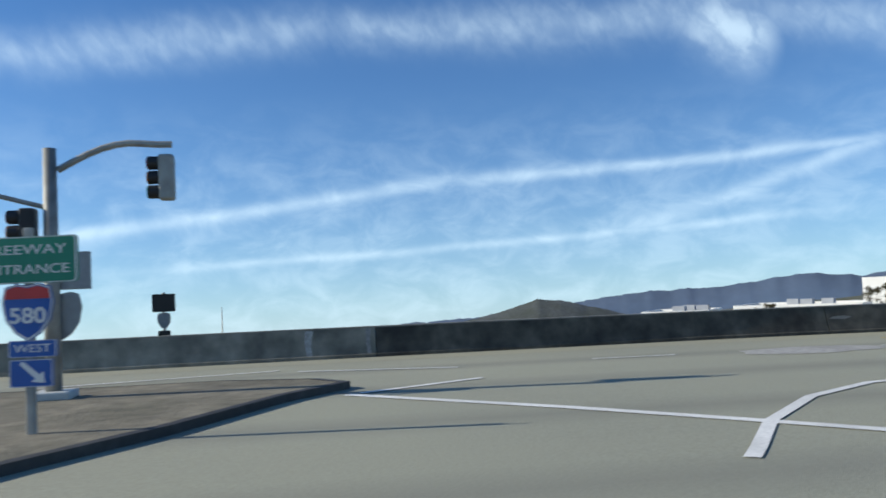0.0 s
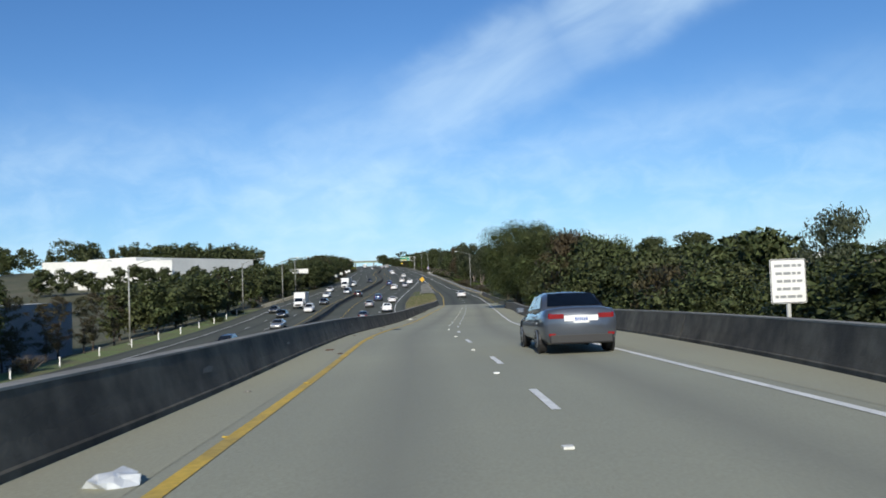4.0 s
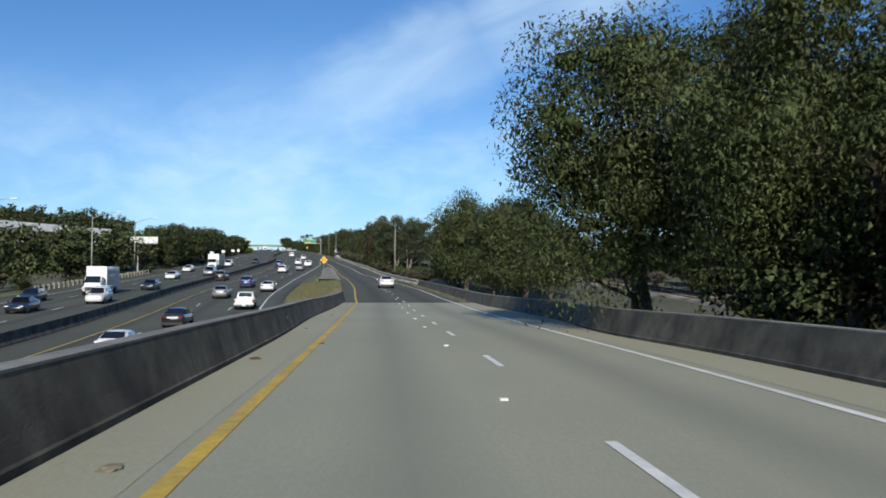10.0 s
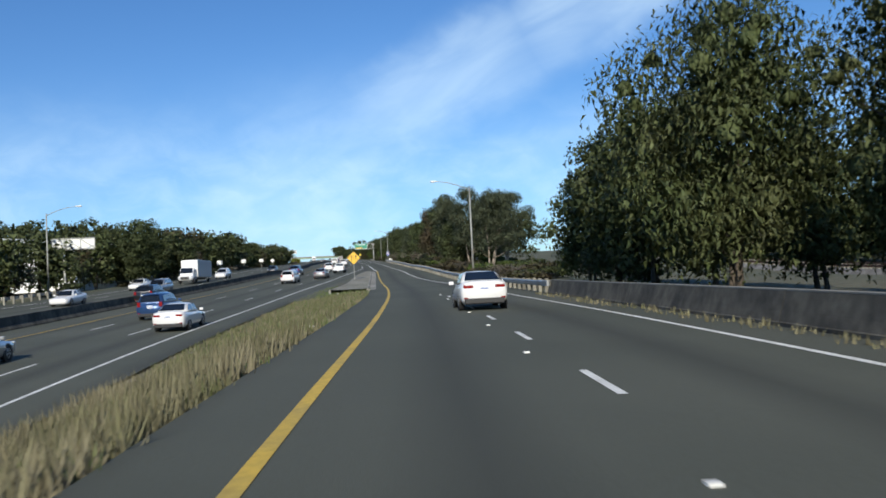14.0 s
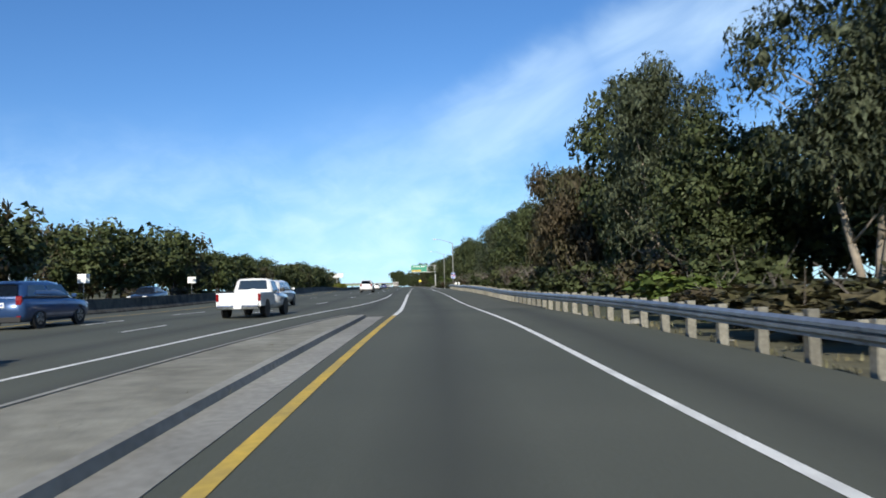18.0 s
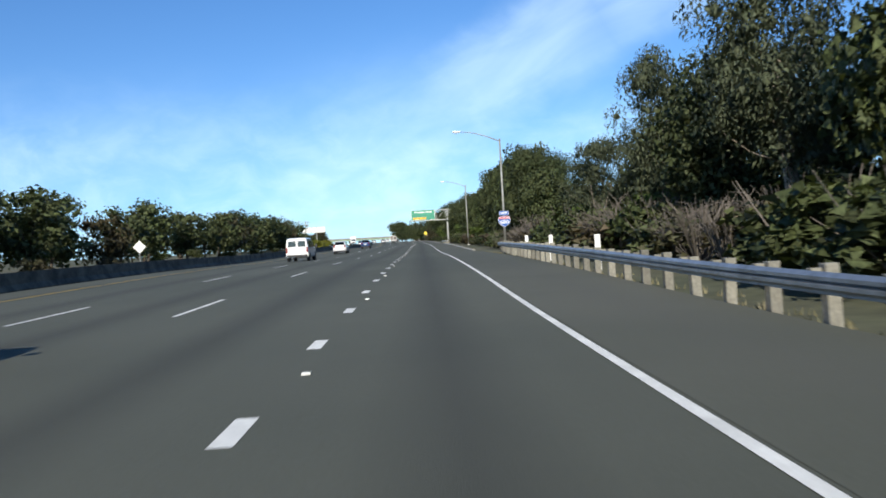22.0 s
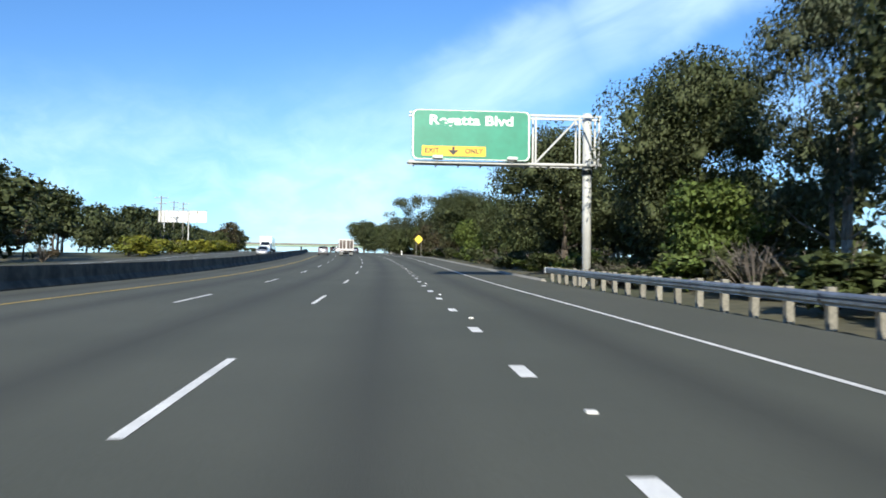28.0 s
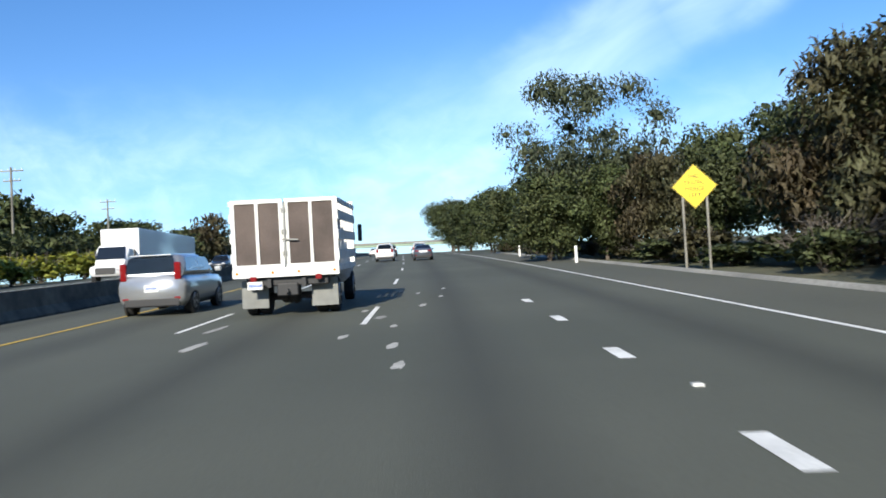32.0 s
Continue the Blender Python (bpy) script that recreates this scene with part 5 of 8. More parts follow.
    for y in np.arange(600, 880, 6.0):
        hedge.append((X_MEDIAN(y) - rr.uniform(27, 36), y, rr.uniform(4.2, 6.2), rr.uniform(7, 9)))
    woods("woods", "dark olive thicket behind the yellow bushes", hedge, 30000, 0.5, LEAF_B, 53)
    for y in np.arange(650, 900, 8.5):
        x0 = X_MEDIAN(y) - 38
        tree("pine", x0 - rr.uniform(0, 12), y, rr.uniform(10, 13), 9, group=across, fine=False)


plant_right()
plant_left()
# grass on the gore and along the edges
gr = random.Random(3)


def gore_spots(n, y0, y1):
    out = []
    for _ in range(n):
        y = gr.uniform(y0, y1)
        a, b = X_FREE(y) + 2.3, X_YELLOW(y) - float(np.interp(y, [152, 200, 240, 300], [1.3, 1.7, 1.6, 0.8]))
        x = a + (b - a) * gr.random()
        out.append((x, y, gz(x, y)))
    return out


tufts("dry_grass", "dry yellow-brown grass on the strip between ramp and freeway", gore_spots(3400, 157, 226), GRASS_DRY, 0.27, 1)
tufts("dry_grass", "tall dry grass at the end of the barrier", gore_spots(1500, 156.5, 182), GRASS_DRY, 0.5, 8)
tufts("green_weeds", "green weeds among the dry grass", gore_spots(2600, 157, 250), GRASS_GREEN, 0.26, 2)
tufts("dry_grass", "thin dry weeds on the traffic island", gore_spots(260, 226, 285), GRASS_DRY, 0.25, 4)
tufts("green_weeds", "low weeds under the guard rail", [(gr.uniform(3.3, 4.6), y, gz(4, y)) for y in np.arange(206, 450, 0.4)], GRASS_DRY, 0.14, 5)
tufts("dry_grass", "thin dry weeds along the foot of the barrier", [(X_WALL_R(y) - gr.uniform(0.1, 0.8), y, Z_RAMP(y)) for y in np.arange(153, 204, 0.45)], GRASS_DRY, 0.17, 6)

# ---- guard rails ----
W_BEAM = [(0.0, 0.0), (0.0, 0.04), (-0.075, 0.09), (-0.075, 0.14), (-0.02, 0.17), (-0.075, 0.20), (-0.075, 0.25), (0.0, 0.31), (0.006, 0.31), (-0.06, 0.25), (-0.06, 0.21), (-0.006, 0.17), (-0.06, 0.13), (-0.06, 0.09), (0.006, 0.04), (0.006, 0.0)]


def guard_rail(x, z, y0, y1, label):
    g = root("guard_rail", (0, 0, 0), 0, label, "guard rail", "guard rails")
    y = y0
    while y < y1 - 0.1:
        e = min(y + 3.81, y1)
        section_run("rail_beam", x, lambda q: z(q) + 0.42, W_BEAM, y, e + 0.12, 1.27, STEEL, parent=g)
        y = e
    bm = bmesh.new()
    box(bm, 0, 0, 0.30, 0.2, 0.2, 1.0, 0.012)
    post_me = bpy.data.meshes.new("post")
    bm.to_mesh(post_me)
    bm.free()
    post_me.materials.append(WOOD_POST)
    bm = bmesh.new()
    box(bm, -0.15, 0, 0.58, 0.16, 0.15, 0.36, 0.01)
    block_me = bpy.data.meshes.new("block")
    bm.to_mesh(block_me)
    bm.free()
    block_me.materials.append(WOOD_POST)
    rr = random.Random(int(y0))
    for y in np.arange(y0 + 0.3, y1, 1.905):
        p = new("post", post_me)
        p.parent = g
        p.matrix_basis = pose(x(y) + 0.33, y, z(y) - 0.02 + rr.uniform(-0.03, 0.05), rr.uniform(-2, 2), rr.uniform(-2, 2), rr.uniform(-4, 4))
        b = new("block", block_me)
        b.parent = g
        b.matrix_basis = pose(x(y) + 0.25, y, z(y))
    for y, s in ((y0, -1), (y1, 1)):
        bm = bmesh.new()
        rod(bm, (x(y) - 0.03, y + s * 0.05, z(y) + 0.42), (x(y) - 0.03, y + s * 0.05, z(y) + 0.73), 0.13, seg=12)
        part("end_piece", bm, STEEL, g)
    return g


rail_x = lambda y: float(np.interp(y, [200, 215, 235, 262, 300, 310, 400, 425, 443, 458], [1.9, 2.6, 3.3, 3.25, 3.0, 3.1, 3.4, 3.9, 5.0, 6.8]))
guard_rail(rail_x, Z_RAMP, 203.5, 457, "galvanised W-beam guard rail on weathered timber posts")
guard_rail(lambda y: 4.2, Z_RAMP, 556, 594.5, "galvanised guard rail shielding the sign gantry post")
guard_rail(lambda y: X_MEDIAN(y) - 17.6, Z_FREE, 205, 262, "galvanised guard rail on the oncoming side")


# ---- street lamps ----
LAMPS = []


def street_lamp(x, y, z, h, arm, turn):
    """A tapered steel mast with a curved arm and a cobra-head luminaire; the arm points to -x before the turn."""
    if LAMPS:
        LAMPS.append(copy_thing(LAMPS[0], pose(x, y, z, 0, 0, turn)))
        return
    s = root("street_lamp", (x, y, z), turn, "tapered galvanised street lamp mast with a long curved arm", "street lamp", "street lamps")
    bm = bmesh.new()
    rod(bm, (0, 0, 0.1), (0, 0, h), 0.12, 0.075, 12)
    part("mast", bm, STEEL_DULL, s, smooth=True)
    bm = bmesh.new()
    box(bm, 0, 0, 0.06, 0.42, 0.42, 0.12, 0.02)
    part("base_plate", bm, POLE_GREY, s)
    bm = bmesh.new()
    pts = [(-arm * t, 0, h - 0.25 + 1.0 * math.sin(t * math.pi / 2)) for t in np.linspace(0, 0.85, 8)] + [(-arm, 0, h + 0.78)]
    for i, (a, b) in enumerate(zip(pts, pts[1:])):
        rod(bm, a, b, 0.055 - 0.003 * i, 0.052 - 0.003 * i, 8)
    part("arm", bm, STEEL_DULL, s)
    bm = bmesh.new()
    box(bm, -arm - 0.32, 0, h + 0.80, 0.74, 0.26, 0.14, 0.05)
    head = part("luminaire", bm, SIGN_WHITE, s)
    bm = bmesh.new()
    bmesh.ops.create_uvsphere(bm, u_segments=12, v_segments=6, radius=0.14, matrix=Matrix.Translation((-arm - 0.4, 0, h + 0.73)) @ Matrix.Diagonal((1.5, 0.8, 0.5, 1)))
    part("lens", bm, LAMP_CLEAR, head)
    LAMPS.append(s)


for x, y, h, arm, turn in ((4.85, 247.6, 10.4, 3.6, 0), (5.7, 443.4, 10.4, 3.6, 0), (6.3, 509.8, 10.4, 3.6, 0), (5.4, 380.0 - 40, 10.4, 3.6, 0)):
    if abs(y - 340) > 1:
        street_lamp(x, y, gz(x, y), h, arm, turn)
for x, y in ((-49.0, 187.7), (-45.2, 225.0), (-46.0, 266.0), (-54.5, 130.0)):
    street_lamp(x, y, gz(x, y), 10.4, 3.6, 180)


# ---- signs ----
def bars(name, rows, w, h, gap, mat, parent, z0, y=-0.022, seed=1):
    """Lines of writing too small to read, as plain bars."""
    r = random.Random(seed)
    for i in range(rows):
        bm = bmesh.new()
        x = -w / 2 + r.uniform(0, 0.1) * w
        while x < w / 2 * 0.9:
            k = min(r.uniform(0.12, 0.3) * w, w / 2 - x)
            box(bm, x + k / 2, y, z0 - i * gap, k, 0.006, h)
            x += k + 0.05 * w
        part(name, bm, mat, parent)


def sign_post(parent, x, z0, z1, r=0.045, mat=STEEL_DULL):
    bm = bmesh.new()
    rod(bm, (x, 0.05, z0), (x, 0.05, z1), r, seg=10)
    return part("post", bm, mat, parent)


def plate(name, pts, mat, parent, depth=0.03, y=0.0, border=None, inset=0.03, label=""):
    bm = bmesh.new()
    poly(bm, pts, depth, Matrix.Translation((0, y, 0)))
    face = part(name, bm, mat, parent, label)
    if border:
        cx, cz = sum(p[0] for p in pts) / len(pts), sum(p[1] for p in pts) / len(pts)
        size = max(math.hypot(p[0] - cx, p[1] - cz) for p in pts)
        bm = bmesh.new()
        outer, inner = [], []
        for k, lst in ((1 - inset * 0.5 / size, outer), (1 - inset * 1.6 / size, inner)):
            for px, pz in pts:
                lst.append(bm.verts.new((cx + (px - cx) * k, y - depth / 2 - 0.004, cz + (pz - cz) * k)))
        n = len(pts)
        for i in range(n):
            bm.faces.new((outer[i], outer[(i + 1) % n], inner[(i + 1) % n], inner[i]))
        part("border", bm, border, face)
    return face


def rounded(w, h, cx, cz, r=0.08, n=4):
    out = []
    for sx, sz, a0 in ((1, 1, 0), (-1, 1, 90), (-1, -1, 180), (1, -1, 270)):
        for i in range(n + 1):
            a = radians(a0 + 90 * i / n)
            out.append((cx + sx * (w / 2 - r) + r * math.cos(a), cz + sz * (h / 2 - r) + r * math.sin(a)))
    return out


# yellow merge sign on the island
ms = root("merge_sign", (-8.0, 262.9, gz(-8.0, 262.9)), 0, "yellow diamond merge sign with two black arrows on a steel post", "road sign")
sign_post(ms, 0, -0.3, 3.3)
d = 0.86
face = plate("panel", [(0, 3.06 - d), (d, 3.06), (0, 3.06 + d), (-d, 3.06)], SIGN_YELLOW, ms, border=SIGN_BLACK, inset=0.04)
bm = bmesh.new()
poly(bm, [(-0.31, 2.72), (-0.21, 2.72), (-0.21, 3.22), (-0.12, 3.22), (-0.26, 3.47), (-0.40, 3.22), (-0.31, 3.22)], 0.008, Matrix.Translation((0, -0.024, 0)))
part("arrow", bm, SIGN_BLACK, face)
bm = bmesh.new()
poly(bm, [(0.42, 2.78), (0.48, 2.86), (0.36, 3.03), (0.33, 3.22), (0.42, 3.20), (0.26, 3.45), (0.13, 3.19), (0.22, 3.21), (0.25, 3.0)], 0.008, Matrix.Translation((0, -0.024, 0)))
part("arrow", bm, SIGN_BLACK, face)
for z in (3.72, 3.55, 3.38):
    bm = bmesh.new()
    box(bm, 0.0, -0.024, z, 0.04, 0.008, 0.1)
    part("dash", bm, SIGN_BLACK, face)
bm = bmesh.new()
poly(bm, [(0.03, 2.36), (0.06, 2.36), (0.03, 3.25), (0.0, 3.25)], 0.008, Matrix.Translation((-0.03, -0.024, 0)))
part("dash", bm, SIGN_BLACK, face)
bm = bmesh.new()
poly(bm, [(0.26, 2.55), (0.3, 2.58), (0.04, 3.0), (0.02, 2.95)], 0.008, Matrix.Translation((0, -0.024, 0)))
part("dash", bm, SIGN_BLACK, face)

# yellow diamond that sends traffic left
th = root("warning_sign", (0.45, 697.0, gz(0.45, 697.0)), -2, "bright yellow diamond warning sign on two tall posts", "road sign")
sign_post(th, -0.45, -0.3, 3.1, 0.05, WOOD_POST)
sign_post(th, 0.45, -0.3, 3.1, 0.05, WOOD_POST)
face = plate("panel", [(0, 3.35 - d), (d, 3.35), (0, 3.35 + d), (-d, 3.35)], SIGN_LIME, th, border=SIGN_BLACK, inset=0.03)
for text, z, w in (("THRU", 3.72, 0.5), ("TRAFFIC", 3.48, 0.78), ("MERGE", 3.24, 0.72), ("LEFT", 3.0, 0.46)):
    lettering("letters", text, 0.22, SIGN_BLACK, face, (0, -0.021, z), 0, w)

# overhead exit sign on a cantilever
GX, GY = 5.75, 591.0
GZ = gz(GX, GY) + 0.4
gt = root("sign_gantry", (GX, GY, GZ), 0, "pale cantilever sign gantry on one thick round post", "sign gantry")
bm = bmesh.new()
rod(bm, (0, 0, -0.5), (0, 0, 9.2), 0.26, 0.24, 20)
part("post", bm, POLE_GREY, gt, smooth=True)
bm = bmesh.new()
box(bm, 0, 0, -0.15, 1.1, 1.1, 0.7, 0.05)
part("footing", bm, CURB, gt)
bm = bmesh.new()
rod(bm, (0, 0, 5.75), (0, 0, 6.0), 0.30, seg=20)
part("collar", bm, SIGN_BLACK, gt)
for z in (6.25, 8.95):
    for y in (-0.45, 0.45):
        bm = bmesh.new()
        box(bm, -4.65, y, z, 10.7, 0.11, 0.13, 0.01)
        part("chord", bm, POLE_GREY, gt)
for x in (0.55, -0.55, -3.0):
    for y in (-0.45, 0.45):
        bm = bmesh.new()
        box(bm, x, y, 7.6, 0.1, 0.09, 2.6)
        part("truss_post", bm, POLE_GREY, gt)
for a, b in (((-3.0, 6.3), (-0.55, 8.9)), ((0.55, 6.3), (-0.55, 8.9))):
    for y in (-0.45, 0.45):
        bm = bmesh.new()
        rod(bm, (a[0], y, a[1]), (b[0], y, b[1]), 0.045, seg=6)
        part("truss_brace", bm, POLE_GREY, gt)
bm = bmesh.new()
for i in range(9):
    box(bm, -9.7 + i * 1.25, 0, 6.16, 0.07, 1.5, 0.07)
part("walkway_brackets", bm, STEEL_DULL, gt)
bm = bmesh.new()
box(bm, -4.9, -0.75, 6.13, 10.4, 0.5, 0.05)
part("walkway", bm, STEEL_DULL, gt)
es = root("exit_sign", (GX - 6.6, GY - 0.66, GZ), 0, "green overhead exit sign with white letters and a yellow panel", "road sign")
face = plate("panel", rounded(6.55, 2.75, 0, 7.72, 0.28), SIGN_GREEN, es, depth=0.09, border=SIGN_WHITE, inset=0.09)
lettering("letters", "Regatta Blvd", 0.72, SIGN_WHITE, face, (0.0, -0.05, 8.50), 0, 4.6, 0.022)
yb = plate("exit_panel", rounded(3.5, 0.55, -0.95, 6.82, 0.05), SIGN_YELLOW, face, depth=0.03, y=-0.062)
lettering("letters", "EXIT", 0.38, SIGN_BLACK, face, (-2.15, -0.085, 6.82), 0, 0.78, 0.006)
lettering("letters", "ONLY", 0.38, SIGN_BLACK, face, (0.15, -0.085, 6.82), 0, 0.98, 0.006)
bm = bmesh.new()
poly(bm, [(-1.07, 7.05), (-0.93, 7.05), (-0.93, 6.86), (-0.68, 6.9), (-1.0, 6.6), (-1.32, 6.9), (-1.07, 6.86)], 0.01, Matrix.Translation((0.02, -0.085, 0)))
part("arrow", bm, SIGN_BLACK, face)
for x in (-1.85, 2.2):
    fl = root("sign_floodlight", (GX - 6.6 + x, GY - 1.2, GZ + 6.2), 0, "white box floodlight on the gantry walkway", "floodlight", "sign floodlights")
    bm = bmesh.new()
    box(bm, 0, 0, 0.2, 0.55, 0.3, 0.16, 0.03, pose(0, 0, 0, -20))
    part("housing", bm, SIGN_WHITE, fl)
    bm = bmesh.new()
    rod(bm, (0, 0.1, -0.06), (0, 0.05, 0.2), 0.03)
    part("bracket", bm, STEEL_DULL, fl)

# route shield on the lamp mast
sh = root("route_sign", (5.7, 443.22, gz(5.7, 443.4)), 0, "red and blue route shield with a blue tab above", "road sign")
SHIELD = [(-0.36, 2.98), (-0.18, 3.04), (0, 3.0), (0.18, 3.04), (0.36, 2.98), (0.42, 2.7), (0.36, 2.36), (0.2, 2.12), (0, 1.98), (-0.2, 2.12), (-0.36, 2.36), (-0.42, 2.7)]


def shield(parent, cx, cz, k, wide=1.0, words=False):
    pts = [(cx + x * k * wide, cz + (z - 2.5) * k) for x, z in SHIELD]
    f = plate("shield", pts, SIGN_BLUE, parent, depth=0.02, border=SIGN_WHITE, inset=0.025)
    bm = bmesh.new()
    top = [(cx + x * k * wide * 0.92, cz + (z - 2.5) * k) for x, z in ((-0.37, 2.93), (-0.18, 2.99), (0, 2.95), (0.18, 2.99), (0.37, 2.93), (0.4, 2.76), (-0.4, 2.76))]
    poly(bm, top[::-1], 0.006, Matrix.Translation((0, -0.018, 0)))
    part("red_band", bm, SIGN_RED, f)
    lettering("letters", "580", 0.4 * k, SIGN_WHITE, f, (cx, -0.016, cz - 0.06 * k), 0, 0.58 * k * wide, 0.008 * k)
    if words:
        lettering("letters", "INTERSTATE", 0.13 * k, SIGN_WHITE, f, (cx, -0.024, cz + 0.35 * k), 0, 0.62 * k * wide, 0.003 * k)
        lettering("letters", "CALIFORNIA", 0.08 * k, SIGN_WHITE, f, (cx, -0.016, cz + 0.17 * k), 0, 0.42 * k * wide, 0.001 * k)
    return f


SHIELD_Z = 17.38 - gz(5.7, 443.4)
shield(sh, 0, SHIELD_Z, 0.95, 1.45, True)
tab = plate("direction_tab", rounded(0.86, 0.4, 0, SHIELD_Z + 0.78, 0.04), SIGN_BLUE, sh, depth=0.02, border=SIGN_WHITE, inset=0.02)
lettering("letters", "WEST", 0.28, SIGN_WHITE, tab, (0, -0.018, SHIELD_Z + 0.78), 0, 0.6, 0.008)

# white regulation sign behind the right barrier
rs = root("regulation_sign", (-12.87, 36.75, Z_RAMP(36.7) - 0.3), -6, "white rectangular sign with lines of black writing on one post", "road sign")
sign_post(rs, 0, -3.4, 2.2, 0.05, POLE_GREY)
face = plate("panel", rounded(0.78, 0.98, 0, 1.78, 0.04), SIGN_WHITE, rs, depth=0.02, border=SIGN_BLACK, inset=0.02)
bars("writing", 5, 0.6, 0.06, 0.17, SIGN_BACK, face, 2.12, -0.014)

# white marker posts behind the guard rail
for x, y in ((4.5, 399.6), (4.7, 411.5), (5.1, 424.0)):
    mp = root("marker_post", (x, y, gz(x, y)), 0, "short white plastic marker post", "marker post", "marker posts")
    bm = bmesh.new()
    box(bm, 0, 0, 0.6, 0.22, 0.05, 1.5, 0.02)
    part("blade", bm, SIGN_WHITE, mp)
for y in (712.0, 735.0):
    mp = root("marker_post", (2.6 - bend(y), y, gz(2.6 - bend(y), y)), 0, "short white plastic marker post", "marker post", "marker posts")
    bm = bmesh.new()
    box(bm, 0, 0, 0.5, 0.16, 0.05, 1.2, 0.02)
    part("blade", bm, SIGN_WHITE, mp)

for y in np.arange(40, 190, 9.5):
    x = X_MEDIAN(y) - 18.4
    mp = root("marker_post", (x, y, Z_FREE(y) - 0.05), 0, "slim white marker post on the grass strip", "marker post", "verge posts")
    bm = bmesh.new()
    box(bm, 0, 0, 0.5, 0.14, 0.05, 1.1, 0.015)
    part("blade", bm, SIGN_WHITE, mp)


# sign frames on the oncoming side, seen from behind
def back_frame(x, y, w, h, z0, posts, label):
    b = root("overhead_sign", (x, y, gz(x, y)), 0, label, "sign frame", "oncoming signs")
    for px in posts:
        bm = bmesh.new()
        rod(bm, (px, 0, -0.2), (px, 0, z0 + h), 0.14, 0.12, 10)
        part("post", bm, POLE_GREY, b)
    bm = bmesh.new()
    box(bm, 0, 0.2, z0 + h / 2, w, 0.06, h, 0.01)
    panel = part("panel_back", bm, SIGN_WHITE, b)
    n = max(2, int(w / 1.7))
    for i in range(n + 1):
        bm = bmesh.new()
        box(bm, -w / 2 + w * i / n, 0.08, z0 + h / 2, 0.09, 0.1, h + 0.25)
        part("stiffener", bm, STEEL_DULL, panel)
        if i < n:
            bm = bmesh.new()
            rod(bm, (-w / 2 + w * i / n, 0.08, z0 + h), (-w / 2 + w * (i + 1) / n, 0.08, z0), 0.05, seg=6)
            part("brace", bm, STEEL_DULL, panel)
    for z in (z0 - 0.1, z0 + h + 0.1):
        bm = bmesh.new()
        box(bm, 0, 0.08, z, w, 0.1, 0.1)
        part("chord", bm, STEEL_DULL, panel)
    return b


back_frame(-45.6, 274.5, 5.6, 1.3, 6.0, (-1.2,), "pale sign panel seen from behind on a single post")
back_frame(-41.5 - bend(712), 712.0, 9.5, 2.2, 6.2, (-3.6, 1.2), "wide overhead sign frame seen from behind on two posts")
for x, y in ((-41.0, 318.0), (-38.0, 352.0), (-37.5, 392.0), (-36.5, 430.0)):
    b = root("roadside_sign", (x, y, gz(x, y)), 0, "small blank pale sign seen from behind on one post", "road sign", "small signs across the freeway")
    sign_post(b, 0, -0.2, 2.9)
    plate("panel", rounded(1.3, 1.0, 0, 2.5, 0.04), SIGN_WHITE, b)
b = root("roadside_sign", (-36.5, 470.0, gz(-36.5, 470)), 0, "pale diamond sign seen from behind on one post", "road sign", "small signs across the freeway")
sign_post(b, 0, -0.2, 2.9)
plate("panel", [(0, 1.7), (0.8, 2.5), (0, 3.3), (-0.8, 2.5)], SIGN_WHITE, b)

# ---- utility poles ----
for x, y, h in ((-50.0, 735.0, 11.5), (-56.0, 752.0, 13.0), (-47.5, 705.0, 11.0), (-62.0, 790.0, 12.5), (-58, 560, 11), (-60, 610, 11)):
    u_ = root("utility_pole", (x - bend(y) * 0.3, y, gz(x, y)), 0, "tall timber utility pole with cross-arms and insulators", "utility pole", "utility poles")
    bm = bmesh.new()
    rod(bm, (0, 0, -0.3), (0, 0, h), 0.17, 0.11, 10)
    part("pole", bm, WOOD_POST, u_)
    for z, w in ((h - 0.4, 2.6), (h - 1.5, 2.0)):
        bm = bmesh.new()
        box(bm, 0, 0.12, z, w, 0.1, 0.12)
        arm = part("cross_arm", bm, WOOD_POST, u_)
        for i in range(4):
            bm = bmesh.new()
            rod(bm, (-w / 2 + 0.15 + i * (w - 0.3) / 3, 0.12, z + 0.06), (-w / 2 + 0.15 + i * (w - 0.3) / 3, 0.12, z + 0.3), 0.05, 0.03, 8)
            part("insulator", bm, SIGN_WHITE, arm)

# ---- vehicles: forward is +y, the ground is z = 0 ----
def loft(rings, close=True):
    """A skin over rings of equal length, closed at both ends."""
    bm = bmesh.new()
    vs = [[bm.verts.new(p) for p in ring] for ring in rings]
    n = len(vs[0])
    for a, b in zip(vs, vs[1:]):
        for i in range(n):
            bm.faces.new((a[i], a[(i + 1) % n], b[(i + 1) % n], b[i]))
    bm.faces.new(vs[0][::-1])
    bm.faces.new(vs[-1])
    bmesh.ops.recalc_face_normals(bm, faces=bm.faces)
    return bm


def body_ring(y, w, z0, zs, crown=0.03):
    """Cross-section of a car's lower body: sill, belly of the door, shoulder, lid."""
    h = zs - z0
    half = [(w * 0.80, z0), (w * 0.96, z0 + h * 0.18), (w, z0 + h * 0.48), (w * 0.985, z0 + h * 0.72), (w * 0.90, z0 + h * 0.95), (w * 0.55, z0 + h + crown * 0.7), (0, z0 + h + crown)]
    return [(x, y, z) for x, z in half] + [(-x, y, z) for x, z in half[-2::-1]]


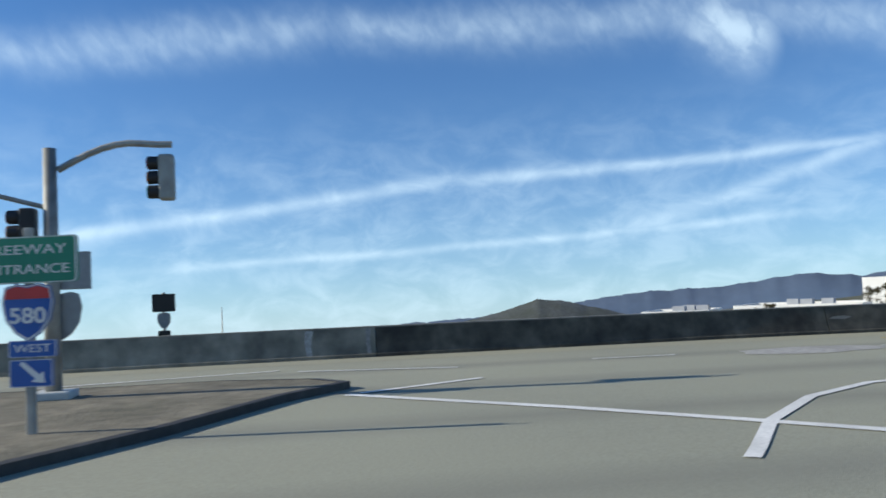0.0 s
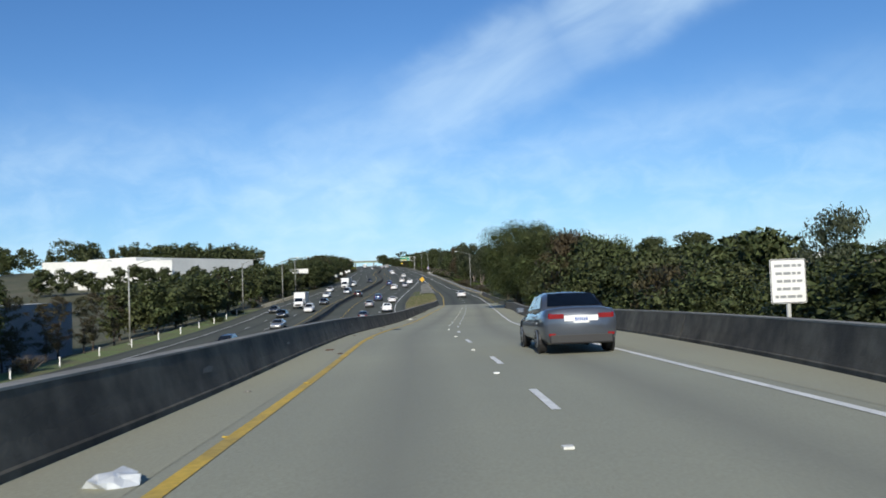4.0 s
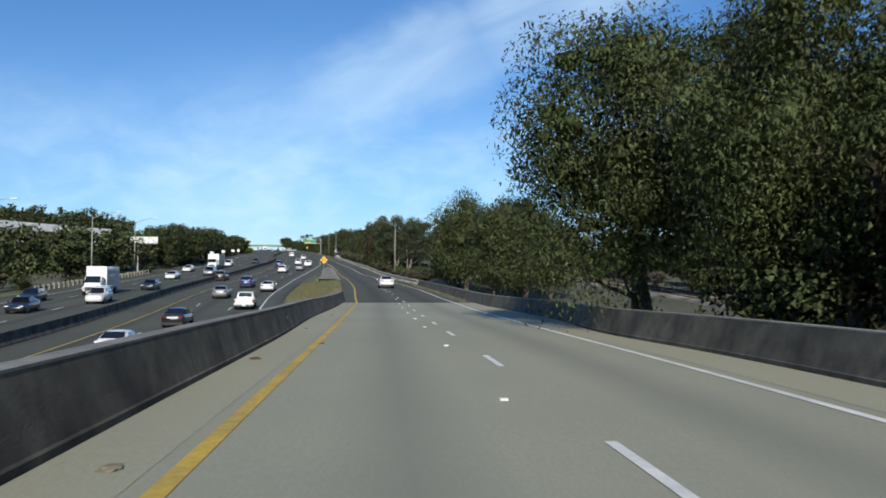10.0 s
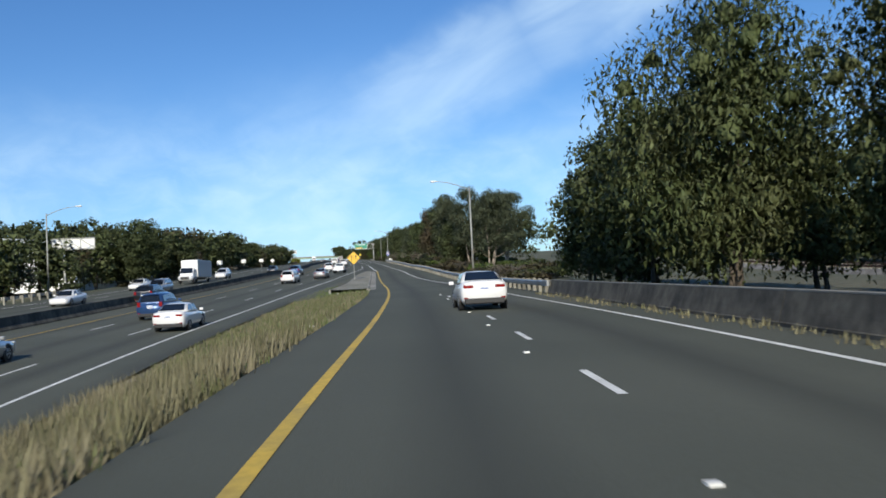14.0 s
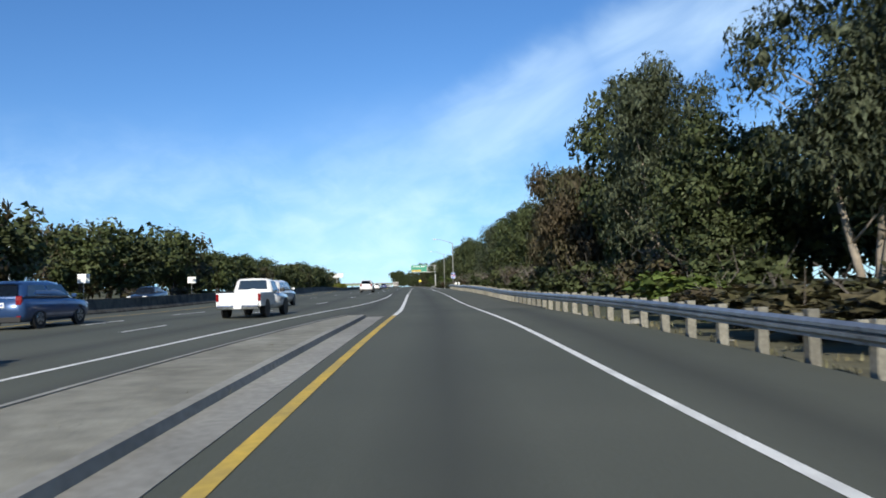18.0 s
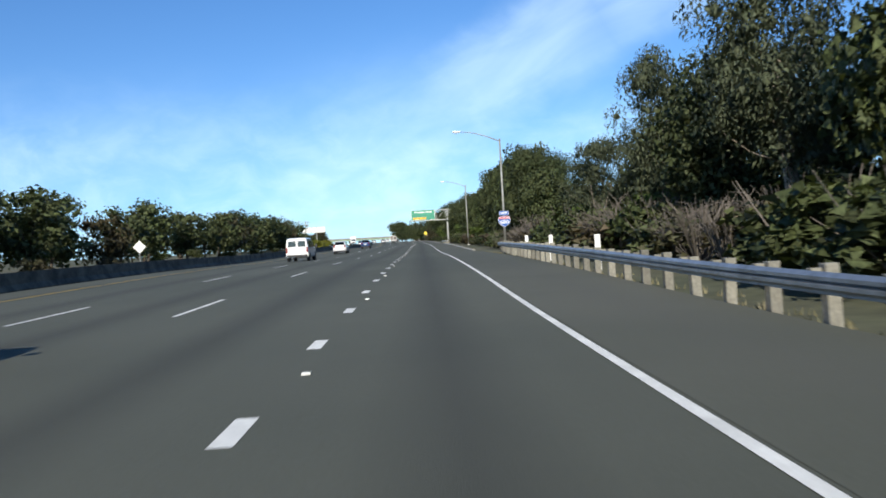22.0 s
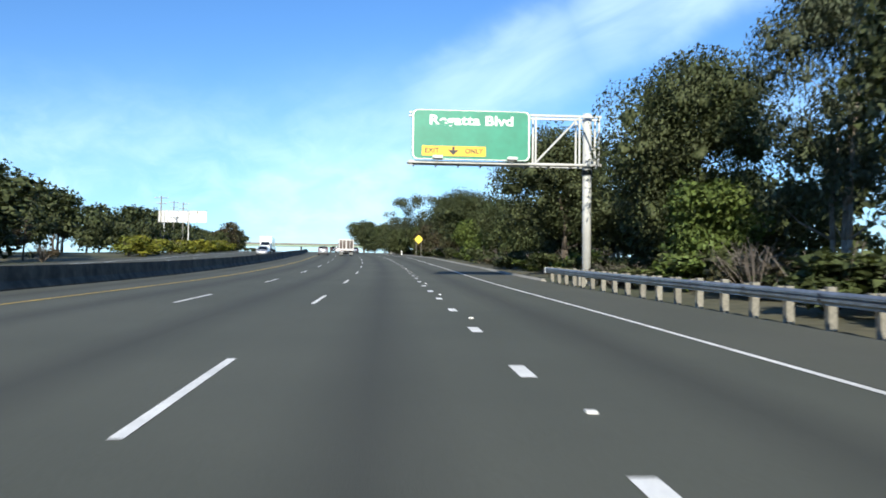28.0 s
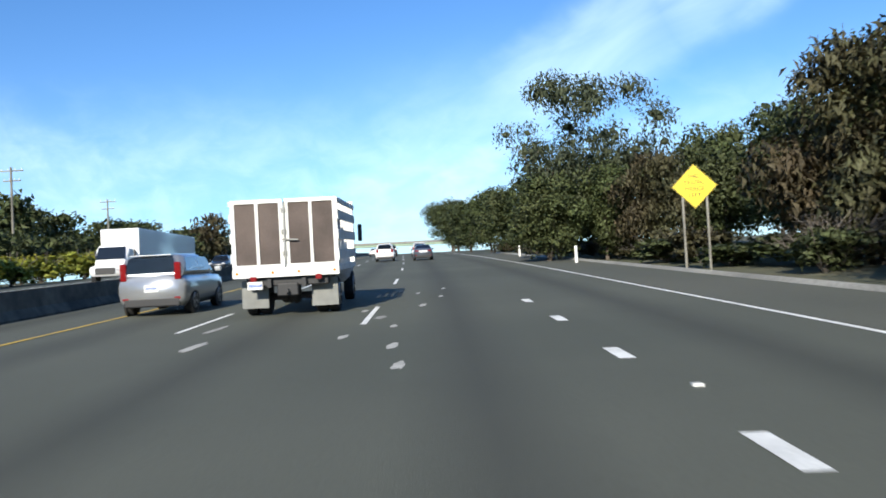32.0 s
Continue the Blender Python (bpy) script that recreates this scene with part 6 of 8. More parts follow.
def cabin_ring(y, wb, wt, zb, zt):
    half = [(wb, zb), (wb * 0.985, zb + (zt - zb) * 0.25), (wt + 0.04, zb + (zt - zb) * 0.86), (wt * 0.86, zt - 0.01), (0, zt + 0.015)]
    return [(x, y, z) for x, z in half] + [(-x, y, z) for x, z in half[-2::-1]]


def pane(bm, pts):
    f = bm.faces.new([bm.verts.new(p) for p in pts])
    return f


def wheel(parent, x, y, r, w, side):
    bm = bmesh.new()
    bmesh.ops.create_cone(bm, cap_ends=True, segments=20, radius1=r, radius2=r, depth=w, matrix=pose(x, y, r, 0, 90, 0))
    bmesh.ops.bevel(bm, geom=[e for e in bm.edges if len(e.link_faces) == 2 and e.calc_face_angle(0) > 1], offset=0.03, segments=2, affect="EDGES")
    t = part("wheel", bm, TYRE, parent, smooth=False)
    bm = bmesh.new()
    bmesh.ops.create_cone(bm, cap_ends=True, segments=16, radius1=r * 0.64, radius2=r * 0.60, depth=0.02, matrix=pose(x + side * (w / 2 + 0.006), y, r, 0, 90 * side, 0))
    rim = part("rim", bm, RIM, t)
    bm = bmesh.new()
    for k in range(5):
        a = k * 2 * math.pi / 5
        box(bm, 0, 0, r * 0.38, 0.012, r * 0.16, r * 0.36, 0, pose(x + side * (w / 2 + 0.02), y, r) @ pose(0, 0, 0, math.degrees(a)))
    part("spokes", bm, TRIM, t)
    return t


SPECS = {
    # length, half width, wheel radius, front and rear axle y, body stations (y share, half-width share, z0, shoulder z), cabin stations (y share, base half width, top half width, base z, top z), glass limits
    "sedan": dict(L=4.68, W=0.905, r=0.33, ax=(1.40, -1.38),
                  body=[(0.5, .72, .30, .62), (0.475, .90, .22, .70), (0.40, .98, .20, .78), (0.25, 1, .19, .86), (0.14, 1, .19, .93), (0.0, 1, .19, .95), (-.20, 1, .19, .97), (-.34, 1, .20, 1.02), (-.43, .97, .22, 1.06), (-.478, .92, .26, 1.04), (-.5, .84, .34, .98)],
                  cab=[(.20, .76, .70, .90, .92), (.07, .80, .60, .92, 1.38), (-.03, .80, .60, .93, 1.43), (-.18, .80, .59, .95, 1.40), (-.36, .76, .62, 1.0, 1.06)],
                  ws=((.195, .71, .925), (.085, .56, 1.36)), rw=((-.345, .66, 1.09), (-.20, .53, 1.385)), side=((.14, .97), (.065, 1.33), (-.17, 1.345), (-.29, 1.06)), tail=(-.489, .565, .87, .38, .15)),
    "suv": dict(L=4.75, W=0.93, r=0.36, ax=(1.42, -1.40),
                body=[(0.5, .74, .36, .74), (0.47, .92, .26, .86), (0.40, .99, .24, .95), (0.25, 1, .23, 1.02), (0.12, 1, .23, 1.07), (-.2, 1, .23, 1.10), (-.40, 1, .24, 1.12), (-.47, .97, .28, 1.12), (-.5, .90, .36, 1.08)],
                cab=[(.22, .80, .74, 1.02, 1.05), (.09, .84, .64, 1.06, 1.62), (-.05, .84, .64, 1.07, 1.70), (-.30, .84, .63, 1.09, 1.69), (-.44, .82, .60, 1.1, 1.60), (-.495, .80, .60, 1.08, 1.14)],
                ws=((.215, .75, 1.06), (.10, .60, 1.60)), rw=((-.494, .68, 1.18), (-.452, .55, 1.56)), side=((.16, 1.13), (.08, 1.55), (-.38, 1.56), (-.44, 1.16)), tail=(-.492, .70, 1.02, .22, .32)),
    "hatch": dict(L=4.14, W=0.90, r=0.34, ax=(1.28, -1.25),
                  body=[(0.5, .76, .34, .72), (0.47, .92, .25, .86), (0.40, .98, .22, .95), (0.25, 1, .21, 1.0), (0.12, 1, .21, 1.04), (-.2, 1, .21, 1.07), (-.40, 1, .22, 1.08), (-.47, .98, .25, 1.06), (-.5, .93, .34, 1.0)],
                  cab=[(.27, .78, .72, 1.0, 1.03), (.13, .82, .66, 1.04, 1.52), (-.02, .83, .67, 1.05, 1.60), (-.32, .83, .67, 1.06, 1.60), (-.46, .82, .66, 1.06, 1.54), (-.496, .82, .66, 1.02, 1.10)],
                  ws=((.265, .73, 1.04), (.14, .62, 1.50)), rw=((-.495, .66, 1.12), (-.470, .58, 1.50)), side=((.20, 1.1), (.12, 1.48), (-.36, 1.50), (-.42, 1.14)), tail=(-.490, .70, 1.16, .17, .46)),
}


def car(kind, color, x, y, z, turn, label, group="freeway traffic", plates=True, pitch=0.0):
    s = SPECS[kind]
    L, W = s["L"], s["W"]
    c = root("car", (x, y, z), turn, label, "car", group)
    c.rotation_euler[0] = radians(pitch)
    paint = CAR[color]
    part("body", loft([body_ring(a * L, W * k, z0, zs) for a, k, z0, zs in s["body"]]), paint, c, smooth=True)
    part("cabin", loft([cabin_ring(a * L, wb, wt, zb, zt) for a, wb, wt, zb, zt in s["cab"]]), paint, c, smooth=True)
    for name, (lo, hi), out in (("windscreen", s["ws"], 1), ("rear_window", s["rw"], -1)):
        bm = bmesh.new()
        o = out * 0.03
        pane(bm, [(-lo[1], lo[0] * L + o, lo[2] + 0.01), (lo[1], lo[0] * L + o, lo[2] + 0.01), (hi[1], hi[0] * L + o, hi[2] + 0.015), (-hi[1], hi[0] * L + o, hi[2] + 0.015)])
        bmesh.ops.solidify(bm, geom=bm.faces[:], thickness=0.015)
        part(name, bm, GLASS, c)
    (a, za), (b, zb), (d, zd), (e, ze) = s["side"]
    cab = s["cab"]
    wb, wt, b0, t0 = cab[2][1], cab[2][2], cab[2][3], cab[2][4]
    wid = lambda q: wb * 0.99 + (wt + 0.04 - wb * 0.99) * max(0.0, (q - b0 - (t0 - b0) * 0.2) / ((t0 - b0) * 0.66)) + 0.012
    mid = (b + d) / 2 * L
    for side in (1, -1):
        for p in ([(a * L, za), (b * L, zb), (mid + 0.06, (zb + zd) / 2), (mid + 0.06, (za + ze) / 2)], [(mid - 0.06, (za + ze) / 2), (mid - 0.06, (zb + zd) / 2), (d * L, zd), (e * L, ze)]):
            bm = bmesh.new()
            pane(bm, [(side * wid(q), yy, q) for yy, q in p])
            part("side_window", bm, GLASS, c)
        for ya in s["ax"]:
            wheel(c, side * (W - 0.115), ya, s["r"], 0.22, side)
            bm = bmesh.new()
            bmesh.ops.create_cone(bm, cap_ends=True, segments=20, radius1=s["r"] * 1.16, radius2=s["r"] * 1.16, depth=0.05, matrix=pose(side * (W - 0.035), ya, s["r"] * 1.02, 0, 90, 0))
            part("wheel_arch", bm, TRIM, c)
        bm = bmesh.new()
        box(bm, side * (W + 0.09), s["cab"][0][0] * L - 0.25, b0 + 0.06, 0.2, 0.1, 0.14, 0.03)
        part("mirror", bm, paint, c)
        ty, tx, tz, tw, th = s["tail"]
        bm = bmesh.new()
        box(bm, side * (tx), ty * L - 0.005, tz, tw, 0.10, th, 0.03)
        part("tail_light", bm, LAMP_RED, c)
        bm = bmesh.new()
        box(bm, side * W * 0.68, L * 0.478, 0.66 if kind == "sedan" else 0.78, 0.34, 0.14, 0.13, 0.03)
        part("headlight", bm, LAMP_CLEAR, c)
        bm = bmesh.new()
        box(bm, side * W * 0.74, -L * 0.496, 0.46, 0.16, 0.04, 0.07, 0.01)
        part("reflector", bm, LAMP_RED, c)
    bm = bmesh.new()
    box(bm, 0, -L * 0.490, 0.36, W * 1.62, 0.1, 0.24, 0.04)
    part("rear_valance", bm, TRIM, c)
    bm = bmesh.new()
    box(bm, 0, L * 0.488, 0.48, W * 1.25, 0.08, 0.2, 0.03)
    part("grille", bm, TRIM, c)
    bm = bmesh.new()
    pz = 0.80 if kind == "sedan" else 0.72 if kind == "hatch" else 0.86
    box(bm, 0, -L * 0.5 - 0.004, pz, 0.36, 0.02, 0.18, 0.005)
    # the sedan's wide white strip behind the plate is painted-in glare
    if kind == "sedan":
        box(bm, 0, -L * 0.5 + 0.006, pz + 0.02, 0.78, 0.02, 0.13, 0.005)
    pl = part("number_plate", bm, PLATE, c)
    bm = bmesh.new()
    for i in range(6):
        box(bm, -0.125 + i * 0.05, -L * 0.5 - 0.016, pz, 0.03, 0.006, 0.07)
    part("plate_marks", bm, SIGN_BLUE, pl)
    # bright strip added above the sedan's plate for the same glare
    if kind == "sedan":
        bm = bmesh.new()
        box(bm, 0, -L * 0.492, 0.925, 0.5, 0.03, 0.03, 0.01)
        part("trim_strip", bm, CHROME, c)
    else:
        bm = bmesh.new()
        box(bm, 0, -L * 0.46, s["cab"][2][4] - 0.02, W * 1.2, 0.22, 0.04, 0.015)
        part("roof_spoiler", bm, paint, c)
    return c


def heading(xf, y):
    return -math.degrees(math.atan((xf(y + 2) - xf(y - 2)) / 4))


def slope(zf, y):
    return math.degrees(math.atan((zf(y + 2) - zf(y - 2)) / 4))


FIRST = {}


def traffic(kind, color, x, y, label, away=True, line=None, zf=None, group="freeway traffic"):
    line, zf = line or X_L1, zf or Z_FREE
    turn = heading(line, y) + (0 if away else 180)
    tilt = slope(zf, y) * (1 if away else -1)
    z = zf(y) + 0.012
    m = pose(x, y, z, 0, 0, turn) @ pose(0, 0, 0, tilt)
    key = (kind, color)
    if key in FIRST:
        o = copy_thing(FIRST[key], m)
        tagged(o, label=label, group=group)
        return o
    o = car(kind, color, x, y, z, turn, label, group) if kind in SPECS else {"van": van, "pickup": pickup}[kind](x, y, z, turn, label, color, group)
    o.matrix_basis = m
    FIRST[key] = o
    return o


def van(x, y, z, turn, label, color="white", group="freeway traffic"):
    """A full-size cargo van with paired rear doors."""
    c = root("van", (x, y, z), turn, label, "van", group)
    paint = CAR[color]

    def ring(yy, w, wt, z0, zs, zt):
        half = [(w * 0.9, z0), (w, z0 + 0.15), (w, zs), (wt, zt - 0.08), (wt * 0.85, zt), (0, zt + 0.02)]
        return [(p, yy, q) for p, q in half] + [(-p, yy, q) for p, q in half[-2::-1]]

    part("body", loft([ring(2.75, .78, .74, .45, .75, .95), ring(2.6, .95, .90, .36, .92, 1.12), ring(1.85, 1.0, .93, .34, 1.1, 1.22), ring(1.15, 1.0, .80, .34, 1.15, 1.98), ring(0.7, 1.0, .84, .34, 1.15, 2.08), ring(-2.45, 1.0, .86, .34, 1.15, 2.08), ring(-2.68, .98, .86, .38, 1.15, 2.03)]), paint, c, smooth=False)
    bm = bmesh.new()
    pane(bm, [(-.80, 1.80, 1.29), (.80, 1.80, 1.29), (.70, 1.22, 1.93), (-.70, 1.22, 1.93)])
    bmesh.ops.translate(bm, vec=(0, .03, .02), verts=bm.verts)
    part("windscreen", bm, GLASS, c)
    for sd in (1, -1):
        for a, b in ((0.55, 1.35), (-0.75, 0.35), (-2.2, -0.95)):
            bm = bmesh.new()
            hi = b - (0.3 if a > 0.5 else 0.05)
            pane(bm, [(sd * 1.004, a, 1.24), (sd * 1.004, b, 1.24), (sd * .905, hi, 1.82), (sd * .905, a + .05, 1.82)])
            part("side_window", bm, GLASS, c)
        bm = bmesh.new()
        pane(bm, [(sd * .10, -2.692, 1.30), (sd * .78, -2.692, 1.30), (sd * .74, -2.68, 1.80), (sd * .10, -2.68, 1.80)])
        part("rear_window", bm, GLASS, c)
        bm = bmesh.new()
        box(bm, sd * .90, -2.68, 1.02, .13, .08, .46, .02)
        part("tail_light", bm, LAMP_RED, c)
        bm = bmesh.new()
        box(bm, sd * .72, 2.72, .80, .30, .1, .18, .02)
        part("headlight", bm, LAMP_CLEAR, c)
        bm = bmesh.new()
        box(bm, sd * 1.16, 1.35, 1.32, .22, .12, .3, .03)
        part("mirror", bm, TRIM, c)
        for ya in (1.75, -1.70):
            wheel(c, sd * .86, ya, .37, .24, sd)
            bm = bmesh.new()
            bmesh.ops.create_cone(bm, cap_ends=True, segments=20, radius1=.43, radius2=.43, depth=.05, matrix=pose(sd * .985, ya, .39, 0, 90, 0))
            part("wheel_arch", bm, TRIM, c)
    bm = bmesh.new()
    box(bm, 0, -2.74, .50, 1.8, .12, .18, .03)
    part("rear_bumper", bm, TRIM, c)
    bm = bmesh.new()
    box(bm, 0, -2.70, 1.15, .02, .03, 1.5)
    part("door_seam", bm, TRIM, c)
    bm = bmesh.new()
    box(bm, 0.3, -2.70, .86, .32, .02, .16, .005)
    pl = part("number_plate", bm, PLATE, c)
    bm = bmesh.new()
    for i in range(6):
        box(bm, .19 + i * .045, -2.714, .86, .028, .006, .07)
    part("plate_marks", bm, SIGN_BLUE, pl)
    return c


def pickup(x, y, z, turn, label, color="white", group="freeway traffic"):
    """A two-door pickup with an open bed."""
    c = root("pickup", (x, y, z), turn, label, "pickup", group)
    paint = CAR[color]
    part("front_body", loft([body_ring(2.55, .72, .38, .78), body_ring(2.45, .88, .32, .92), body_ring(1.6, .93, .32, 1.0), body_ring(.9, .94, .32, 1.03), body_ring(-.45, .94, .32, 1.06)]), paint, c, smooth=True)
    part("cabin", loft([cabin_ring(1.05, .82, .74, 1.03, 1.06), cabin_ring(.45, .86, .68, 1.05, 1.62), cabin_ring(-.35, .86, .68, 1.06, 1.66), cabin_ring(-.50, .85, .66, 1.05, 1.12)]), paint, c, smooth=True)
    for sd in (1, -1):
        bm = bmesh.new()
        box(bm, sd * .90, -1.55, .78, .09, 2.1, .56, .02)
        part("bed_side", bm, paint, c)
        bm = bmesh.new()
        pane(bm, [(sd * .885, .62, 1.1), (sd * .885, -.34, 1.1), (sd * .735, -.30, 1.54), (sd * .735, .42, 1.54)])
        part("side_window", bm, GLASS, c)
        bm = bmesh.new()
        box(bm, sd * .88, -2.61, .86, .12, .06, .30, .02)
        part("tail_light", bm, LAMP_RED, c)
        bm = bmesh.new()
        box(bm, sd * .66, 2.5, .80, .3, .1, .16, .02)
        part("headlight", bm, LAMP_CLEAR, c)
        bm = bmesh.new()
        box(bm, sd * 1.03, .62, 1.14, .2, .1, .16, .03)
        part("mirror", bm, TRIM, c)
        for ya in (1.65, -1.55):
            wheel(c, sd * .80, ya, .35, .22, sd)
            bm = bmesh.new()
            bmesh.ops.create_cone(bm, cap_ends=True, segments=20, radius1=.41, radius2=.41, depth=.05, matrix=pose(sd * .925, ya, .37, 0, 90, 0))
            part("wheel_arch", bm, TRIM, c)
    bm = bmesh.new()
    box(bm, 0, -1.55, .54, 1.72, 2.1, .08)
    part("bed_floor", bm, TRIM, c)
    bm = bmesh.new()
    box(bm, 0, -2.58, .80, 1.68, .07, .52, .02)
    part("tailgate", bm, paint, c)
    bm = bmesh.new()
    box(bm, 0, -2.68, .45, 1.75, .16, .16, .03)
    part("rear_bumper", bm, CHROME, c)
    for nm, yy, o in (("rear_window", -.47, -.02), ("windscreen", .86, .03)):
        bm = bmesh.new()
        if o < 0:
            pane(bm, [(-.66, -.485, 1.18), (.66, -.485, 1.18), (.58, -.40, 1.58), (-.58, -.40, 1.58)])
        else:
            pane(bm, [(-.72, 1.02, 1.1), (.72, 1.02, 1.1), (.62, .52, 1.6), (-.62, .52, 1.6)])
        part(nm, bm, GLASS, c)
    bm = bmesh.new()
    box(bm, 0, -2.77, .47, .32, .02, .15, .005)
    part("number_plate", bm, PLATE, c)
    return c


def stake_truck(x, y, z, m):
    """A white stake-bed truck with brown mesh panels in its rear gates; the rear face is at y = 0."""
    c = root("stake_truck", (x, y, z), 0, "white stake-bed truck with brown mesh panels in its rear gates", "truck")
    c.matrix_basis = m
    W, z0, z1, LB = 1.22, 1.08, 2.72, 4.3
    bm = bmesh.new()
    box(bm, 0, LB / 2, z0 - 0.02, 2 * W, LB, .14, .01)
    part("bed", bm, TRUCK_WHITE, c)
    bm = bmesh.new()
    box(bm, 0, .03, z0 - .06, 2 * W + .02, .08, .2, .01)
    part("rear_rail", bm, TRUCK_WHITE, c)
    for k, sd in enumerate((-1, 1)):
        x0, x1 = (-W, -.02) if sd < 0 else (.02, W)
        bm = bmesh.new()
        mid = (x0 + x1) / 2
        for xx in (x0 + .045, mid, x1 - .045):
            box(bm, xx, .05, (z0 + z1) / 2 + .03, .09 if xx != mid else .07, .05, z1 - z0 - .06)
        for zz in (z0 + .09, z1 - .045):
            box(bm, mid, .05, zz, x1 - x0, .052, .09)
        g = part("rear_gate", bm, TRUCK_WHITE, c)
        for a, b in ((x0 + .09, mid - .035), (mid + .035, x1 - .09)):
            bm = bmesh.new()
            box(bm, (a + b) / 2, .07, (z0 + z1) / 2 + .02, b - a, .02, z1 - z0 - .2)
            part("mesh_panel", bm, MESH_BROWN, g)
        bm = bmesh.new()
        for zz in (1.45, 1.95, 2.45):
            box(bm, sd * .035, .02, zz, .05, .04, .12, .01)
        part("hinge", bm, STEEL_DULL, g)
    bm = bmesh.new()
    rod(bm, (.02, .0, 1.2), (.02, .0, 2.65), .018)
    rod(bm, (-.05, -.02, 1.78), (.32, -.02, 1.76), .02)
    part("latch_bar", bm, STEEL_DULL, c)
    for sd in (-1, 1):
        for i in range(7):
            bm = bmesh.new()
            box(bm, sd * (W - .03), .08 + i * (LB - .2) / 6, (z0 + z1) / 2, .06, .07, z1 - z0)
            part("stake", bm, TRUCK_WHITE, c)
        for zz in (1.38, 1.84, 2.3, 2.64):
            bm = bmesh.new()
            box(bm, sd * (W + .015), LB / 2, zz, .03, LB, .22 if zz < 2.5 else .12)
            part("side_board", bm, TRUCK_WHITE, c)
        bm = bmesh.new()
        box(bm, sd * .75, .0, z0 - .19, .15, .1, .12, .02)
        part("tail_light", bm, LAMP_RED, c)
        bm = bmesh.new()
        for xx in (.3, 1.12):
            bmesh.ops.create_cone(bm, cap_ends=True, segments=12, radius1=.03, radius2=.03, depth=.03, matrix=pose(sd * xx, -.02, z0 - .05, 90))
        part("marker_lamp", bm, LAMP_AMBER, c)
        bm = bmesh.new()
        box(bm, sd * .82, .42, .55, .62, .025, .66, 0, pose(0, 0, 0, -4))
        part("mud_flap", bm, MUD_FLAP, c, "grey rubber mud flap")
        for k in (0, .30):
            wheel(c, sd * (.98 - k), 1.05, .42, .25, sd)
        wheel(c, sd * .92, 5.35, .42, .26, sd)
        bm = bmesh.new()
        box(bm, sd * .4, 2.8, .78, .09, 5.6, .2)
        part("chassis_rail", bm, TRIM, c)
        bm = bmesh.new()
        box(bm, sd * 1.32, 5.2, 1.95, .12, .1, .5, .03)
        part("mirror", bm, TRIM, c)
    # dark box added to stand for the shade under the bed
    bm = bmesh.new()
    box(bm, 0, .9, .82, 1.9, 1.5, .24, .03)
    part("subframe", bm, TRIM, c)
    bm = bmesh.new()
    rod(bm, (-.95, 1.05, .42), (.95, 1.05, .42), .09)
    bmesh.ops.create_uvsphere(bm, u_segments=12, v_segments=8, radius=.2, matrix=pose(0, 1.05, .42))
    part("rear_axle", bm, TRIM, c)
    bm = bmesh.new()
    box(bm, 0, .35, .62, .5, .5, .3, .03)
    rod(bm, (0, -.05, .6), (0, .3, .6), .05)
    part("tow_hitch", bm, TRIM, c)
    bm = bmesh.new()
    box(bm, -.72, -.03, z0 - .34, .34, .02, .18, .005)
    pl = part("number_plate", bm, PLATE, c)
    bm = bmesh.new()
    for i in range(6):
        box(bm, -.84 + i * .05, -.044, z0 - .34, .03, .006, .07)
    part("plate_marks", bm, SIGN_BLUE, pl)
    bm = bmesh.new()
    box(bm, 0, LB + .04, 1.95, 2 * W, .06, 1.75, .01)
    part("headboard", bm, TRUCK_WHITE, c)
    part("cab", loft([cabin_ring(LB + .25, 1.0, .88, 1.2, 2.35), cabin_ring(LB + 1.2, 1.0, .88, 1.2, 2.42), cabin_ring(LB + 1.9, .98, .80, 1.2, 1.35)]), TRUCK_WHITE, c, smooth=False)
    part("bonnet", loft([body_ring(LB + .25, 1.02, .55, 1.3), body_ring(LB + 1.5, 1.02, .55, 1.35), body_ring(LB + 2.6, .92, .55, 1.2), body_ring(LB + 2.75, .85, .6, 1.05)]), TRUCK_WHITE, c, smooth=True)
    for sd in (-1, 1):
        bm = bmesh.new()
        pane(bm, [(sd * 1.01, LB + .5, 1.45), (sd * 1.01, LB + 1.45, 1.45), (sd * .93, LB + 1.15, 2.15), (sd * .93, LB + .55, 2.15)])
        part("side_window", bm, GLASS, c)
    return c


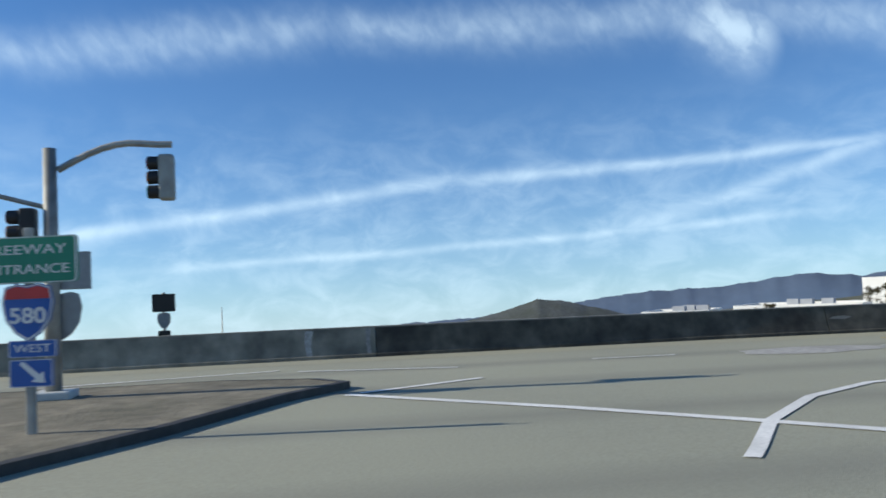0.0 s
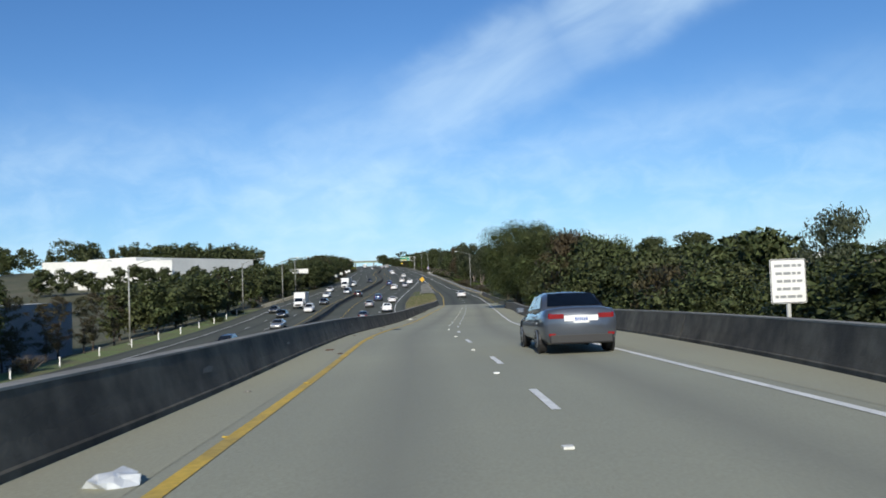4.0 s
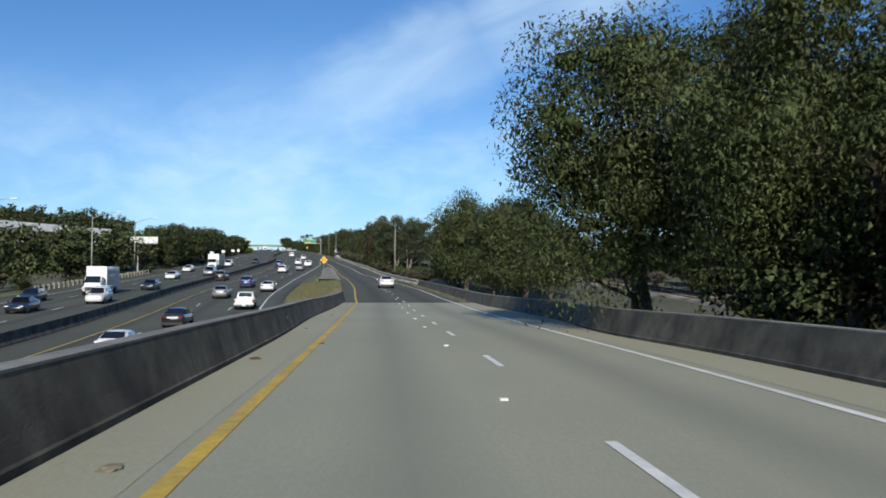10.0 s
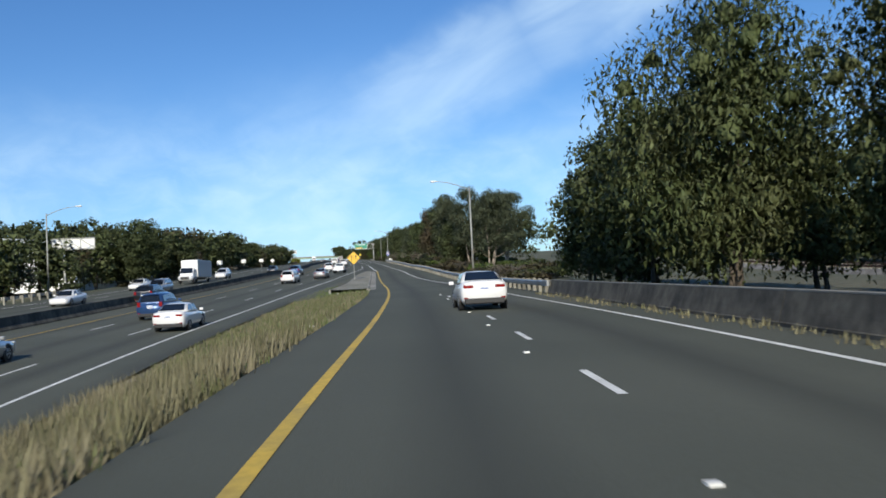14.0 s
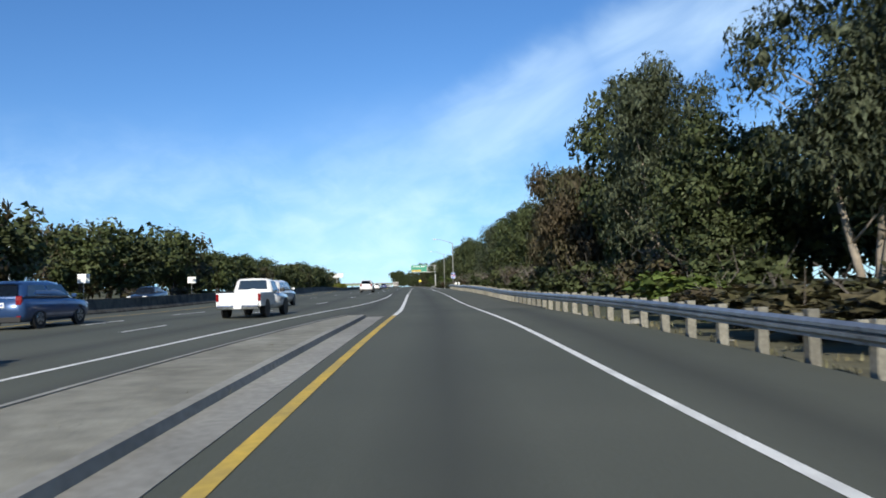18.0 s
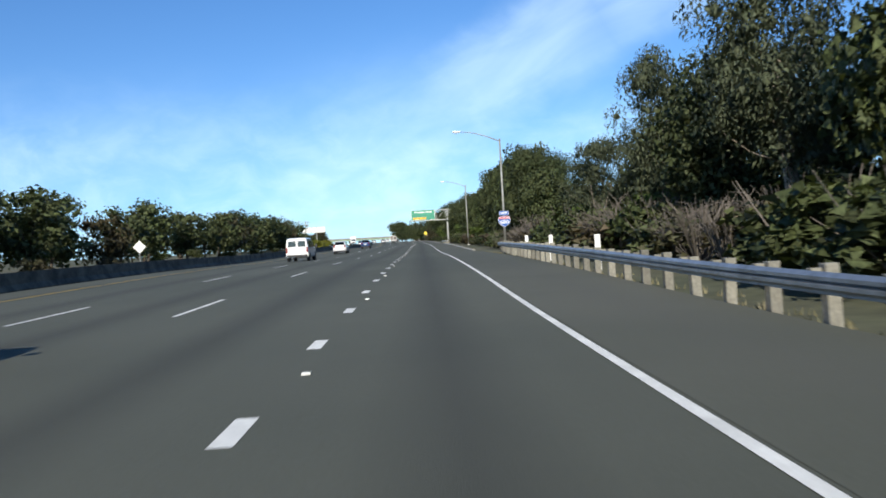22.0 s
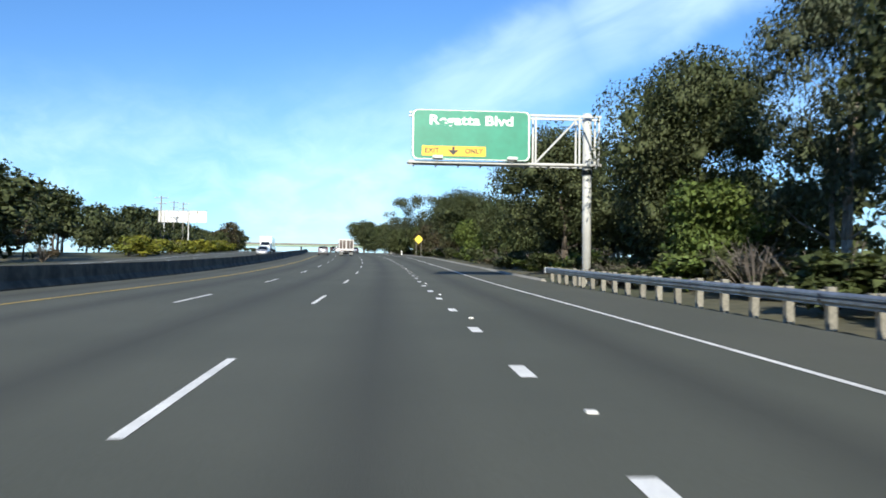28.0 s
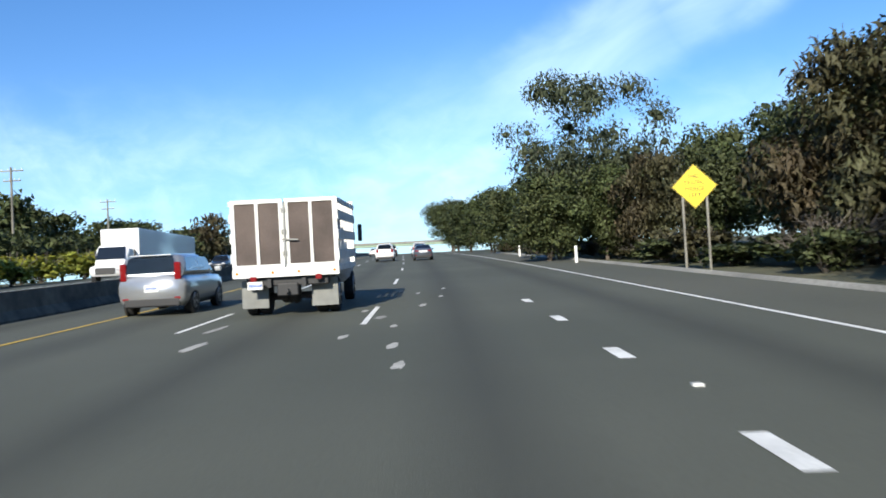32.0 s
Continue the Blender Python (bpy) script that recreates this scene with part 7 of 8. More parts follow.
def box_truck(x, y, label, length=6.0, trailer=False):
    """A white truck with a plain box body, facing the camera's way."""
    z = Z_FREE(y)
    c = root("box_truck", (x, y, z), 180 + heading(X_MEDIAN, y), label, "truck", "oncoming traffic")
    bm = bmesh.new()
    box(bm, 0, -length / 2, 2.25, 2.4, length, 2.5, .04)
    part("box_body", bm, CAR["white"], c)
    part("cab", loft([cabin_ring(.15, 1.05, .95, .7, 2.3), cabin_ring(1.2, 1.05, .95, .7, 2.4), cabin_ring(1.75, 1.0, .85, .7, 1.5)]), CAR["white"], c)
    part("bonnet", loft([body_ring(.2, 1.05, .5, 1.2), body_ring(1.8, 1.05, .5, 1.2), body_ring(2.6, .95, .5, 1.1)]), CAR["white"], c, smooth=True)
    bm = bmesh.new()
    pane(bm, [(-.9, 1.74, 1.5), (.9, 1.74, 1.5), (.8, 1.28, 2.25), (-.8, 1.28, 2.25)])
    bmesh.ops.translate(bm, vec=(0, .05, .04), verts=bm.verts)
    part("windscreen", bm, GLASS, c)
    bm = bmesh.new()
    box(bm, 0, 2.6, .8, 1.2, .06, .4, .02)
    part("grille", bm, TRIM, c)
    bm = bmesh.new()
    box(bm, 0, -length / 2 + .6, .8, .9, length, .25)
    part("chassis", bm, TRIM, c)
    for sd in (-1, 1):
        for ya in (1.5, -length + 1.2) + ((-length + 2.4,) if trailer else ()):
            wheel(c, sd * .98, ya, .46, .28, sd)
        bm = bmesh.new()
        box(bm, sd * .72, 2.55, .85, .3, .1, .2, .03)
        part("headlight", bm, LAMP_CLEAR, c)
        bm = bmesh.new()
        box(bm, sd * 1.2, .9, 1.9, .1, .1, .4, .02)
        part("mirror", bm, TRIM, c)
    return c


def place_traffic():
    z = Z_RAMP(40.2) + 0.012
    traffic("sedan", "grey", -17.15, 40.1, "grey four-door sedan with red tail lights on the ramp", line=X_EDGE, zf=Z_RAMP, group="ramp traffic")
    traffic("sedan", "white", -3.9, 191.0, "white four-door sedan on the ramp", line=X_EDGE, zf=Z_RAMP, group="ramp traffic")
    free = X_FREE
    traffic("pickup", "white", -19.9, 176.5, "white two-door pickup with an empty bed", line=free)
    traffic("sedan", "silver", -23.4, 192.5, "silver sedan on the freeway", line=free)
    traffic("sedan", "black", -24.2, 158.5, "black sedan on the freeway", line=free)
    traffic("sedan", "white", -25.2, 141.0, "white sedan on the freeway", line=free)
    traffic("suv", "blue", -21.4, 216.0, "blue sport utility vehicle on the freeway", line=free)
    traffic("sedan", "white", -18.2, 206.0, "white sedan on the freeway", line=free)
    traffic("suv", "black", -26.6, 236.0, "black sport utility vehicle on the freeway", line=free)
    traffic("suv", "white", -16.3, 268.0, "white sport utility vehicle on the freeway", line=free)
    traffic("sedan", "silver", -12.6, 279.0, "silver sedan on the freeway", line=free)
    traffic("suv", "blue", -17.2, 296.0, "blue sport utility vehicle beside the median", line=free)
    traffic("pickup", "white", -10.1, 301.5, "white pickup beside the painted gore", line=free)
    traffic("suv", "white", -12.2, 319.0, "white sport utility vehicle in the middle lane", line=X_L1)
    traffic("suv", "white", -9.6, 379.5, "white sport utility vehicle on the freeway", line=X_L1)
    traffic("van", "white", -13.0, 444.5, "white full-size cargo van on the freeway", line=X_L1)
    traffic("suv", "white", -12.9, 481.0, "white sport utility vehicle beside the median", line=X_L1)
    traffic("suv", "blue", -12.8, 531.0, "blue sport utility vehicle on the open freeway", line=X_L1)
    for x, y, k, col, words in ((-5.5, 742, "sedan", "grey", "grey sedan far ahead on the freeway"), (-5.4, 763, "suv", "white", "white sport utility vehicle far ahead"), (-9.1, 745, "suv", "white", "white sport utility vehicle far ahead in the next lane"), (-9.2, 790, "suv", "dark", "dark sport utility vehicle far ahead"), (-12.6, 812, "sedan", "white", "white sedan far ahead")):
        traffic(k, col, x - bend(y), y, words, line=X_L1)
    # oncoming
    for dx, y, k, col in ((-4.3, 117, "suv", "dark"), (-4.4, 147, "sedan", "silver"), (-8.0, 172, "sedan", "black"), (-4.4, 184, "suv", "white"), (-4.3, 209, "sedan", "dark"), (-11.6, 186, "sedan", "black"), (-8.0, 240, "sedan", "white"), (-4.4, 255, "suv", "silver"), (-11.6, 270, "sedan", "white"), (-8.0, 300, "suv", "white"), (-4.4, 330, "sedan", "black"), (-4.4, 672, "sedan", "silver"), (-8.0, 745, "sedan", "black")):
        names = {"suv": "sport utility vehicle", "sedan": "sedan"}
        traffic(k, col, X_MEDIAN(y) + dx, y, f"{col} {names[k]} on the oncoming carriageway", away=False, line=X_MEDIAN, group="oncoming traffic")
    box_truck(X_MEDIAN(197) - 8.0, 197, "white box truck on the oncoming carriageway")
    box_truck(X_MEDIAN(712) - 8.0, 716, "white semi-trailer truck on the oncoming carriageway", 13.0, True)
    box_truck(X_MEDIAN(275) - 8.0, 282, "white truck far off on the oncoming carriageway", 8.0)
    y = TRUCK_Y
    stake_truck(0, 0, 0, pose(TRUCK_X, y, Z_FREE(y) + .012, 0, 0, heading(X_L1, y + 3)) @ pose(0, 0, 0, slope(Z_FREE, y)))
    traffic("hatch", "silver", HATCH_X, HATCH_Y, "silver boxy hatchback with tall red tail lights", line=X_L1)


TRUCK_X, TRUCK_Y = -12.3, 684.4
HATCH_X, HATCH_Y = -16.5, 688.6
place_traffic()

# ---- works buildings beyond the freeway ----
def building(x, y, w, d, h, turn, wall, label, windows=(), roof_lip=0.5, z=None, category="building"):
    """A flat-roofed hall with a parapet; windows: (x along the near wall, z, width, height)."""
    b = root("building", (x, y, gz(x, y) - 0.3 if z is None else z), turn, label, category, "works buildings")
    for sx, sy, lx, ly in ((0, -d / 2, w, .3), (0, d / 2, w, .3), (-w / 2, 0, .3, d - .3), (w / 2, 0, .3, d - .3)):
        bm = bmesh.new()
        box(bm, sx, sy, (h + roof_lip) / 2, lx, ly, h + roof_lip)
        part("wall", bm, wall, b)
    bm = bmesh.new()
    box(bm, 0, 0, h, w - .3, d - .3, .3)
    roof = part("roof", bm, ROOF, b)
    rr = random.Random(int(x))
    for _ in range(3):
        bm = bmesh.new()
        box(bm, rr.uniform(-.35, .35) * w, rr.uniform(-.3, .3) * d, h + .6, 1.8, 1.5, 1.0, .05)
        part("roof_unit", bm, WALL_GREY, roof)
    for wx, wz, ww, wh in windows:
        bm = bmesh.new()
        box(bm, wx, -d / 2 - .12, wz, ww + .16, .1, wh + .16)
        f = part("window", bm, TRIM, b)
        bm = bmesh.new()
        box(bm, wx, -d / 2 - .175, wz, ww, .02, wh)
        part("pane", bm, WINDOW, f)
        bm = bmesh.new()
        box(bm, wx, -d / 2 - .2, wz - wh / 2 - .1, ww + .3, .2, .06)
        part("sill", bm, CURB, f)
    return b


def on_ray(t_yaw, dist, cx=-16.0, cy=4.0):
    a = radians(t_yaw)
    return cx - math.sin(a) * dist, cy + math.cos(a) * dist


for left, right, dist, top, d, wall, label, wins in (
    (49.8, 37.5, 120, -1.45, 26, WALL_WHITE, "long white works hall with a flat roof and few windows", ((-10, 4.0, 1.5, 1.6), (-7, 4.0, 1.5, 1.6), (8, 5.2, 1.6, 1.7))),
    (51.7, 45.4, 158, -0.2, 18, WALL_WHITE, "large white hall with a pale roof behind the works", ()),
    (45.2, 37.8, 172, -0.5, 20, WALL_WHITE, "white windowless hall at the back of the works", ()),
    (66.9, 62.5, 116, -2.0, 10, WALL_WHITE, "white two-storey office with a row of windows", ((-3.4, 4.6, 1.2, 1.2), (-1.2, 4.6, 1.2, 1.2), (1.0, 4.6, 1.2, 1.2), (3.2, 4.6, 1.2, 1.2), (-2, 1.9, 1.4, 1.3), (2, 1.9, 1.4, 1.3))),
    (60.2, 52.4, 128, -1.8, 12, WALL_WHITE, "low white office building with dark windows", ((-6, 4.2, 1.6, 1.2), (-3, 4.2, 1.6, 1.2), (0, 4.2, 1.6, 1.2), (4, 4.2, 1.6, 1.2), (7, 4.2, 1.6, 1.2))),
    (71.2, 66.8, 108, -2.65, 8, WALL_GREY, "long low shed with a white metal roof", ()),
    (37.4, 34.2, 150, -0.6, 16, WALL_TAN, "tan rendered works building with a flat roof", ((-2, 4.5, 1.6, 1.4), (2, 4.5, 1.6, 1.4))),
):
    a = (left + right) / 2
    bx, by = on_ray(a, dist)
    wide = dist * 2 * math.tan(radians(left - right) / 2) * 1.05
    base = gz(bx, by) - .3
    building(bx, by, wide, d, 9.4 + dist * math.tan(radians(top)) - base - .5, a - 14, wall, label, wins, z=base)
building(-77, 124, 24, 34, 8.2, 4, WALL_SLATE, "grey-blue windowless warehouse beside the freeway", (), z=-0.2)
building(-128, 352, 46, 24, 9, 20, WALL_WHITE, "white stepped hall on the wooded slope", ((-15, 5, 2, 1.6), (-9, 5, 2, 1.6), (9, 5, 2, 1.6)), z=13.0)
building(-112, 398, 78, 26, 9.5, 62, WALL_WHITE, "long white warehouse on the wooded slope", (), z=14.5)
building(-118, 330, 26, 16, 6, 20, WALL_WHITE, "low white annexe below the warehouse", (), z=11.0)
building(-62, 330, 44, 18, 6.5, 84, WALL_WHITE, "white commercial building across the freeway", ((-8, 3.5, 3, 1.6), (4, 3.5, 3, 1.6)))
building(88, 236, 40, 20, 7, 90, WALL_WHITE, "pale works building beyond the railway", ())
building(70, 182, 22, 16, 6, 90, WALL_TAN, "tan house-like building beyond the railway", ())

# ---- railway to the right of the ramp ----
def railway():
    xs = lambda y: float(np.interp(y, [100, 165, 197, 272, 330], [27, 32.2, 36.5, 45.2, 53]))
    g = lambda y: gz(xs(y), y) + 0.15
    bed = section_run("track_bed", xs, g, [(-4.6, -0.5), (4.6, -0.5), (3.6, 0.12), (-3.6, 0.12)], 105, 330, 5.0, BALLAST)
    tagged(bed, label="grey ballast bed of the railway", category="track bed", kind="structure")
    for k, dx in ((0, -2.0), (1, 2.0)):
        t = root("railway_track", (0, 0, 0), 0, "rusty railway track on timber sleepers", "railway track", "railway tracks")
        for s in (-.72, .72):
            section_run("rail", lambda y: xs(y) + dx + s, g, [(-.06, .22), (.06, .22), (.03, .25), (.035, .37), (-.035, .37), (-.03, .25)], 106, 329, 5.0, RUST, parent=t)
        bm = bmesh.new()
        for y in np.arange(107, 328, 0.65):
            box(bm, xs(y) + dx, y, g(y) + .16, 2.5, .24, .14)
        part("sleepers", bm, WOOD_POST, t, kind="stuff")


railway()

# ---- overpass far ahead ----
def overpass():
    y, x0 = 1190.0, -58.0
    z = Z_FREE(y)
    o = root("overpass", (x0, y, z), 4, "pale green steel girder overpass on concrete piers across the freeway", "bridge")
    bm = bmesh.new()
    box(bm, 0, 0, 6.2, 120, 9, 1.3)
    part("girder", bm, PALE_GREEN, o)
    bm = bmesh.new()
    box(bm, 0, 0, 7.05, 120, 10.2, .4)
    part("deck", bm, BARRIER_TOP, o)
    for s in (-5, 5):
        bm = bmesh.new()
        box(bm, 0, s, 7.7, 120, .25, .9)
        part("parapet", bm, BARRIER_TOP, o)
    for x in (-42, -15, 8, 34):
        bm = bmesh.new()
        rod(bm, (x, 0, -.5), (x, 0, 5.6), .7, seg=12)
        part("pier", bm, BARRIER_TOP, o)


overpass()

# ---- the corner where the ramp begins ----
def island():
    z = 7.9
    out = [(-11.0, -6.5), (-14.6, -4.55), (-16.4, -3.35), (-18.8, -2.1), (-20.1, -1.1), (-20.9, -1.6), (-21.6, -3.2), (-22.0, -8.0), (-22.0, -16), (-11, -16)]
    bm = bmesh.new()
    for k, (lo, hi) in enumerate(((z - .1, z + .16),)):
        cx, cy = sum(p[0] for p in out) / len(out), sum(p[1] for p in out) / len(out)
        a = [bm.verts.new((x, y, lo)) for x, y in out]
        b = [bm.verts.new((x, y, hi)) for x, y in out]
        inn = [bm.verts.new((x + (cx - x) * .035, y + (cy - y) * .035, hi + .01)) for x, y in out]
        n = len(out)
        for i in range(n):
            j = (i + 1) % n
            bm.faces.new((a[i], a[j], b[j], b[i]))
            bm.faces.new((b[i], b[j], inn[j], inn[i]))
    bmesh.ops.recalc_face_normals(bm, faces=bm.faces)
    # kerb is near-black all over, in the same material as the deck's dark stains
    ob = mesh_object("kerb", bm, NEAR_BLACK)
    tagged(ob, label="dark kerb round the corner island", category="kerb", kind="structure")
    bm = bmesh.new()
    bm.faces.new([bm.verts.new((x + (cx - x) * .036, y + (cy - y) * .036, z + .165)) for x, y in out])
    bmesh.ops.triangulate(bm, faces=bm.faces)
    tagged(mesh_object("pavement", bm, DIRT), label="grey dusty surface of the corner island", category="pavement", kind="structure")
    # signal mast
    s = root("traffic_signal", (-20.2, -5.7, z + .16), 0, "galvanised signal mast with a curved arm and hanging signal head", "traffic signal")
    # mast and arms use duller steel: their side's shade is put into the colour
    bm = bmesh.new()
    rod(bm, (0, 0, 0), (0, 0, 3.95), .13, .10, 14)
    part("mast", bm, STEEL_DULL, s, smooth=True)
    bm = bmesh.new()
    box(bm, 0, 0, .06, .6, .6, .14, .03)
    part("base_plate", bm, POLE_GREY, s)
    bm = bmesh.new()
    pts = [(0, .12 + 1.75 * t, 3.6 + .42 * math.sin(min(1, t * 1.25) * math.pi * .62)) for t in np.linspace(0, 1, 9)]
    bent_tube(bm, pts, .055)
    part("arm", bm, STEEL_DULL, s)
    bm = bmesh.new()
    bent_tube(bm, [(0, -.1, 3.02), (0, -1.6, 3.45), (0, -3.2, 3.7)], .04)
    part("arm", bm, STEEL_DULL, s)

    def head(hx, hy, hz, k):
        bm = bmesh.new()
        box(bm, hx, hy, hz, .26, .24, .74, .04)
        hd = part("signal_head", bm, STEEL_DULL if k else TRIM, s)
        for i, m in enumerate((LAMP_RED, LAMP_AMBER, SIGN_GREEN)):
            bm = bmesh.new()
            bmesh.ops.create_cone(bm, cap_ends=True, segments=16, radius1=.11, radius2=.11, depth=.16, matrix=pose(hx + .02, hy - .2, hz + .235 - i * .235, 90))
            vis = part("visor", bm, TRIM, hd)
            bm = bmesh.new()
            bmesh.ops.create_cone(bm, cap_ends=True, segments=16, radius1=.095, radius2=.095, depth=.03, matrix=pose(hx + .02, hy - .285, hz + .235 - i * .235, 90))
            part("lens", bm, m, vis)

    head(0, 1.78, 3.45, 1)
    head(.1, -.3, 2.62, 0)
    for zz, m, w, h in ((2.0, SIGN_BACK, .55, .6),):
        bm = bmesh.new()
        box(bm, -.05, .3, zz, .03, w, h, .01)
        part("sign_back", bm, m, s)
    bm = bmesh.new()
    poly(bm, [(x * .72, (q - 2.5) * .72 + 1.28) for x, q in SHIELD], .03, pose(-.08, .12, 0, 0, 0, 90))
    part("sign_back", bm, SIGN_BACK, s)
    # freeway entrance signs
    e = root("entrance_sign", (-16.4, -4.85, z + .05), 80, "green freeway entrance sign above a blue and red route shield", "road sign")
    bm = bmesh.new()
    box(bm, 0, .04, 1.4, .09, .09, 2.9, .01)
    part("post", bm, STEEL_DULL, e)
    bm = bmesh.new()
    box(bm, 0, .04, .05, .4, .4, .1, .03)
    part("footing", bm, CURB, e)
    f = plate("green_panel", rounded(1.22, .62, -.02, 2.42, .05), SIGN_GREEN, e, border=SIGN_WHITE, inset=.02)
    lettering("letters", "FREEWAY", .18, SIGN_WHITE, f, (-.02, -.018, 2.55), 0, .95)
    lettering("letters", "ENTRANCE", .18, SIGN_WHITE, f, (-.02, -.018, 2.29), 0, 1.02)
    shield(e, 0, 1.72, .72)
    t = plate("direction_tab", rounded(.56, .22, .05, 1.25, .02), SIGN_BLUE, e, border=SIGN_WHITE, inset=.012)
    lettering("letters", "WEST", .15, SIGN_WHITE, t, (.05, -.018, 1.25), 0, .42)
    t = plate("arrow_tab", rounded(.5, .36, .03, .93, .02), SIGN_BLUE, e, border=SIGN_WHITE, inset=.012)
    bm = bmesh.new()
    poly(bm, [(-.13, 1.05), (-.09, 1.09), (.1, .91), (.14, .95), (.16, .80), (.0, .82), (.05, .86)], .006, pose(.03, -.02, 0))
    part("arrow", bm, SIGN_WHITE, t)
    e.scale = (.98, .98, .855)
    # route marker by the far barrier
    r = root("route_marker", (-29.4, -5.57, z - .9), 90, "dark-backed route marker stack on one post by the barrier", "road sign")
    sign_post(r, 0, 0, 2.8)
    for zz, w, h in ((2.52, .6, .48), (1.69, .32, .17), (1.43, .32, .24)):
        plate("panel_back", rounded(w, h, 0, zz, .03), SIGN_BLACK, r)
    plate("panel_back", [(x * .42, (q - 2.5) * .42 + 2.03) for x, q in SHIELD], SIGN_BACK, r)
    # painted lines of the crossing
    g = root("street_markings", (0, 0, 0), 0, "white painted stop line and turning guide lines", "road marking")
    g["kind"] = "structure"

    def painted(pts, w):
        bm = bmesh.new()
        rows = []
        for i, p in enumerate(pts):
            a, b = Vector(pts[max(0, i - 1)]), Vector(pts[min(len(pts) - 1, i + 1)])
            d = (b - a).normalized()
            nx, ny = -d.y * w / 2, d.x * w / 2
            zz = Z_RAMP(p[1]) + .012
            rows.append((bm.verts.new((p[0] + nx, p[1] + ny, zz)), bm.verts.new((p[0] - nx, p[1] - ny, zz))))
        for a, b in zip(rows, rows[1:]):
            bm.faces.new((a[0], a[1], b[1], b[0]))
        part("painted_line", bm, PAINT, g)

    painted([(-19.2, -1.2), (-16.5, 1.4), (-14.6, 3.0), (-12.6, 4.6), (-9.6, 7.0)], .2)
    painted([(-13.0, 1.9), (-13.4, 2.2), (-14.6, 3.05), (-16.06, 4.5), (-16.95, 6.0), (-17.4, 8.8), (-17.7, 12.0), (-17.35, 18.0)], .15)
    painted([(-19.3, -1.0), (-20.5, 1.2)], .15)
    for a, b in (((-21.3, -7.5), (-21.9, -3.1)), ((-23.3, -7.0), (-24.2, -2.4)), ((-23.75, -2.0), (-22.75, 1.2))):
        painted([a, b], .12)
    for x, y, l in ((-22.95, 4.1, 1.8), (-22.4, 10.4, 2.0)):
        painted([(x, y), (x + .1, y + l)], .1)


island()
# shadow-casting kerbed nose of the traffic island
def gore_kerb():
    k = root("island_kerb", (0, 0, 0), 0, "pale concrete kerb and gutter round the island's nose", "kerb")
    k["kind"] = "structure"
    xk = lambda y: X_YELLOW(y) - float(np.interp(y, [228, 250, 270, 290, 297], [1.75, 1.35, 1.0, .95, 1.0]))
    section_run("kerb_edge", xk, Z_RAMP, [(-.18, -.2), (0, -.2), (0, .02), (-.03, .13), (-.18, .14)], 232, 296, 2.0, CURB, parent=k)
    section_run("gutter", lambda y: xk(y) + .3, Z_RAMP, [(-.3, -.1), (.32, -.1), (.32, .012), (-.3, .012)], 232, 297, 2.0, CURB, parent=k)
    xl = lambda y: min(float(np.interp(y, [232, 250, 275, 292, 296], [-10.6, -9.1, -7.8, -6.2, -5.75])), xk(y) - .3)
    section_run("kerb_edge", xl, lambda y: Z_RAMP(y), [(-.02, -.3), (.16, -.3), (.16, .14), (.02, .13)], 232, 296, 2.0, CURB, parent=k)
    top = ribbon("island_top", lambda y: xl(y) + .1, lambda y: xk(y) - .1, Z_RAMP, 232, 296, 3.0, ISLAND, lift=.12, parent=k)


gore_kerb()
# the pale strip between ramp and freeway
bm = bmesh.new()
rows = []
for y in np.arange(156, 300, 3.0):
    a = X_FREE(y) + 1.9
    b = X_YELLOW(y) - float(np.interp(y, [156, 200, 240, 300], [1.1, 1.5, 1.4, 0.5]))
    rows.append([bm.verts.new((a + (b - a) * k / 4, y, gz(a + (b - a) * k / 4, y) + .03 + .05 * noise.noise(Vector((k * 3.1, y * .3, 0))))) for k in range(5)])
for p, q in zip(rows, rows[1:]):
    for i in range(4):
        bm.faces.new((p[i], p[i + 1], q[i + 1], q[i]))
tagged(mesh_object("verge", bm, DIRT), label="bare gravelly strip between ramp and freeway", category="verge", kind="structure")

# low asphalt dike where the shoulder has no guard rail
dike = root("kerb", (0, 0, 0), 0, "low pale asphalt dike along the outer edge of the shoulder", "kerb")
dike["kind"] = "structure"
for y0, y1 in ((455, 560), (592, 760)):
    section_run("dike", off(X_RAIL, 0.12), Z_RAMP, [(-0.2, -0.1), (-0.17, 0.02), (-0.06, 0.11), (0.08, 0.12), (0.16, 0.03), (0.2, -0.1)], y0, y1, 3.0, CURB, parent=dike)
# slender mast far off by the water
far_mast = root("flagpole", (-155.8, -16.9, -4.0), 0, "slender grey mast standing far off by the water", "pole")
bm = bmesh.new()
rod(bm, (0, 0, 0), (0, 0, 12.8), .16, .07, 8)
part("shaft", bm, STEEL_DULL, far_mast, smooth=True)
bm = bmesh.new()
box(bm, 0, 0, .1, .8, .8, .3, .05)
part("footing", bm, CURB, far_mast)

# ---- litter ----
rr = random.Random(9)


def scrap(name, x, y, z, r, mat, label, n=9):
    bm = bmesh.new()
    bmesh.ops.create_icosphere(bm, subdivisions=2, radius=r)
    for v in bm.verts:
        v.co *= 1 + rr.uniform(-.35, .35)
        v.co.z = abs(v.co.z) * (.55 if r > .13 else .3)
    o = mesh_object(name, bm, mat)
    o.matrix_basis = pose(x, y, z + .008, 0, 0, rr.uniform(0, 360))
    tagged(o, label=label, category="litter", group="roadside litter")


scrap("plastic_bag", -24.05, 26.4, Z_RAMP(26.4), .2, PLASTIC, "crumpled pale plastic bag on the ramp's shoulder")
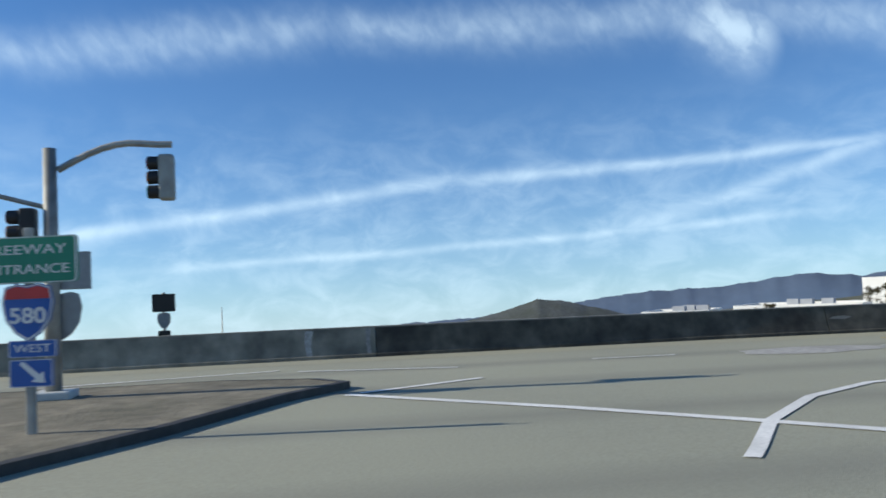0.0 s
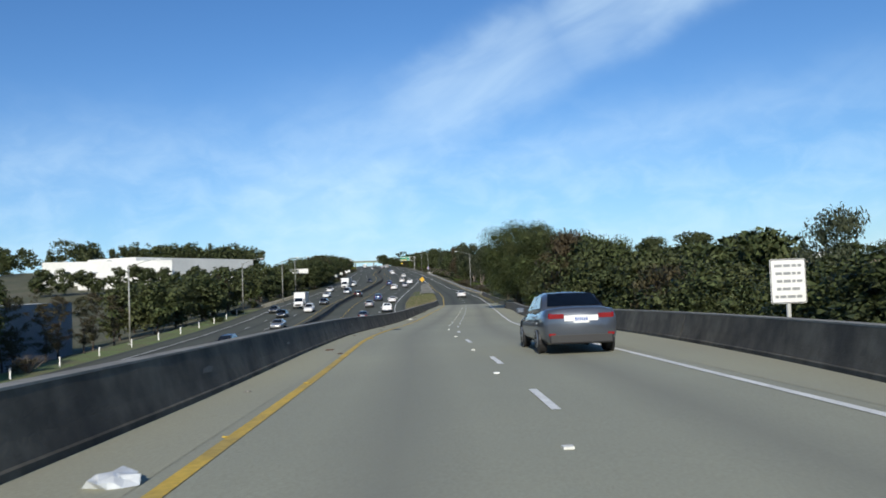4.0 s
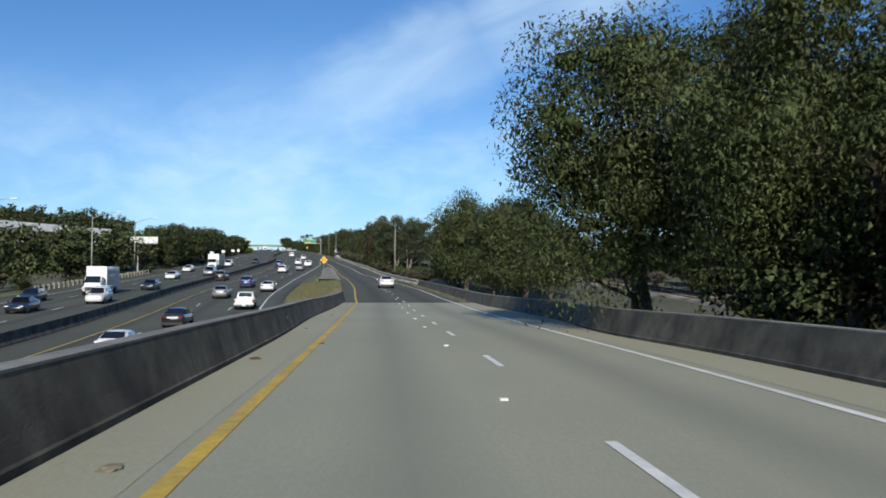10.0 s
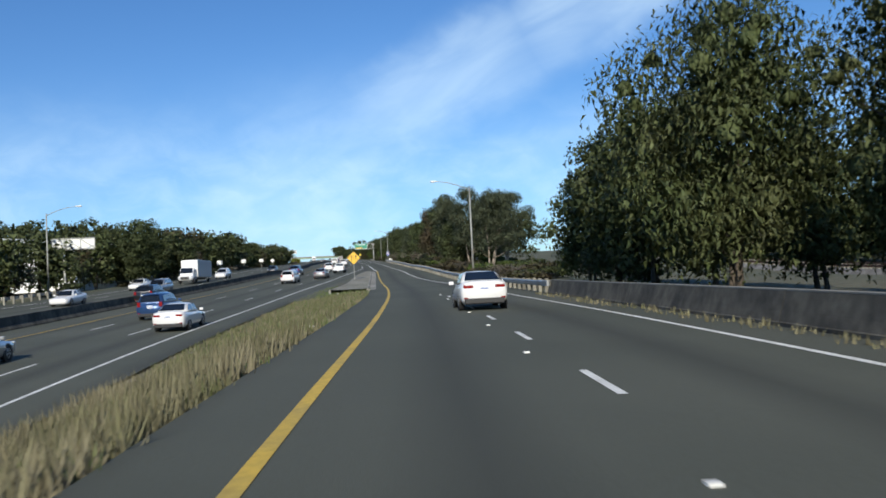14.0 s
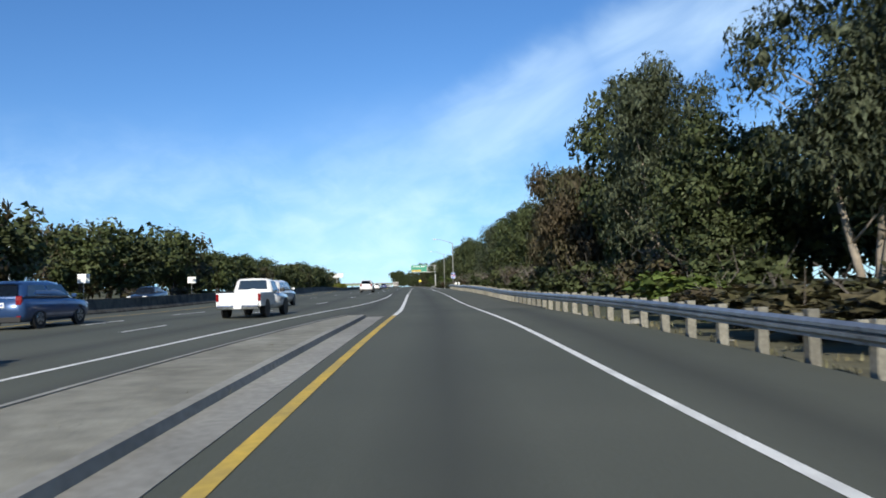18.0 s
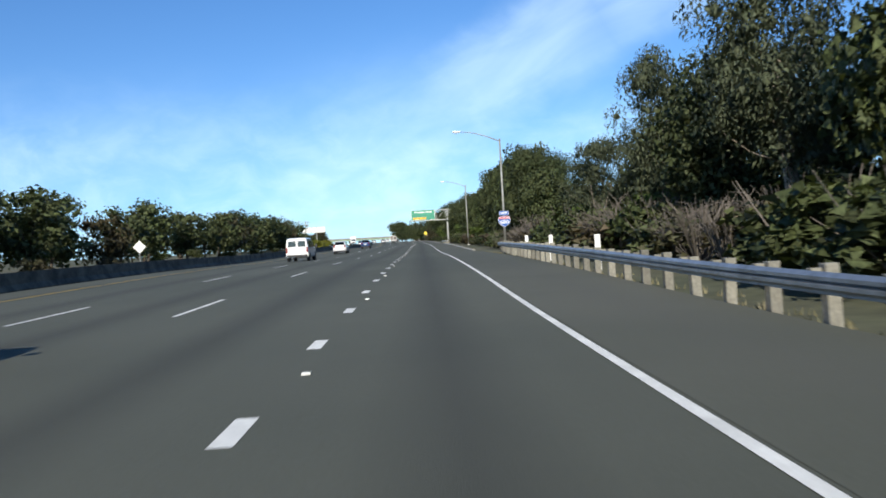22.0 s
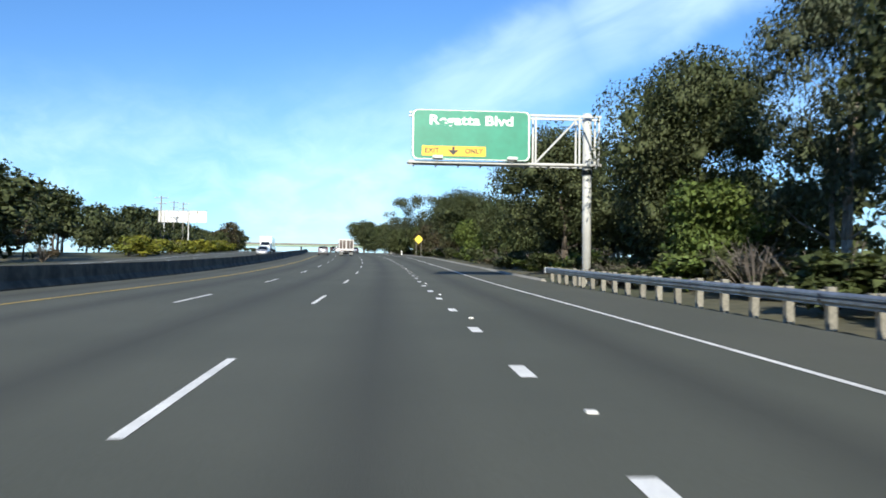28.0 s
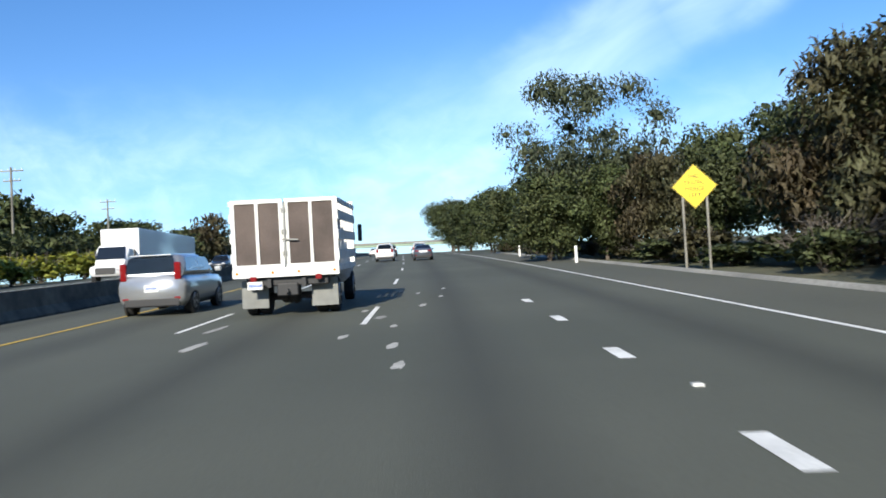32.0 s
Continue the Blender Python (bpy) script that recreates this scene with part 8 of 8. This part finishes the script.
scrap("plastic_bag", X_WALL_L(86.5) + .45, 86.5, Z_RAMP(86.5), .16, SIGN_WHITE, "small white crumpled bag beside the barrier")
for y, dx in ((21, .7), (24.5, 1.0), (33, .5), (44, .6), (55, .35), (63, .8), (69, .35), (78, .3), (91, .5), (99, .6), (108, .3), (119, .4), (131, .7), (143, .3)):
    scrap("rubble", X_WALL_L(y) + dx, y, Z_RAMP(y), rr.uniform(.05, .12), rr.choice((RUST, DIRT, CURB)), "small dirty scrap on the shoulder")
for y in (28.5, 34.0, 42.0, 51, 76.5, 83.2, 98, 112, 120.5, 134, 149):
    scrap("leaf_litter", X_YELLOW(y) + rr.uniform(-.2, .2), y, Z_RAMP(y), rr.uniform(.04, .08), YELLOW if rr.random() < .5 else RUST, "small yellow-brown scrap beside the yellow line")
for x, y in ((-9.0, 164), (-9.6, 171), (-8.9, 178), (-10.2, 186), (-11.0, 192), (-9.0, 236), (-8.6, 248), (-10.4, 228), (-9.8, 232)):
    scrap("plastic_scrap", x, y, gz(x, y), rr.uniform(.07, .16), SIGN_WHITE, "white scrap of litter in the dry grass")
for y in np.arange(246, 330, 7.5):
    scrap("stone", 3.9 + rr.uniform(-.3, .5), y, gz(3.9, y), rr.uniform(.1, .25), CURB, "pale stone under the guard rail")


def stain(name, x, y, w, l, mat, label, z=None):
    bm = bmesh.new()
    pts = []
    for i in range(14):
        a = i * 2 * math.pi / 14
        k = rr.uniform(.65, 1.1)
        pts.append(bm.verts.new((x + math.cos(a) * w / 2 * k, y + math.sin(a) * l / 2 * k, (z or Z_RAMP)(y + math.sin(a) * l / 2 * k) + .0065)))
    bm.faces.new(pts)
    o = mesh_object(name, bm, mat)
    tagged(o, label=label, category="stain", kind="structure")


stain("oil_stain", -20.9, 62.5, .75, 1.9, NEAR_BLACK, "dark oil stain beside the yellow line")
stain("oil_stain", -21.6, 59.5, .35, .8, NEAR_BLACK, "small dark oil stain")
stain("oil_stain", -8.6, 147.8, .5, 1.0, FADED, "faint dark patch in the concrete deck")
stain("cement_stain", -22.3, 8.7, 1.9, 3.2, PATCH, "spilt white cement on the deck")
for x, y, w, l in ((-9.2, 678, .22, .9), (-9.5, 681, .16, .6), (-10.0, 683, .25, .9), (-9.3, 686, .2, 1.1), (-9.0, 689, .16, .9), (-12.6, 679, .25, 1.6), (-8.9, 676, .2, .8), (-10.2, 679.5, .2, .7), (-10.6, 685, .2, .8), (-13.2, 682, .2, 1.8), (-9.8, 691, .15, 1.0), (-9.1, 693, .15, .9)):
    stain("paint_patch", x, y, w, l, PATCH, "worn pale patch in the asphalt", z=Z_FREE)
